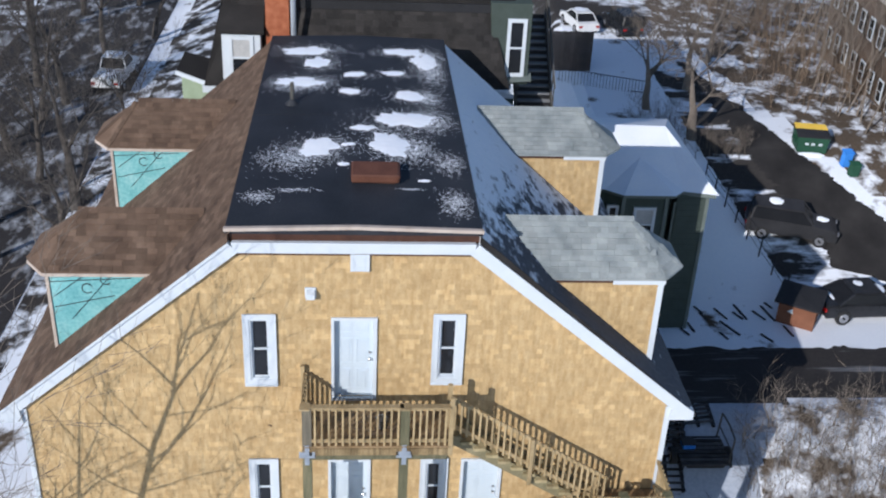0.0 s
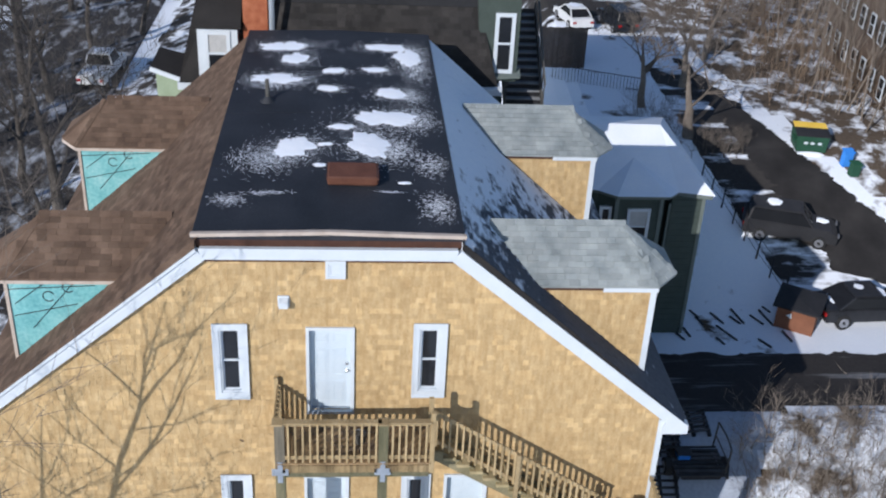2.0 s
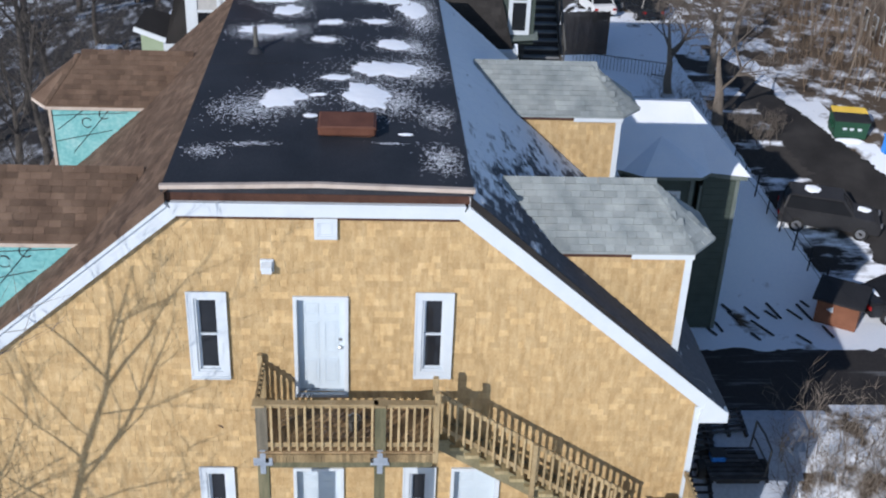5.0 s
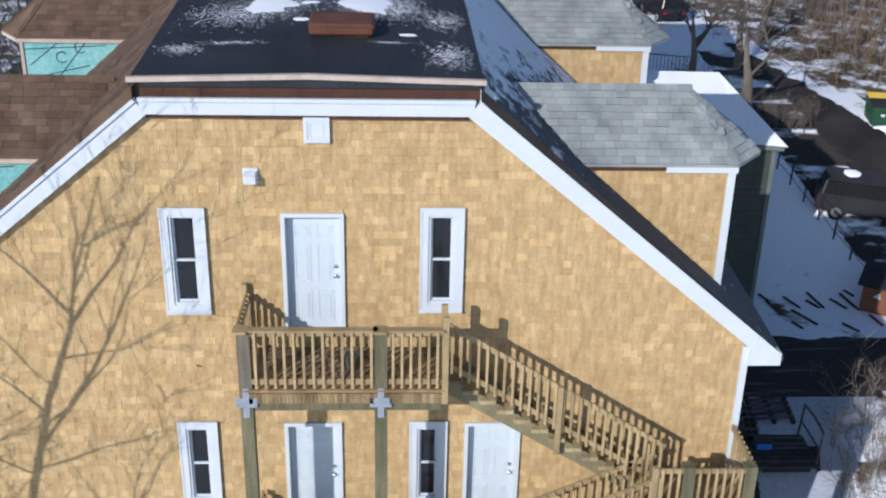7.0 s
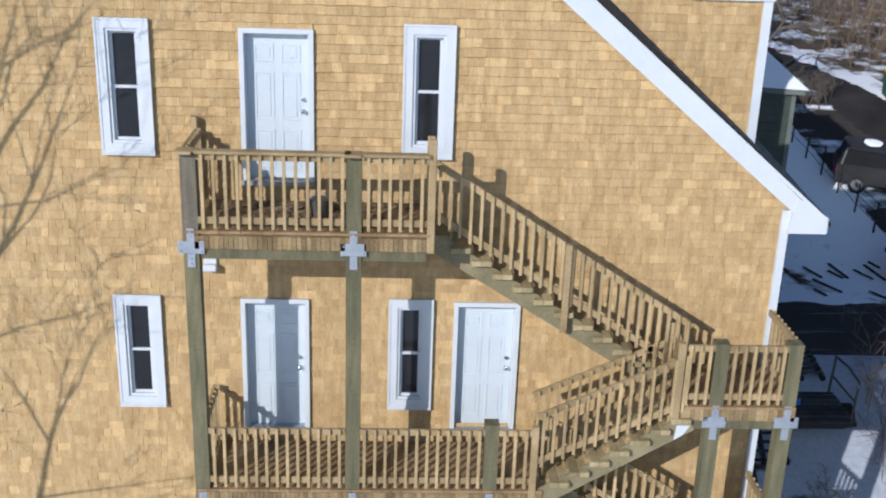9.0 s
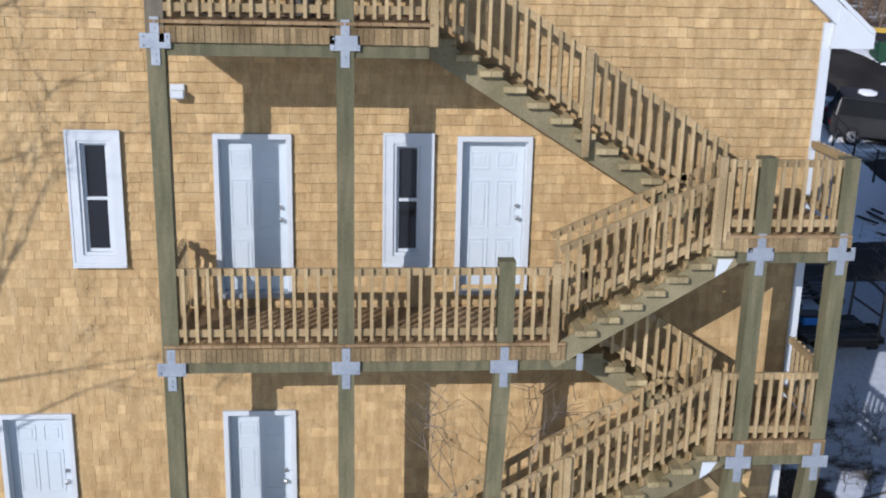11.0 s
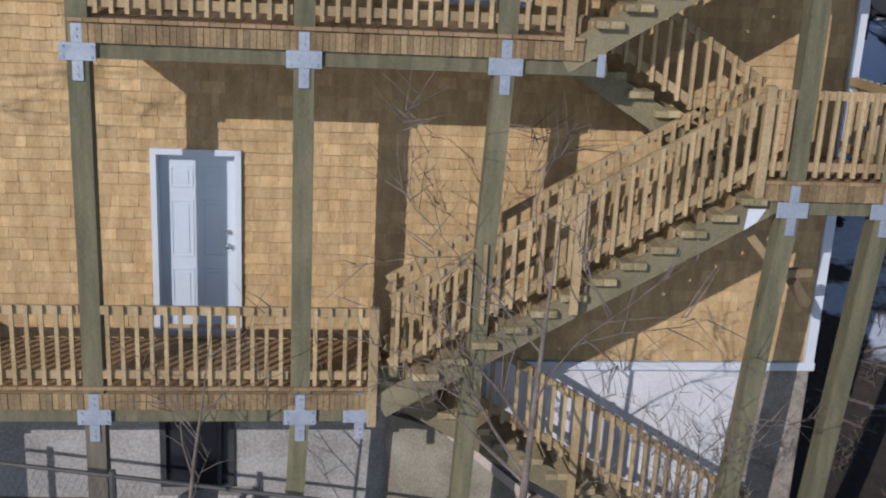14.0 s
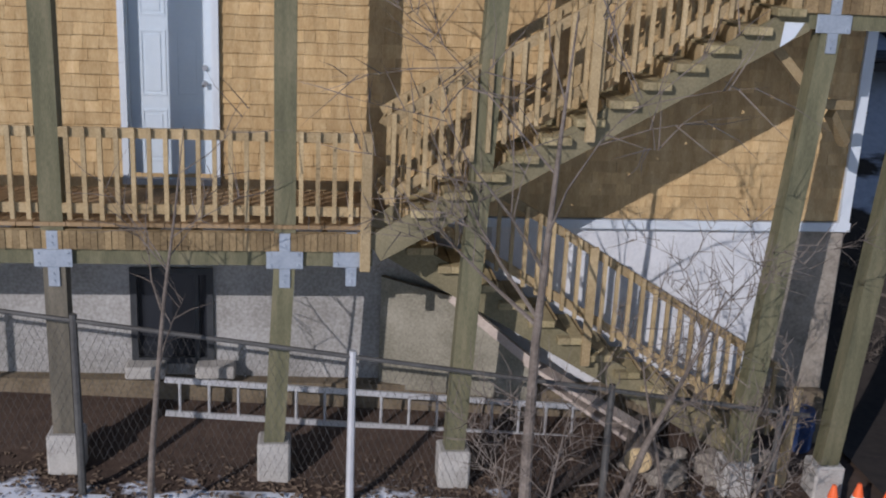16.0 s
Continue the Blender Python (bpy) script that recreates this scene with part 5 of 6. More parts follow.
part("gable_end", slab([(4.55, 14.9, 12.7), (5.75, 14.9, 12.7), (5.75, 14.9, 15.5), (4.35, 14.9, 15.5)], (0, 1.5, 0)), green_wall, nb)
siding_window(nb, 4.95, 5.6, 14.88, 13.0, 15.0)
part("bay_sill", slab([(4.6, 14.5, 12.86), (5.85, 14.6, 12.92), (5.9, 15.2, 12.98), (4.6, 15.4, 12.92)], (0, 0, 0.07)), eave_green, nb, "grey-green bay sill")
dn = part("dormer", box(-4.42, -3.18, 14.2, 15.6, 12.75, 14.5), white, nb, "white painted window dormer")
part("dormer_roof", slab([(-4.55, 14.05, 14.5), (-3.05, 14.05, 14.5), (-3.1, 15.4, 15.15), (-4.5, 15.4, 15.15)], (0, 0, 0.1)), dark_roof, dn)
siding_window(nb, -4.2, -3.4, 14.2, 12.95, 14.4, curtained=True)
part("swept_roof", slab([(-5.05, 14.1, 12.72), (-4.4, 14.1, 12.72), (-4.45, 14.8, 14.2), (-4.5, 15.1, 15.2)], (0, 3.5, 0)), dark_roof, nb)
ch = part("chimney", box(-3.0, -2.25, 14.4, 15.1, 13.0, 16.5), brick_red, nb, "red brick chimney")
rnd = random.Random(5)
for row in range(30):
    for k in range(4):
        x0 = -3.01 + 0.19 * k + (0.095 if row % 2 else 0)
        part("brick", box(x0, min(-2.24, x0 + 0.18), 14.388, 14.42, 13.75 + 0.072 * row, 13.75 + 0.072 * row + 0.06), brick_red, ch)
fl = thing("flue_pipe", (-2.02, 14.2, 14.0), "steel flue pipe with a cap", "pipe")
part("pipe", tube([(-2.1, 14.2, 13.6), (-2.1, 14.2, 16.4)], [0.09, 0.09], 12), steel, fl)
part("collar", tube([(-2.1, 14.2, 14.15), (-2.1, 14.2, 14.25)], [0.2, 0.16], 12), steel, fl)
st = thing("outdoor_stair", (6.4, 17.5, 9.5), "grey wooden outdoor stair behind the house", "stairs")
for k in range(13):
    part("tread", box(5.75, 7.0, 16.6 + 0.25 * k, 16.88 + 0.25 * k, 11.1 + 0.2 * k, 11.16 + 0.2 * k), stair_grey, st)
    part("riser", box(5.75, 7.0, 16.85 + 0.25 * k, 16.88 + 0.25 * k, 11.14 + 0.2 * k, 11.32 + 0.2 * k), bin_black, st)
for x in (5.72, 7.05):
    part("stringer", beam((x, 16.5, 11.0), (x, 20.0, 13.8), 0.06, 0.35), fence_metal, st)
    part("handrail", beam((x, 16.5, 12.0), (x, 20.0, 14.8), 0.06, 0.09), fence_metal, st)
    for k in range(8):
        part("baluster", box(x - 0.02, x + 0.02, 16.6 + 0.45 * k, 16.64 + 0.45 * k, 11.1 + 0.36 * k, 12.05 + 0.36 * k), fence_metal, st)
for p in ((5.8, 16.7), (7.0, 16.7), (5.8, 19.8), (7.0, 19.8)):
    part("post", box(p[0] - 0.07, p[0] + 0.07, p[1] - 0.07, p[1] + 0.07, -3.5, 11.1 + (2.4 if p[1] > 18 else 0)), fence_metal, st)
part("porch_roof", slab([(-6.0, 14.6, 12.95), (-4.8, 14.3, 12.62), (-4.8, 16.5, 12.62), (-6.0, 16.5, 12.95)], (0, 0, 0.12)), dark_roof, nb, "dark porch roof")
part("porch_trim", beam((-6.02, 14.58, 12.98), (-4.8, 14.26, 12.66), 0.05, 0.14), white, nb, "white painted edge of the porch roof")
part("porch_wall", slab([(-5.9, 14.9, 8.0), (-4.9, 14.7, 8.0), (-4.9, 14.7, 12.6), (-5.9, 14.9, 12.9)], (0, 1.4, 0)), sage_wall, nb, "sage green siding")

UPHILL[0] = 0.83
# ---- green house with a bay and a snowy roof ----
gh = thing("green_house", (12.5, 22, 0.2), "dark green low house with snow on its hipped roof", "house")
part("wall", box(13.2, 14.5, 19.4, 27.0, -3.0, 6.4), green_wall, gh)
part("bay_wall", slab([(8.5, 20.4, -3.0), (10.3, 19.95, -3.0), (11.0, 19.45, -3.0), (12.8, 19.45, -3.0), (13.2, 20.0, -3.0), (13.2, 27, -3.0), (8.5, 27, -3.0)], (0, 0, 9.4)), green_wall, gh)
part("fascia", slab([(8.2, 20.1, 6.36), (10.2, 19.65, 6.36), (10.9, 19.1, 6.36), (12.95, 19.1, 6.36), (13.4, 19.45, 6.36), (14.75, 19.15, 6.36), (14.7, 27.4, 6.36), (8.2, 27.4, 6.36)], (0, 0, 0.15)), eave_green, gh, "grey-green eave")
for k in range(22):  # lapped siding on the end wall
    z = 0.3 + 0.27 * k
    part("siding_board", box(13.25, 14.45, 19.372, 19.4, z, z + 0.262), green_wall, gh)
bm = bmesh.new()
ring = [bm.verts.new(p) for p in ((8.1, 20.0, 6.53), (10.15, 19.55, 6.53), (10.85, 19.0, 6.53), (13.0, 19.0, 6.53), (13.45, 19.45, 6.53), (14.86, 19.1, 6.53), (14.8, 27.5, 6.53), (8.1, 27.5, 6.53))]
ra, rb, rc = bm.verts.new((10.3, 22.3, 8.3)), bm.verts.new((13.1, 22.2, 8.3)), bm.verts.new((11.8, 20.8, 7.45))
for f in ((0, 1, ra), (1, 2, rc, ra), (2, 3, rc), (3, 4, rc), (4, 5, rb, rc), (5, 6, rb), (6, 7, ra, rb), (7, 0, ra)):
    bm.faces.new([ring[i] if isinstance(i, int) else i for i in f])
bm.faces.new((rc, rb, ra))
bmesh.ops.recalc_face_normals(bm, faces=bm.faces[:])
part("snowy_roof", bm, snow, gh, "smooth snow on the hipped roof")
siding_window(gh, 11.45, 12.4, 19.43, 4.2, 5.8, curtained=True)
w = siding_window(gh, 10.35, 10.85, 19.62, 4.2, 5.8)
for x in (10.98, 12.8):
    part("corner_board", box(x - 0.08, x + 0.08, 19.38, 19.46, -2.5, 6.36), eave_green, gh)
part("corner_board", box(14.42, 14.56, 19.34, 19.42, -2.5, 6.36), eave_green, gh)
part("downspout", tube([(13.1, 19.3, 6.1), (13.1, 19.3, 2.0)], [0.05, 0.05], 8), eave_green, gh)

UPHILL[0] = True
# ---- brick block beyond the wood ----
bb = thing("brick_block", (40, 60, 0), "brown brick apartment block beyond the bare wood", "building")
P0, P1 = Vector((32.8, 52.0, 0)), Vector((30.9, 33.0, 0))
along = (P1 - P0).normalized()
nrm = Vector((along.y, -along.x, 0))
if nrm.x > 0:
    nrm = -nrm
L = (P1 - P0).length + 8
part("wall", slab([P0, P0 + along * L, P0 + along * L + Vector((0, 0, 8.4)), P0 + Vector((0, 0, 8.4))], -nrm * 10), brick_far, bb)
part("parapet", slab([P0 + nrm * 0.1 + Vector((0, 0, 8.3)), P0 + nrm * 0.1 + along * L + Vector((0, 0, 8.3)), P0 + nrm * 0.1 + along * L + Vector((0, 0, 8.7)), P0 + nrm * 0.1 + Vector((0, 0, 8.7))], -nrm * 0.6), concrete, bb)
for fl_ in range(2):
    for k in range(int(L / 1.8)):
        p = P0 + along * (0.8 + 1.8 * k) + Vector((0, 0, 2.9 + 2.8 * fl_))
        up = Vector((0, 0, 1.4))
        c = along * 0.85
        win = part("window", slab([p, p + c, p + c + up, p + up], nrm * 0.05), white, bb)
        for h0, h1 in ((0.1, 0.67), (0.73, 1.3)):
            q = p + nrm * 0.055 + along * 0.1
            part("pane", slab([q + Vector((0, 0, h0)), q + along * 0.65 + Vector((0, 0, h0)), q + along * 0.65 + Vector((0, 0, h1)), q + Vector((0, 0, h1))], -nrm * 0.03), glass, win)

# ---- vehicles ----


def wheel(parent, c, side, r=0.33):
    """c: the hub; side: the unit vector out of the car."""
    c, side = Vector(c), Vector(side)
    w = part("wheel", tube([c - side * 0.11, c - side * 0.09, c + side * 0.09, c + side * 0.11], [r * 0.9, r, r, r * 0.9], 20), rubber, parent, "black tyre")
    part("rim", tube([c + side * 0.1, c + side * 0.118, c + side * 0.105], [r * 0.66, r * 0.6, r * 0.12], 16), rim_mat, w)


def vehicle(name, place, turn, profile, cabin, width, paint, wheels, label, snow_spots=(), bed=None):
    """A car from its side outline: body, glasshouse, lamps, wheels, and snow lying on it. profile, cabin: (x, z) along the car."""
    m = Matrix.Translation(place) @ Matrix.Rotation(radians(turn), 4, "Z") @ Matrix.Scale(0.94, 4)

    def side_solid(outline, w, taper=0.0):
        bm = bmesh.new()
        zs = [z for _, z in outline]
        lo, hi = min(zs), max(zs)
        rows = []
        for s in (-1, 1):
            rows.append([bm.verts.new(m @ Vector((x, s * (w / 2 - taper * (z - lo) / (hi - lo + 1e-6)), z))) for x, z in outline])
        bm.faces.new(rows[0])
        bm.faces.new(rows[1][::-1])
        for i in range(len(outline)):
            j = (i + 1) % len(outline)
            bm.faces.new((rows[0][j], rows[0][i], rows[1][i], rows[1][j]))
        bmesh.ops.recalc_face_normals(bm, faces=bm.faces[:])
        bmesh.ops.bevel(bm, geom=bm.edges[:], offset=0.045, segments=2, affect="EDGES")
        return bm
    v = thing(name, place, label, "car", "parked vehicles")
    body = part("body", side_solid(profile, width, 0.06), paint, v)
    part("glasshouse", side_solid(cabin, width - 0.14, 0.16), car_glass, v, "dark car windows")
    xs = [x for x, z in cabin]
    zt = max(z for x, z in cabin)
    roof_x = [x for x, z in cabin if z > zt - 0.08]
    part("car_roof", side_solid([(min(roof_x) - 0.05, zt - 0.03), (max(roof_x) + 0.05, zt - 0.03), (max(roof_x), zt + 0.05), (min(roof_x), zt + 0.05)], width - 0.4, 0.0), paint, v)
    for a, b in ((min(xs) + 0.05, min(roof_x)), (max(xs) - 0.05, max(roof_x))):
        for s in (-1, 1):
            part("pillar", beam(m @ Vector((a, s * (width / 2 - 0.09), min(z for _, z in cabin) + 0.03)), m @ Vector((b, s * (width / 2 - 0.24), zt)), 0.07, 0.07), paint, body)
    x0, x1 = min(x for x, _ in profile), max(x for x, _ in profile)
    zl = [z for x, z in profile]
    for s in (-1, 1):
        for x, mat, lab in ((x0, tail_red, "red tail lamp"), (x1, rim_mat, "clear headlamp")):
            o = bmesh.new()
            bmesh.ops.create_cube(o, size=1.0, matrix=m @ Matrix.LocRotScale((x, s * (width / 2 - 0.2), max(zl) * 0.72), None, (0.06, 0.26, 0.14)))
            part("lamp", o, mat, v, lab)
        for x in wheels:
            wheel(v, m @ Vector((x, s * (width / 2 - 0.08), 0.33)), (m.to_3x3() @ Vector((0, s, 0))))
    for x, y, z, rx, ry in snow_spots:
        o = bmesh.new()
        bmesh.ops.create_icosphere(o, subdivisions=3, radius=1.0, matrix=m @ Matrix.LocRotScale((x, y, z), None, (rx, ry, 0.05)))
        for q in o.verts:
            q.co += Vector((noise.noise(q.co * 5), noise.noise(q.co * 5 + Vector((9, 0, 0))), 0)) * 0.09
        part("snow_cover", o, snow, v, "lumps of white snow on the car")
    return v


SUV = ([(-2.25, 0.35), (2.2, 0.32), (2.25, 0.75), (1.9, 0.98), (1.0, 1.05), (-2.2, 1.08), (-2.28, 0.8)], [(-2.1, 1.05), (1.05, 1.02), (0.45, 1.62), (-1.9, 1.68)])
SEDAN = ([(-2.25, 0.33), (2.2, 0.3), (2.22, 0.66), (1.7, 0.85), (0.9, 0.93), (-1.6, 0.98), (-2.2, 0.93)], [(-1.75, 0.95), (1.0, 0.92), (0.3, 1.4), (-1.0, 1.42)])
PICKUP = ([(-2.7, 0.5), (2.6, 0.45), (2.65, 0.95), (1.4, 1.12), (-2.65, 1.12), (-2.72, 0.9)], [(-0.6, 1.1), (1.4, 1.1), (0.85, 1.8), (-0.5, 1.82)])
vehicle("estate_car", (20.7, 24.6, 1.83), -18, *SUV, 1.85, car_grey, (-1.4, 1.4), "dark grey off-road car with snow on it, parked", ((-0.9, 0.1, 1.74, 0.35, 0.4), (1.5, 0.2, 1.06, 0.3, 0.3)))
vehicle("sedan_car", (21.4, 17.6, 1.83), 4, *SEDAN, 1.8, car_black, (-1.4, 1.35), "black saloon car with snow on its windscreen", ((-1.5, 0.0, 1.0, 0.35, 0.5), (0.35, 0, 1.3, 0.35, 0.45), (-0.5, 0.1, 1.46, 0.3, 0.35)))
vehicle("sedan_car", (16.3, 57.5, 1.8), 100, *SEDAN, 1.8, car_white, (-1.4, 1.35), "pale car parked beyond the garden", ((0, 0, 1.45, 0.6, 0.5),))
vehicle("sedan_car", (19.4, 56.8, 1.8), 100, *SUV, 1.8, car_black, (-1.4, 1.35), "dark car parked beyond the garden")
UPHILL[0] = False
vehicle("pickup_truck", (-15.35, 47.0, 0.64), 86, *PICKUP, 1.9, car_white, (-1.7, 1.65), "white pickup truck with snow on roof and bed", ((0.2, 0, 1.86, 0.55, 0.6), (-1.7, 0, 1.15, 0.8, 0.7), (1.8, 0, 1.1, 0.4, 0.7)))

# ---- yard things ----
UPHILL[0] = True
sk = thing("rubbish_skip", (25.6, 35.0, 1.8), "dark green steel rubbish skip with a yellow rim", "skip")
SK = Matrix.Translation((25.65, 35.1, 1.8)) @ Matrix.Rotation(radians(-9), 4, "Z")


def skip_box(x0, x1, y0, y1, z0, z1, lean=0.0):
    return slab([SK @ Vector(p) for p in ((x0, y0, z0), (x1, y0, z0), (x1 + lean, y0 - lean, z1), (x0 - lean, y0 - lean, z1))], SK.to_3x3() @ Vector((0, y1 - y0 + lean, 0)))


part("tub", skip_box(-0.8, 0.8, -0.65, 0.75, 0.08, 1.0, 0.08), bin_green, sk)
part("lid", slab([SK @ Vector(p) for p in ((-0.92, -0.78, 1.0), (0.92, -0.78, 1.0), (0.9, 0.1, 1.16), (-0.9, 0.1, 1.16))], (0, 0, 0.05)), bin_black, sk, "black plastic lid")
part("rim", slab([SK @ Vector(p) for p in ((-0.9, 0.12, 1.17), (0.9, 0.12, 1.17), (0.88, 0.8, 1.22), (-0.88, 0.8, 1.22))], (0, 0, 0.06)), yellow, sk, "yellow painted rear lid")
for s in (-1, 1):
    part("lifting_pocket", skip_box(s * 0.88 - 0.07, s * 0.88 + 0.07, -0.4, 0.4, 0.5, 0.68), bin_green, sk)
    part("foot", skip_box(s * 0.6 - 0.1, s * 0.6 + 0.1, -0.6, 0.6, 0.0, 0.08), bin_black, sk)
for x in (-0.35, 0.0, 0.4):
    part("sign", skip_box(x - 0.1, x + 0.1, -0.745, -0.735, 0.55, 0.68), white, sk, "small white sticker")
o = bmesh.new()
bmesh.ops.create_icosphere(o, subdivisions=3, radius=1.0, matrix=SK @ Matrix.LocRotScale((0.0, -0.85, 0.0), None, (0.75, 0.3, 0.16)))
for q in o.verts:
    q.co += Vector((noise.noise(q.co * 4), noise.noise(q.co * 4 + Vector((9, 0, 0))), 0)) * 0.12
part("snow_cover", o, snow, sk, "snow along its foot")
for k, (x, y, mat, h, lab) in enumerate(((26.9, 32.9, blue, 0.8, "blue plastic recycling bin"), (26.8, 31.6, bin_green, 0.65, "green plastic wheeled bin"), (27.2, 32.3, snow, 0.4, ""))):
    if lab:
        b = thing("wheeled_bin", (x, y, 1.8), lab + " in the snow", "bin", "bins")
        part("tub", slab([(x - 0.22, y - 0.24, 1.8), (x + 0.22, y - 0.24, 1.8), (x + 0.22, y + 0.24, 1.8), (x - 0.22, y + 0.24, 1.8)], (0.05, 0, h)), mat, b)
        part("lid", slab([(x - 0.24, y - 0.28, 1.8 + h), (x + 0.32, y - 0.28, 1.8 + h), (x + 0.32, y + 0.28, 1.86 + h), (x - 0.24, y + 0.28, 1.86 + h)], (0, 0, 0.06)), mat, b)
sh = thing("garden_shed", (18.4, 17.0, 1.8), "small red-brown wooden shed with a dark roof", "shed")
S = Matrix.Translation((18.3, 17.0, 1.8)) @ Matrix.Rotation(radians(-32), 4, "Z") @ Matrix.Scale(0.84, 4)


def turned(points):
    return [S @ Vector(p) for p in points]


for pts, dep in (([(-0.9, -0.6, 0), (0.9, -0.6, 0), (0.9, -0.6, 1.25), (-0.9, -0.6, 1.25)], (0, 0.08, 0)), ([(-0.9, 0.6, 0), (0.9, 0.6, 0), (0.9, 0.6, 1.5), (-0.9, 0.6, 1.5)], (0, -0.08, 0)), ([(0.9, -0.6, 0), (0.9, 0.6, 0), (0.9, 0.6, 1.5), (0.9, -0.6, 1.25)], (-0.08, 0, 0)), ([(-0.9, -0.6, 0), (-0.9, 0.6, 0), (-0.9, 0.6, 1.5), (-0.9, -0.6, 1.25)], (0.08, 0, 0))):
    part("wall", slab(turned(pts), S.to_3x3() @ Vector(dep)), shed_wood, sh)
part("roof", slab(turned([(-1.1, -0.85, 1.2), (1.1, -0.85, 1.2), (1.1, 0.8, 1.58), (-1.1, 0.8, 1.58)]), (0, 0, 0.08)), bin_black, sh, "black felt roof with crumbs of snow")
part("sign", slab(turned([(-0.45, -0.62, 0.75), (-0.15, -0.62, 0.65), (-0.2, -0.62, 0.95)]), S.to_3x3() @ Vector((0, 0.015, 0))), white, sh, "small white triangular sign")
gf = thing("garden_fence", (13.8, 47.7, 1.8), "tall dark-stained board fence", "fence")
for k in range(19):
    x = 12.3 + 0.16 * k
    part("board", box(x, x + 0.15, 47.7, 47.73, 1.7, 4.5 - 0.02 * (k % 3)), fence_brown, gf)
for h in (2.2, 4.0):
    part("rail", box(12.3, 15.34, 47.73, 47.8, h, h + 0.1), fence_brown, gf)
wf = thing("wire_fence", (18.3, 22, 1.8), "sagging dark wire fence between yard and parking", "fence")
fp = [(18.55 - 0.06 * k * 0.3, 19.1 + 1.7 * k) for k in range(8)]
for x, y in fp:
    part("post", tube([(x, y, 1.7), (x + 0.05, y, 2.9)], [0.035, 0.035], 6), bin_black, wf)
for h in (0.35, 0.7, 1.05):
    part("wire", tube([(x, y, 1.8 + h + (0.04 if i % 2 else -0.02)) for i, (x, y) in enumerate(fp)], [0.012] * len(fp), 4), bin_black, wf)
vf = thing("park_fence", (15.5, 44.5, 1.8), "low iron fence behind the snowy garden", "fence")
for k in range(28):
    x = 12.9 + 0.19 * k
    part("bar", box(x - 0.012, x + 0.012, 45.65 - 0.44 * (x - 12.9), 45.68 - 0.44 * (x - 12.9), 1.7, 2.75), bin_black, vf)
for h in (1.95, 2.7):
    part("rail", beam((12.8, 45.67, h), (18.1, 43.36, h), 0.03, 0.04), bin_black, vf)
for k in range(14):
    rr = random.Random(200 + k)
    x, y, a = 13.6 + 0.33 * k + rr.uniform(-0.3, 0.3), rr.uniform(15.6, 18.2), rr.uniform(1.75, 2.15)
    bd = thing("fallen_board", (x, y, height(x, y)), "dark wet board lying in the snow", "board", "scattered boards")
    l = rr.uniform(0.2, 0.65)
    part("board", beam((x - l * math.cos(a), y - l * math.sin(a), height(x, y) + 0.03), (x + l * math.cos(a), y + l * math.sin(a), height(x, y) + 0.05), 0.08, 0.04), bin_black, bd)
UPHILL[0] = False
# stacked pallets and frames on the shaded side
for k, (x0, y0, s, lay) in enumerate(((9.3, 6.7, 0.05, 0), (10.5, 7.3, 0.15, 0), (9.4, 6.8, -0.1, 1), (9.3, 7.7, -0.1, 0), (8.3, 6.2, 0.1, 0), (8.4, 6.2, -0.06, 1), (8.2, 5.0, 0.15, 0), (9.2, 5.5, -0.05, 0), (8.3, 7.4, 0.02, 0), (8.4, 5.1, 0.3, 1))):
    z0 = height(x0 + 0.55, y0 + 0.45) + 0.03 + 0.14 * lay
    pl = thing("timber_pallet", (x0 + 0.6, y0 + 0.45, z0), "dark weathered timber pallet half in the snow", "pallet", "pallets")
    slope = (height(x0 + 0.55, y0 + 0.9) - height(x0 + 0.55, y0)) / 0.9
    for j in range(6):
        part("slat", beam((x0, y0 + 0.17 * j, z0 + 0.11 + slope * (0.17 * j - 0.43)), (x0 + 1.1, y0 + 0.17 * j + s, z0 + 0.13 + slope * (0.17 * j - 0.43)), 0.1, 0.022), pallet_wood, pl)
    for j in range(3):
        part("bearer", beam((x0 + 0.5 * j + 0.05, y0 - 0.05, z0 + 0.05 - slope * 0.48), (x0 + 0.5 * j + 0.05, y0 + 0.92 + s, z0 + 0.05 + slope * 0.48), 0.09, 0.1), bin_black, pl)
TX, TY = 10.9, 6.2
cz = height(TX, TY)
cart = thing("yard_trailer", (TX, TY, cz), "dark flat trailer with a tubular hoop rail", "trailer")
for k in range(8):
    part("bed_slat", box(TX - 0.8, TX + 0.8, TY - 0.6 + 0.19 * k, TY - 0.47 + 0.19 * k, cz + 0.47, cz + 0.53, bevel=0.01), pallet_wood, cart)
for x in (TX - 0.8, TX + 0.72):
    part("side_rail", box(x, x + 0.08, TY - 0.62, TY + 0.9, cz + 0.41, cz + 0.469), bin_black, cart)
part("chassis", box(TX - 0.6, TX + 0.6, TY - 0.5, TY + 0.8, cz + 0.3, cz + 0.44), bin_black, cart)
for s in (-1, 1):
    wheel(cart, (TX + 0.88 * s, TY + 0.15, cz + 0.28), (s, 0, 0), 0.28)
for y in (TY - 0.5, TY + 0.8):
    part("hoop", tube([(TX + 0.7, y, cz + 0.5), (TX + 0.74, y, cz + 1.25), (TX + 0.76, y + 0.04, cz + 1.4)], [0.03] * 3, 8), fence_metal, cart)
part("hoop", tube([(TX + 0.76, TY - 0.46, cz + 1.4), (TX + 0.77, TY + 0.15, cz + 1.46), (TX + 0.76, TY + 0.84, cz + 1.4)], [0.03] * 3, 8), fence_metal, cart)
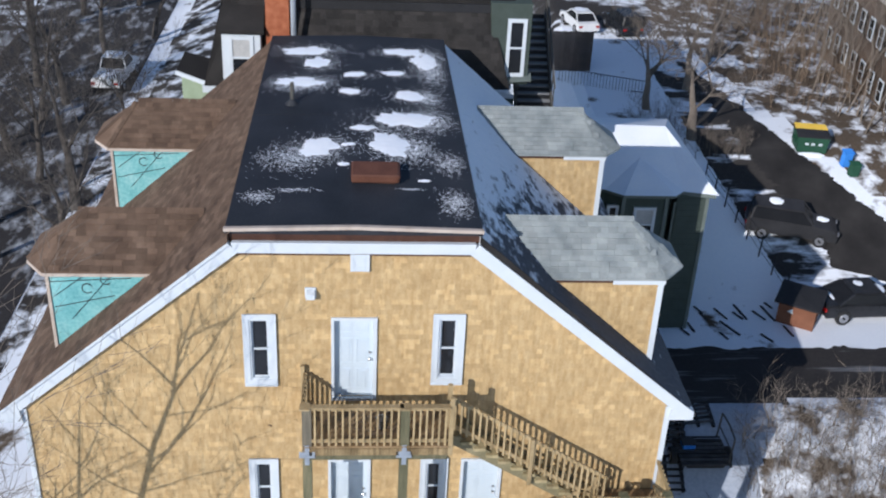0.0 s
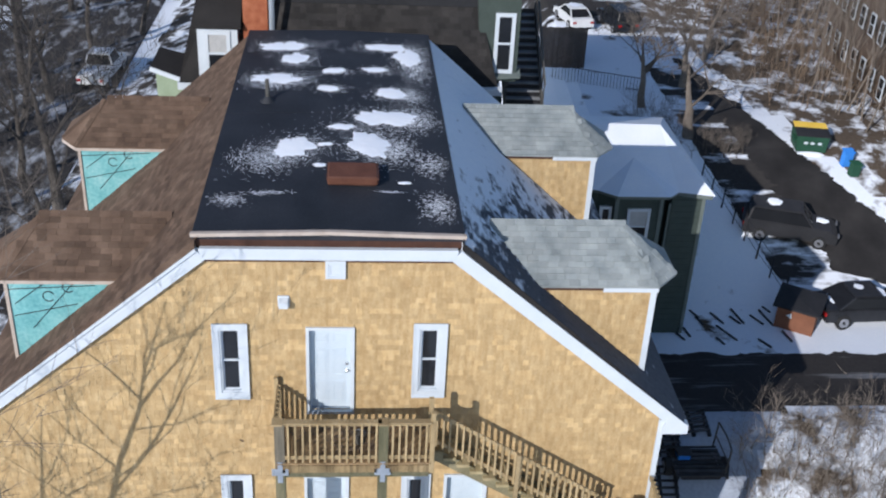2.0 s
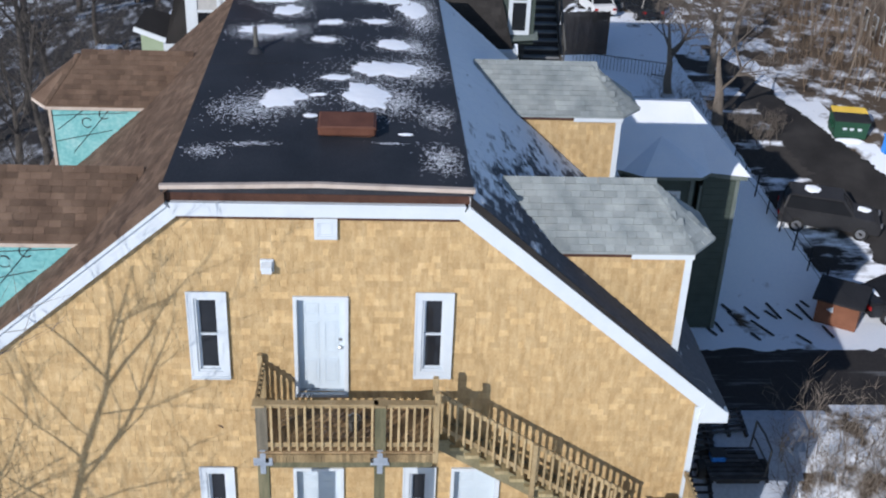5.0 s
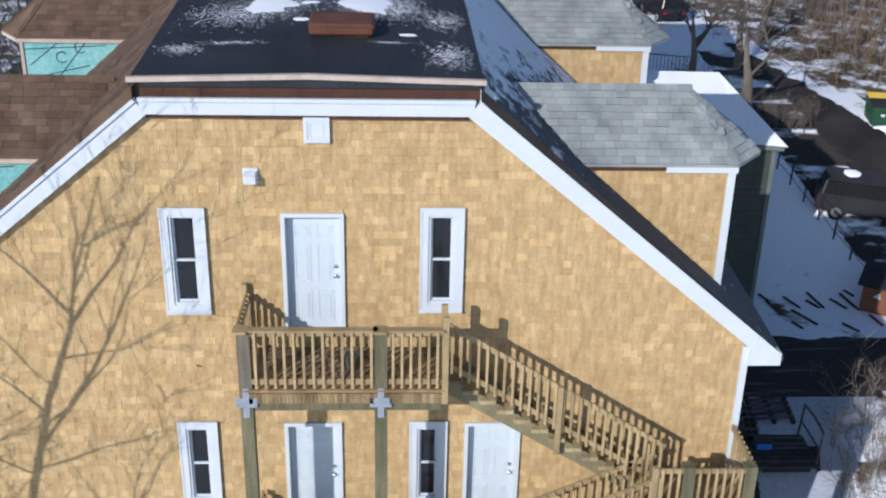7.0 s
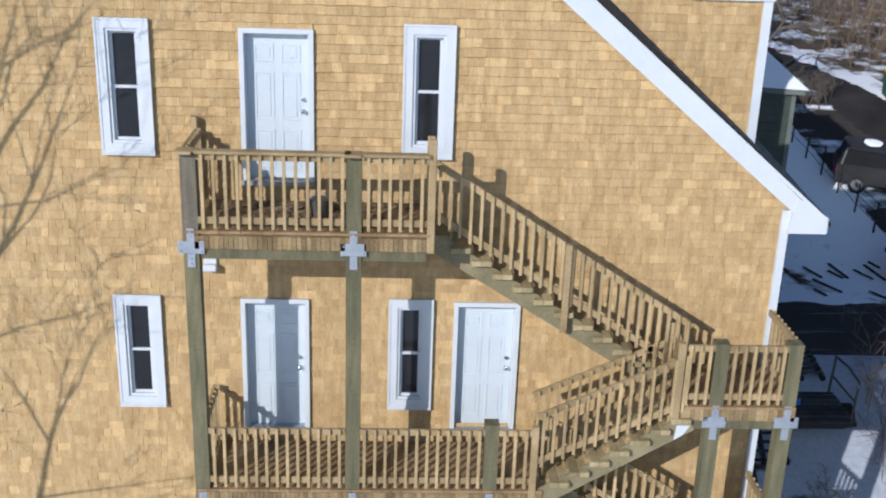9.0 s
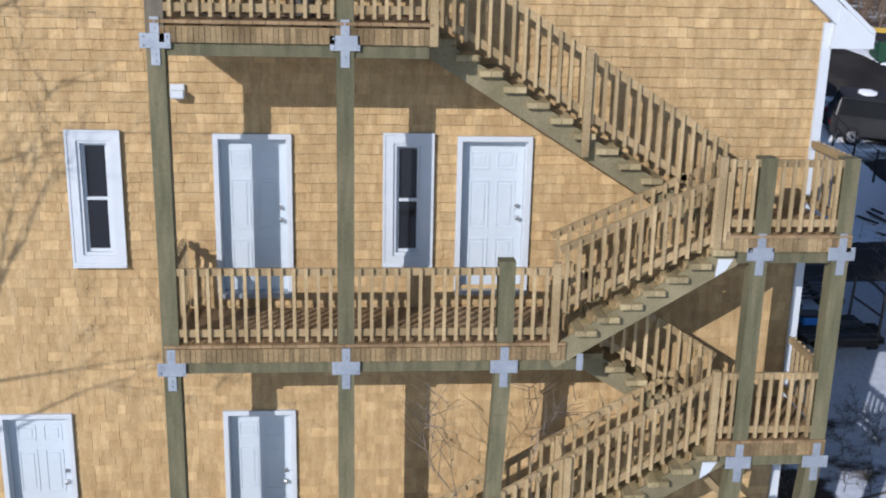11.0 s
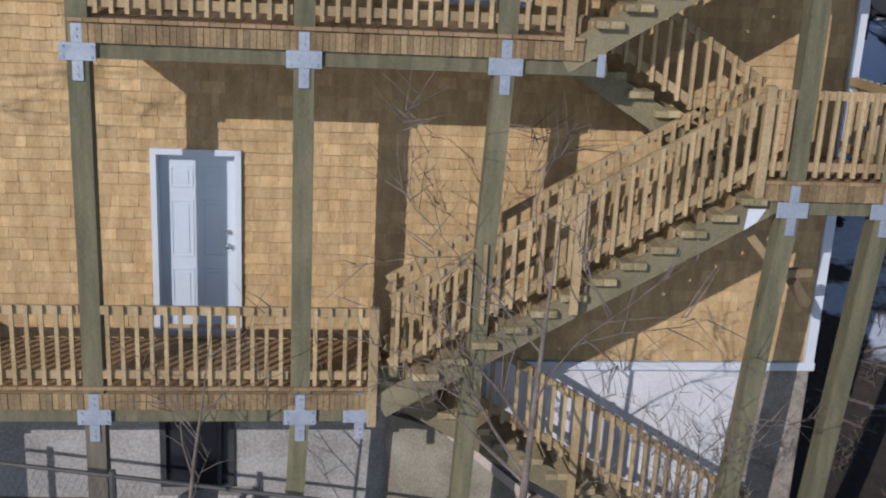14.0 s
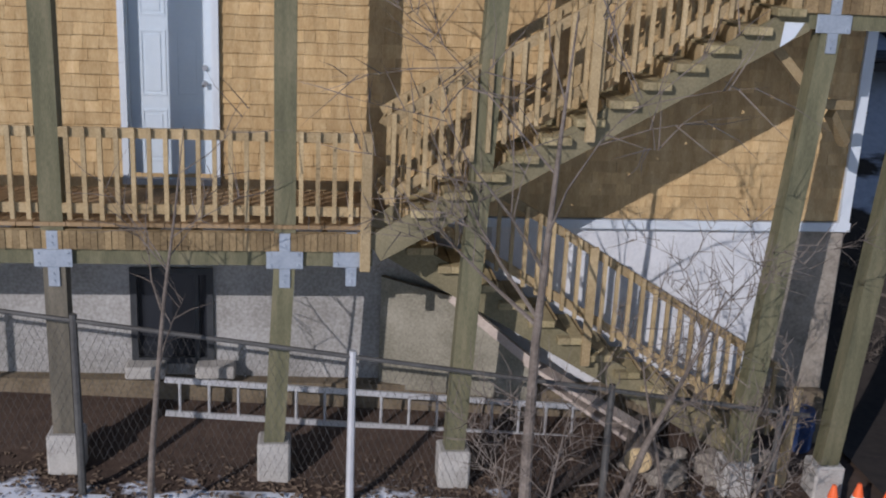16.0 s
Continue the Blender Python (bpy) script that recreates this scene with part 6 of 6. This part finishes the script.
part("rail", tube([(TX + 0.72, TY - 0.5, cz + 0.95), (TX + 0.72, TY + 0.8, cz + 0.95)], [0.025] * 2, 8), fence_metal, cart)
bx = thing("storage_box", (TX - 0.4, TY + 0.4, cz + 0.53), "blue plastic storage box on the trailer", "box")
part("tub", box(TX - 0.6, TX - 0.2, TY + 0.1, TY + 0.45, cz + 0.53, cz + 0.72, bevel=0.03), blue, bx)
part("lid", box(TX - 0.63, TX - 0.17, TY + 0.07, TY + 0.48, cz + 0.72, cz + 0.77, bevel=0.02), bin_black, bx)
for k in range(10):  # wet ruts and sticks in the shaded snow
    rr = random.Random(260 + k)
    x, y, a, l = rr.uniform(8.8, 12.0), rr.uniform(1.2, 4.4), rr.uniform(-0.7, 0.2), rr.uniform(0.5, 1.3)
    g = height(x, y) + 0.03
    bd = thing("fallen_branch", (x, y, g), "dark fallen branch in the shaded snow", "branch", "fallen branches")
    p = [(x - l * math.cos(a), y - l * math.sin(a), height(x - l * math.cos(a), y - l * math.sin(a)) + 0.03), (x, y + rr.uniform(-0.1, 0.1), g + 0.03), (x + l * math.cos(a), y + l * math.sin(a), height(x + l * math.cos(a), y + l * math.sin(a)) + 0.04)]
    part("branch", tube(p, [0.03, 0.025, 0.012], 6), twig, bd)
    part("side_twig", tube([p[1], (x + 0.3, y + 0.35, g + 0.12), (x + 0.5, y + 0.6, g + 0.05)], [0.014, 0.01, 0.006], 5), twig, bd)

# ---- on the upper deck ----
bu = thing("bucket", (0.62, -0.75, 10.36), "small grey bucket on the upper deck", "bucket")
part("tub", tube([(0.62, -0.75, 10.362), (0.62, -0.75, 10.62)], [0.11, 0.14], 16), fence_metal, bu)
part("bail", tube([(0.5 + 0.12 * (1 - math.cos(a)), -0.75, 10.61 + 0.1 * math.sin(a)) for a in steps(0, math.pi, 8)], [0.006] * 9, 5), steel, bu)
verts, faces = [], []
rl = random.Random(77)
for k in range(220):
    x, y, a, l = rl.gauss(0.65, 0.6), rl.uniform(-1.2, -0.2), rl.uniform(0, 6.28), rl.uniform(0.03, 0.09)
    o = len(verts)
    z = 10.364 + rl.uniform(0, 0.02)
    verts += [(x + l * math.cos(a), y + l * math.sin(a), z), (x - 0.4 * l * math.sin(a), y + 0.4 * l * math.cos(a), z + 0.015), (x - l * math.cos(a), y - l * math.sin(a), z), (x + 0.4 * l * math.sin(a), y - 0.4 * l * math.cos(a), z + 0.012)]
    faces.append((o, o + 1, o + 2, o + 3))
tagged(new("dead_leaves", faces_mesh("dead_leaves", verts, faces, brush_mat)), "curled brown leaves blown onto the upper deck", "leaves", kind="stuff")

# ---- foot of the decks ----
lad = thing("extension_ladder", (1.7, -1.0, 0.4), "aluminium ladder lying on its side along the wall", "ladder")
LZ = (0.80, 0.42)
for z in LZ:
    part("rail", beam((-0.16, -0.5, z + 0.1), (4.38, -0.5, z - 0.25), 0.03, 0.06), ladder_metal, lad)
for k in range(15):
    f = (k + 0.5) / 15
    x, y = -0.16 + 4.54 * f, -0.5
    part("rung", tube([(x, y, LZ[0] - 0.35 * f + 0.1), (x, y, LZ[1] - 0.35 * f + 0.1)], [0.016, 0.016], 8), ladder_metal, lad)
cf = thing("chain_link_fence", (1.5, -1.75, 0.2), "old chain-link fence with rusty top rail", "fence")
FY = -1.78


def fence_top(x):
    return 1.68 - 0.14 * (x - 1.75)


for x in (-3.2, -0.76, 1.74, 4.25, 6.0):
    part("post", tube([(x, FY, height(x, FY) - 0.1), (x, FY, fence_top(x) + 0.06)], [0.04, 0.035], 8), ladder_metal if x == 1.74 else fence_metal, cf)
part("top_rail", tube([(x, FY, fence_top(x)) for x in (-4.5, -0.76, 1.74, 4.25, 6.3)], [0.024] * 5, 8), fence_metal, cf)
verts, faces = [], []
for k in range(150):
    for s in (-1, 1):
        xa = -4.4 + 0.07 * k
        n = 10
        for j in range(n):
            f0, f1 = j / n, (j + 1) / n
            for f, w in ((f0, 0.0018), (f1, 0.0018)):
                x = xa + s * 0.6 * f
                z = fence_top(x) - 1.35 + 1.35 * f
                verts += [(x - 0.0016, FY, z), (x + 0.0016, FY + s * 0.002, z)]
            b = len(verts) - 4
            faces.append((b, b + 1, b + 3, b + 2))
part("mesh_wire", faces_mesh("mesh_wire", verts, faces, fence_metal), None, cf)
for x, y in ((6.62, -1.9), (6.92, -1.85), (7.15, -2.0)):
    c = thing("traffic_cone", (x, y, height(x, y)), "orange traffic cone with a white band", "cone", "traffic cones")
    g = height(x, y)
    part("base", box(x - 0.16, x + 0.16, y - 0.16, y + 0.16, g, g + 0.035, bevel=0.01), orange, c)
    part("cone", tube([(x, y, g + 0.03), (x, y, g + 0.44)], [0.12, 0.022], 14), orange, c)
    part("band", tube([(x, y, g + 0.2), (x, y, g + 0.3)], [0.083, 0.06], 14), white, c, "white reflective band")
lg = thing("log", (4.8, -0.9, 0.1), "short sawn log with a pale cut end", "log")
part("bark", tube([(4.75, -1.3, 0.32), (5.0, -0.6, 0.36)], [0.16, 0.15], 14), bark, lg)
part("cut_end", tube([(4.748, -1.305, 0.32), (4.745, -1.312, 0.32)], [0.145, 0.14], 14), lumber, lg, "pale sawn end")
hatch = thing("cellar_hatch", (2.9, -0.3, 0.6), "pale slanting cellar hatch board under the stairs", "hatch")
part("panel", slab([(2.1, -0.05, 1.9), (2.9, -0.2, 1.72), (3.75, -0.45, 1.02), (3.7, -0.45, 0.62), (2.1, -0.05, 0.6)], (0.02, 0.06, 0)), old_board, hatch)
part("edge_board", beam((2.85, -0.24, 1.74), (3.8, -0.49, 1.02), 0.06, 0.1), drip, hatch)
for k, (x0, x1, z0) in enumerate(((3.7, 4.85, 0.5), (3.9, 4.9, 0.3))):
    pk = thing("plank", (x0, -0.5, z0), "grey weathered plank leaning under the stairs", "plank", "planks")
    part("board", beam((x0, -0.35, z0 + 0.55), (x1, -0.9, z0), 0.22, 0.04), drip, pk)

pr = thing("prop_timber", (6.33, -1.3, 0.1), "short round fence stake beside the pier", "stake")
part("stake", tube([(6.33, -1.3, 0.0), (6.36, -1.3, 0.6), (6.4, -1.29, 1.12)], [0.06, 0.055, 0.05], 10), lumber, pr)
dr = thing("plastic_drum", (6.95, -0.35, 0.45), "blue plastic drum beside the wall corner", "drum")
gz = height(6.95, -0.35)
part("drum", tube([(6.95, -0.35, gz + dz) for dz in (0, 0.03, 0.24, 0.27, 0.47, 0.5)], [0.15, 0.165, 0.165, 0.178, 0.165, 0.15], 18), drum_blue, dr)
part("bung", tube([(7.0, -0.35, gz + 0.495), (7.0, -0.35, gz + 0.52)], [0.03, 0.03], 10), bin_black, dr)
rs = random.Random(311)
for k in range(16):  # rubble at the foot of the stair
    x, y, r = rs.uniform(4.6, 6.4), rs.uniform(-1.25, -0.75), rs.uniform(0.07, 0.19)
    o = bmesh.new()
    bmesh.ops.create_icosphere(o, subdivisions=2, radius=1.0)
    for q in o.verts:
        q.co = Vector((q.co.x * r * 1.3, q.co.y * r, q.co.z * r * 0.75)) * (1 + 0.35 * noise.noise(q.co * 1.7 + Vector((k * 3.1, 0, 0)))) + Vector((x, y, height(x, y) + r * 0.4))
    single("rubble_stone", o, stone, "rough brown fieldstone in the soil", "stone", group="rubble")
pl = thing("plank", (4.0, -1.5, 0.2), "dark weathered board lying before the fence", "plank", "planks")
part("board", beam((3.3, -1.95, 0.1), (4.5, -1.2, 0.38), 0.16, 0.04), fence_brown, pl)
verts, faces = [], []
rl = random.Random(78)
for k in range(1500):
    x, y, a, l = rl.uniform(-3.5, 6.5), rl.gauss(-1.5, 0.22), rl.uniform(0, 6.28), rl.uniform(0.02, 0.05)
    o, z = len(verts), height(x, y) + 0.017 + rl.uniform(0, 0.012)
    verts += [(x + l * math.cos(a), y + l * math.sin(a), z), (x - 0.5 * l * math.sin(a), y + 0.5 * l * math.cos(a), z + 0.014), (x - l * math.cos(a), y - l * math.sin(a), z), (x + 0.5 * l * math.sin(a), y - 0.5 * l * math.cos(a), z + 0.012)]
    faces.append((o, o + 1, o + 2, o + 3))
tagged(new("leaf_litter", faces_mesh("leaf_litter", verts, faces, brush_mat)), "dry brown leaf litter along the snow's edge", "leaves", kind="stuff")

# ---- cladding pieces ----


def wedge_lists(rows):
    """rows: (corner, across, up, out, width, tall, thick): shingles, thick at the butt, thin at the head."""
    verts, faces = [], []
    for c, a, u, o, w, h, t in rows:
        b = len(verts)
        p0, p1 = c, c + a * w
        for p, d in ((p0, 0), (p1, 0), (p0, t), (p1, t)):
            verts.append(tuple(p + o * d))
        for p in (p0, p1):
            verts.append(tuple(p + u * h + o * 0.003))
        faces += [(b + 2, b + 3, b + 5, b + 4), (b, b + 1, b + 3, b + 2), (b, b + 2, b + 4), (b + 1, b + 5, b + 3)]
    return verts, faces


unit = {}


def piece(name, row, mat, parent):
    c, a, u, o, w, h, t = row
    mode = UPHILL[0]
    if mode:
        foot = uphill(c)
        a, u = uphill(c + a * w) - foot, uphill(c + u * h) - foot
        c, w, h = foot, a.length, u.length
        a.normalize()
        o = a.cross(u).normalized()
        u = o.cross(a)
    UPHILL[0] = False
    if (name, mat.name) not in unit:
        v, f = wedge_lists([(Vector((0, 0, 0)), Vector((1, 0, 0)), Vector((0, 1, 0)), Vector((0, 0, 1)), 1.0, 1.0, 1.0)])
        v = [(x, y, z if z in (0.0, 1.0) else 0.2) for x, y, z in v]
        unit[(name, mat.name)] = faces_mesh(name, v, f, mat)
    UPHILL[0] = mode
    ob = new(name, unit[(name, mat.name)])
    ob.parent = parent
    if parent.parent is None:
        ob.matrix_parent_inverse = Matrix.Translation(-parent.location)
    m = Matrix((a, u, o)).transposed().to_4x4()
    ob.matrix_basis = Matrix.Translation(c) @ m @ Matrix.Diagonal((w, h, t, 1))
    return ob


def clad(name, rows, mat, parent, near, courses_mat, limit=300):
    """The rows for which near() holds become pieces, up to the limit; the rest one joined part."""
    own = sorted((r for r in rows if near(r[0])), key=lambda r: (round(r[0].z, 2), r[0].x))[:limit]
    ids = {id(r) for r in own}
    for r in own:
        piece(name, r, mat, parent)
    v, f = wedge_lists([r for r in rows if id(r) not in ids])
    ob = under(new(name + "_field", faces_mesh(name + "_field", v, f, courses_mat)), parent)
    tagged(ob, kind="stuff")


rnd = random.Random(42)


def courses(x0, x1, z0, z1, course, wmin, wmax, left, right, blocks, y, thick):
    """Shingles on a wall that faces -y, between left(z) and right(z), clear of the blocks."""
    rows = []
    z = z0
    while z < z1:
        a, b = max(x0, left(z + course * 0.5)), min(x1, right(z + course * 0.5))
        x = a
        spans = sorted((o[0], o[1]) for o in blocks if o[2] - 0.03 < z < o[3] - 0.012)
        while x < b - 0.01:
            w = rnd.uniform(wmin, wmax) * (1.25 if rnd.random() < 0.15 else 1.0)
            e = min(b, x + w)
            skip = False
            for s0, s1 in spans:
                if s0 <= x < s1:
                    x, skip = s1, True
                    break
                if x < s0 < e:
                    e = s0
            if skip:
                continue
            if e - x > 0.012:
                rows.append((Vector((x + 0.002, y, z + rnd.uniform(-0.006, 0.006))), Vector((1, 0, 0)), Vector((0, 0, 1)), Vector((0, -1, 0)), e - x - 0.0025, course * 1.15, thick * rnd.uniform(0.75, 1.3)))
            x = e
        for o in blocks:  # cut shingles over a head casing
            if z < o[3] - 0.012 < z + course - 0.02:
                x = o[0]
                while x < o[1] - 0.02:
                    e = min(o[1], x + rnd.uniform(wmin, wmax))
                    rows.append((Vector((x + 0.001, y, o[3] - 0.01)), Vector((1, 0, 0)), Vector((0, 0, 1)), Vector((0, -1, 0)), e - x - 0.0025, z + course * 1.15 - o[3] + 0.01, thick))
                    x = e
        z += course
    return rows


def gable_half(z):
    return HALF if z < 10.4 else min(HALF, TOP_HALF + (TOP_Z - z) / SLOPE)


rows = courses(-HALF, HALF, WALL_LOW + 0.02, TOP_Z - 0.1, 0.128, 0.09, 0.25, lambda z: -gable_half(z) + 0.02, lambda z: gable_half(z) - 0.02, list(OPENINGS.values()), 0.028, 0.022)
clad("cedar_shingle", rows, cedar, wall_gable, lambda c: -0.2 < c.x < 2.2 and 3.0 < c.z < 5.4, cedar_courses)
UPHILL[0] = "roof"
for d, k in zip(right_dormers, range(2)):
    yy = 0.86 + 6.85 * k + 0.078
    rows = courses(4.4, 6.9, 10.7, 13.1, 0.128, 0.09, 0.21, lambda z: 2.66 + (14.80 - z) / 0.868, lambda z: 6.9, [], yy, 0.016)
    v, f = wedge_lists(rows)
    tagged(part("cedar_shingle_field", faces_mesh("cedar_shingle_field", v, f, cedar_courses), None, d), kind="stuff")


def roof_rows(origin, across, up, wide, tall, course, wmin, wmax, thick, inside):
    """Shingle tabs on a sloping plane: origin at its lower corner."""
    across, up = Vector(across).normalized(), Vector(up).normalized()
    out = across.cross(up)
    rows = []
    n = int(tall / course)
    for j in range(n + 1):
        u = -rnd.random() * wmax
        while u < wide:
            w = rnd.uniform(wmin, wmax)
            mid = (u + w / 2, (j + 0.5) * course)
            a, b = max(0.0, u), min(wide, u + w)
            if b - a > 0.03 and inside(mid[0], mid[1]):
                deep = 1.0 if rnd.random() < 0.6 else 1.7
                rows.append((Vector(origin) + across * (a + 0.002) + up * (j * course), across, up, out, b - a - 0.004, course * 1.1, thick * deep))
            u += w
    return rows


rake_len = math.hypot(7.9 - 2.62, slope_z(2.62) - slope_z(7.9))
upw = Vector((7.9 - 2.62, 0, slope_z(2.62) - slope_z(7.9))).normalized()


def off_dormer(y0, corner):
    def test(y, v):
        x = 7.9 - v * upw.x
        for k in range(2):
            a = y0 + (6.85 if y0 < 1 else 6.78) * k
            if a + 0.1 < y < a + 2.2 and 3.3 + abs(y - a - 1.15) * 0.9 < x < corner:
                return False
        return True
    return test


hit = off_dormer(1.02, 6.9)
rows = roof_rows((-7.9, DEEP + 0.06, slope_z(7.9) + 0.001), (0, -1, 0), (upw.x, 0, upw.z), DEEP + 0.18, rake_len, 0.142, 0.16, 0.34, 0.008, lambda u, v: hit(DEEP + 0.06 - u, v))
clad("roof_shingle", rows, brown_roof, ROOF_WEST, lambda c: c.y < 2.6 and c.x > -5.4, brown_courses)
hit2 = off_dormer(0.86, 7.2)
rows = roof_rows((7.9, -0.12, slope_z(7.9) + 0.001), (0, 1, 0), (-upw.x, 0, upw.z), DEEP + 0.18, rake_len, 0.142, 0.16, 0.34, 0.008, lambda u, v: hit2(u - 0.12, v))
clad("roof_shingle", rows, snowy_roof, ROOF_EAST, lambda c: c.y < 2.6 and c.x < 5.4, snowy_roof)


def dormer_shingles(d, s, y0, corner, mat):
    """Tabs on the roof plane that faces the gable, and on the first hip facet."""
    ez, rz, rx = 13.25, 14.12, corner - 0.62
    zin, zri = 2.62 + (14.80 - ez) / 0.868, 2.62 + (14.80 - rz) / 0.868
    up = Vector((0, 1.15, rz - ez))
    tall = up.length

    def inside(u, v):
        f = v / tall
        x = (corner - u) if s > 0 else (corner - u)
        return zin + (zri - zin) * f - 0.05 < x < corner + (rx - corner) * f + 0.02
    if s > 0:
        rows = roof_rows((zri, y0, ez + 0.002), (1, 0, 0), up, corner - zri, tall - 0.02, 0.142, 0.17, 0.26, 0.02, lambda u, v: inside(corner - (zri + u), v))
        hip, crown = Vector((0.53, 0.58, 0)), Vector((-0.62, 1.15, rz - ez))
        along = hip.normalized()
        foot = crown.dot(along)
        rise = crown - along * foot
        rows += roof_rows((corner, y0, ez + 0.002), hip, rise, hip.length, rise.length - 0.05, 0.142, 0.14, 0.24, 0.018, lambda u, v: foot * v / rise.length - 0.02 < u < hip.length + (foot - hip.length) * v / rise.length + 0.02)
    else:
        rows = roof_rows((-corner, y0, ez + 0.002), (1, 0, 0), up, corner - zri, tall - 0.02, 0.142, 0.17, 0.26, 0.012, lambda u, v: inside(u, v))
    roof = [c for c in d.children if c.name.startswith("dormer_roof")][0]
    if y0 < 3:
        for r in rows:
            piece("roof_shingle", r, mat, roof)
    else:
        v, f = wedge_lists(rows)
        tagged(part("roof_shingle_field", faces_mesh("roof_shingle_field", v, f, brown_courses if mat is brown_roof else mat), None, roof), kind="stuff")


for k in range(2):
    dormer_shingles(right_dormers[k], 1, 0.86 + 6.85 * k, 7.02, grey_roof)
    dormer_shingles(left_dormers[k], -1, 1.02 + 6.78 * k, 6.78, brown_roof)
# slate courses on the neighbour's mansard
rows = roof_rows((-4.8, 14.285, 12.71), (1, 0, 0), (0, 0.9, 2.45), 9.8, 2.6, 0.2, 0.2, 0.3, 0.012, lambda u, v: u > 0.25 * v and u < 9.8 - 0.28 * v)
v, f = wedge_lists(rows)
tagged(part("slate_field", faces_mesh("slate_field", v, f, dark_roof), None, nb), kind="stuff")
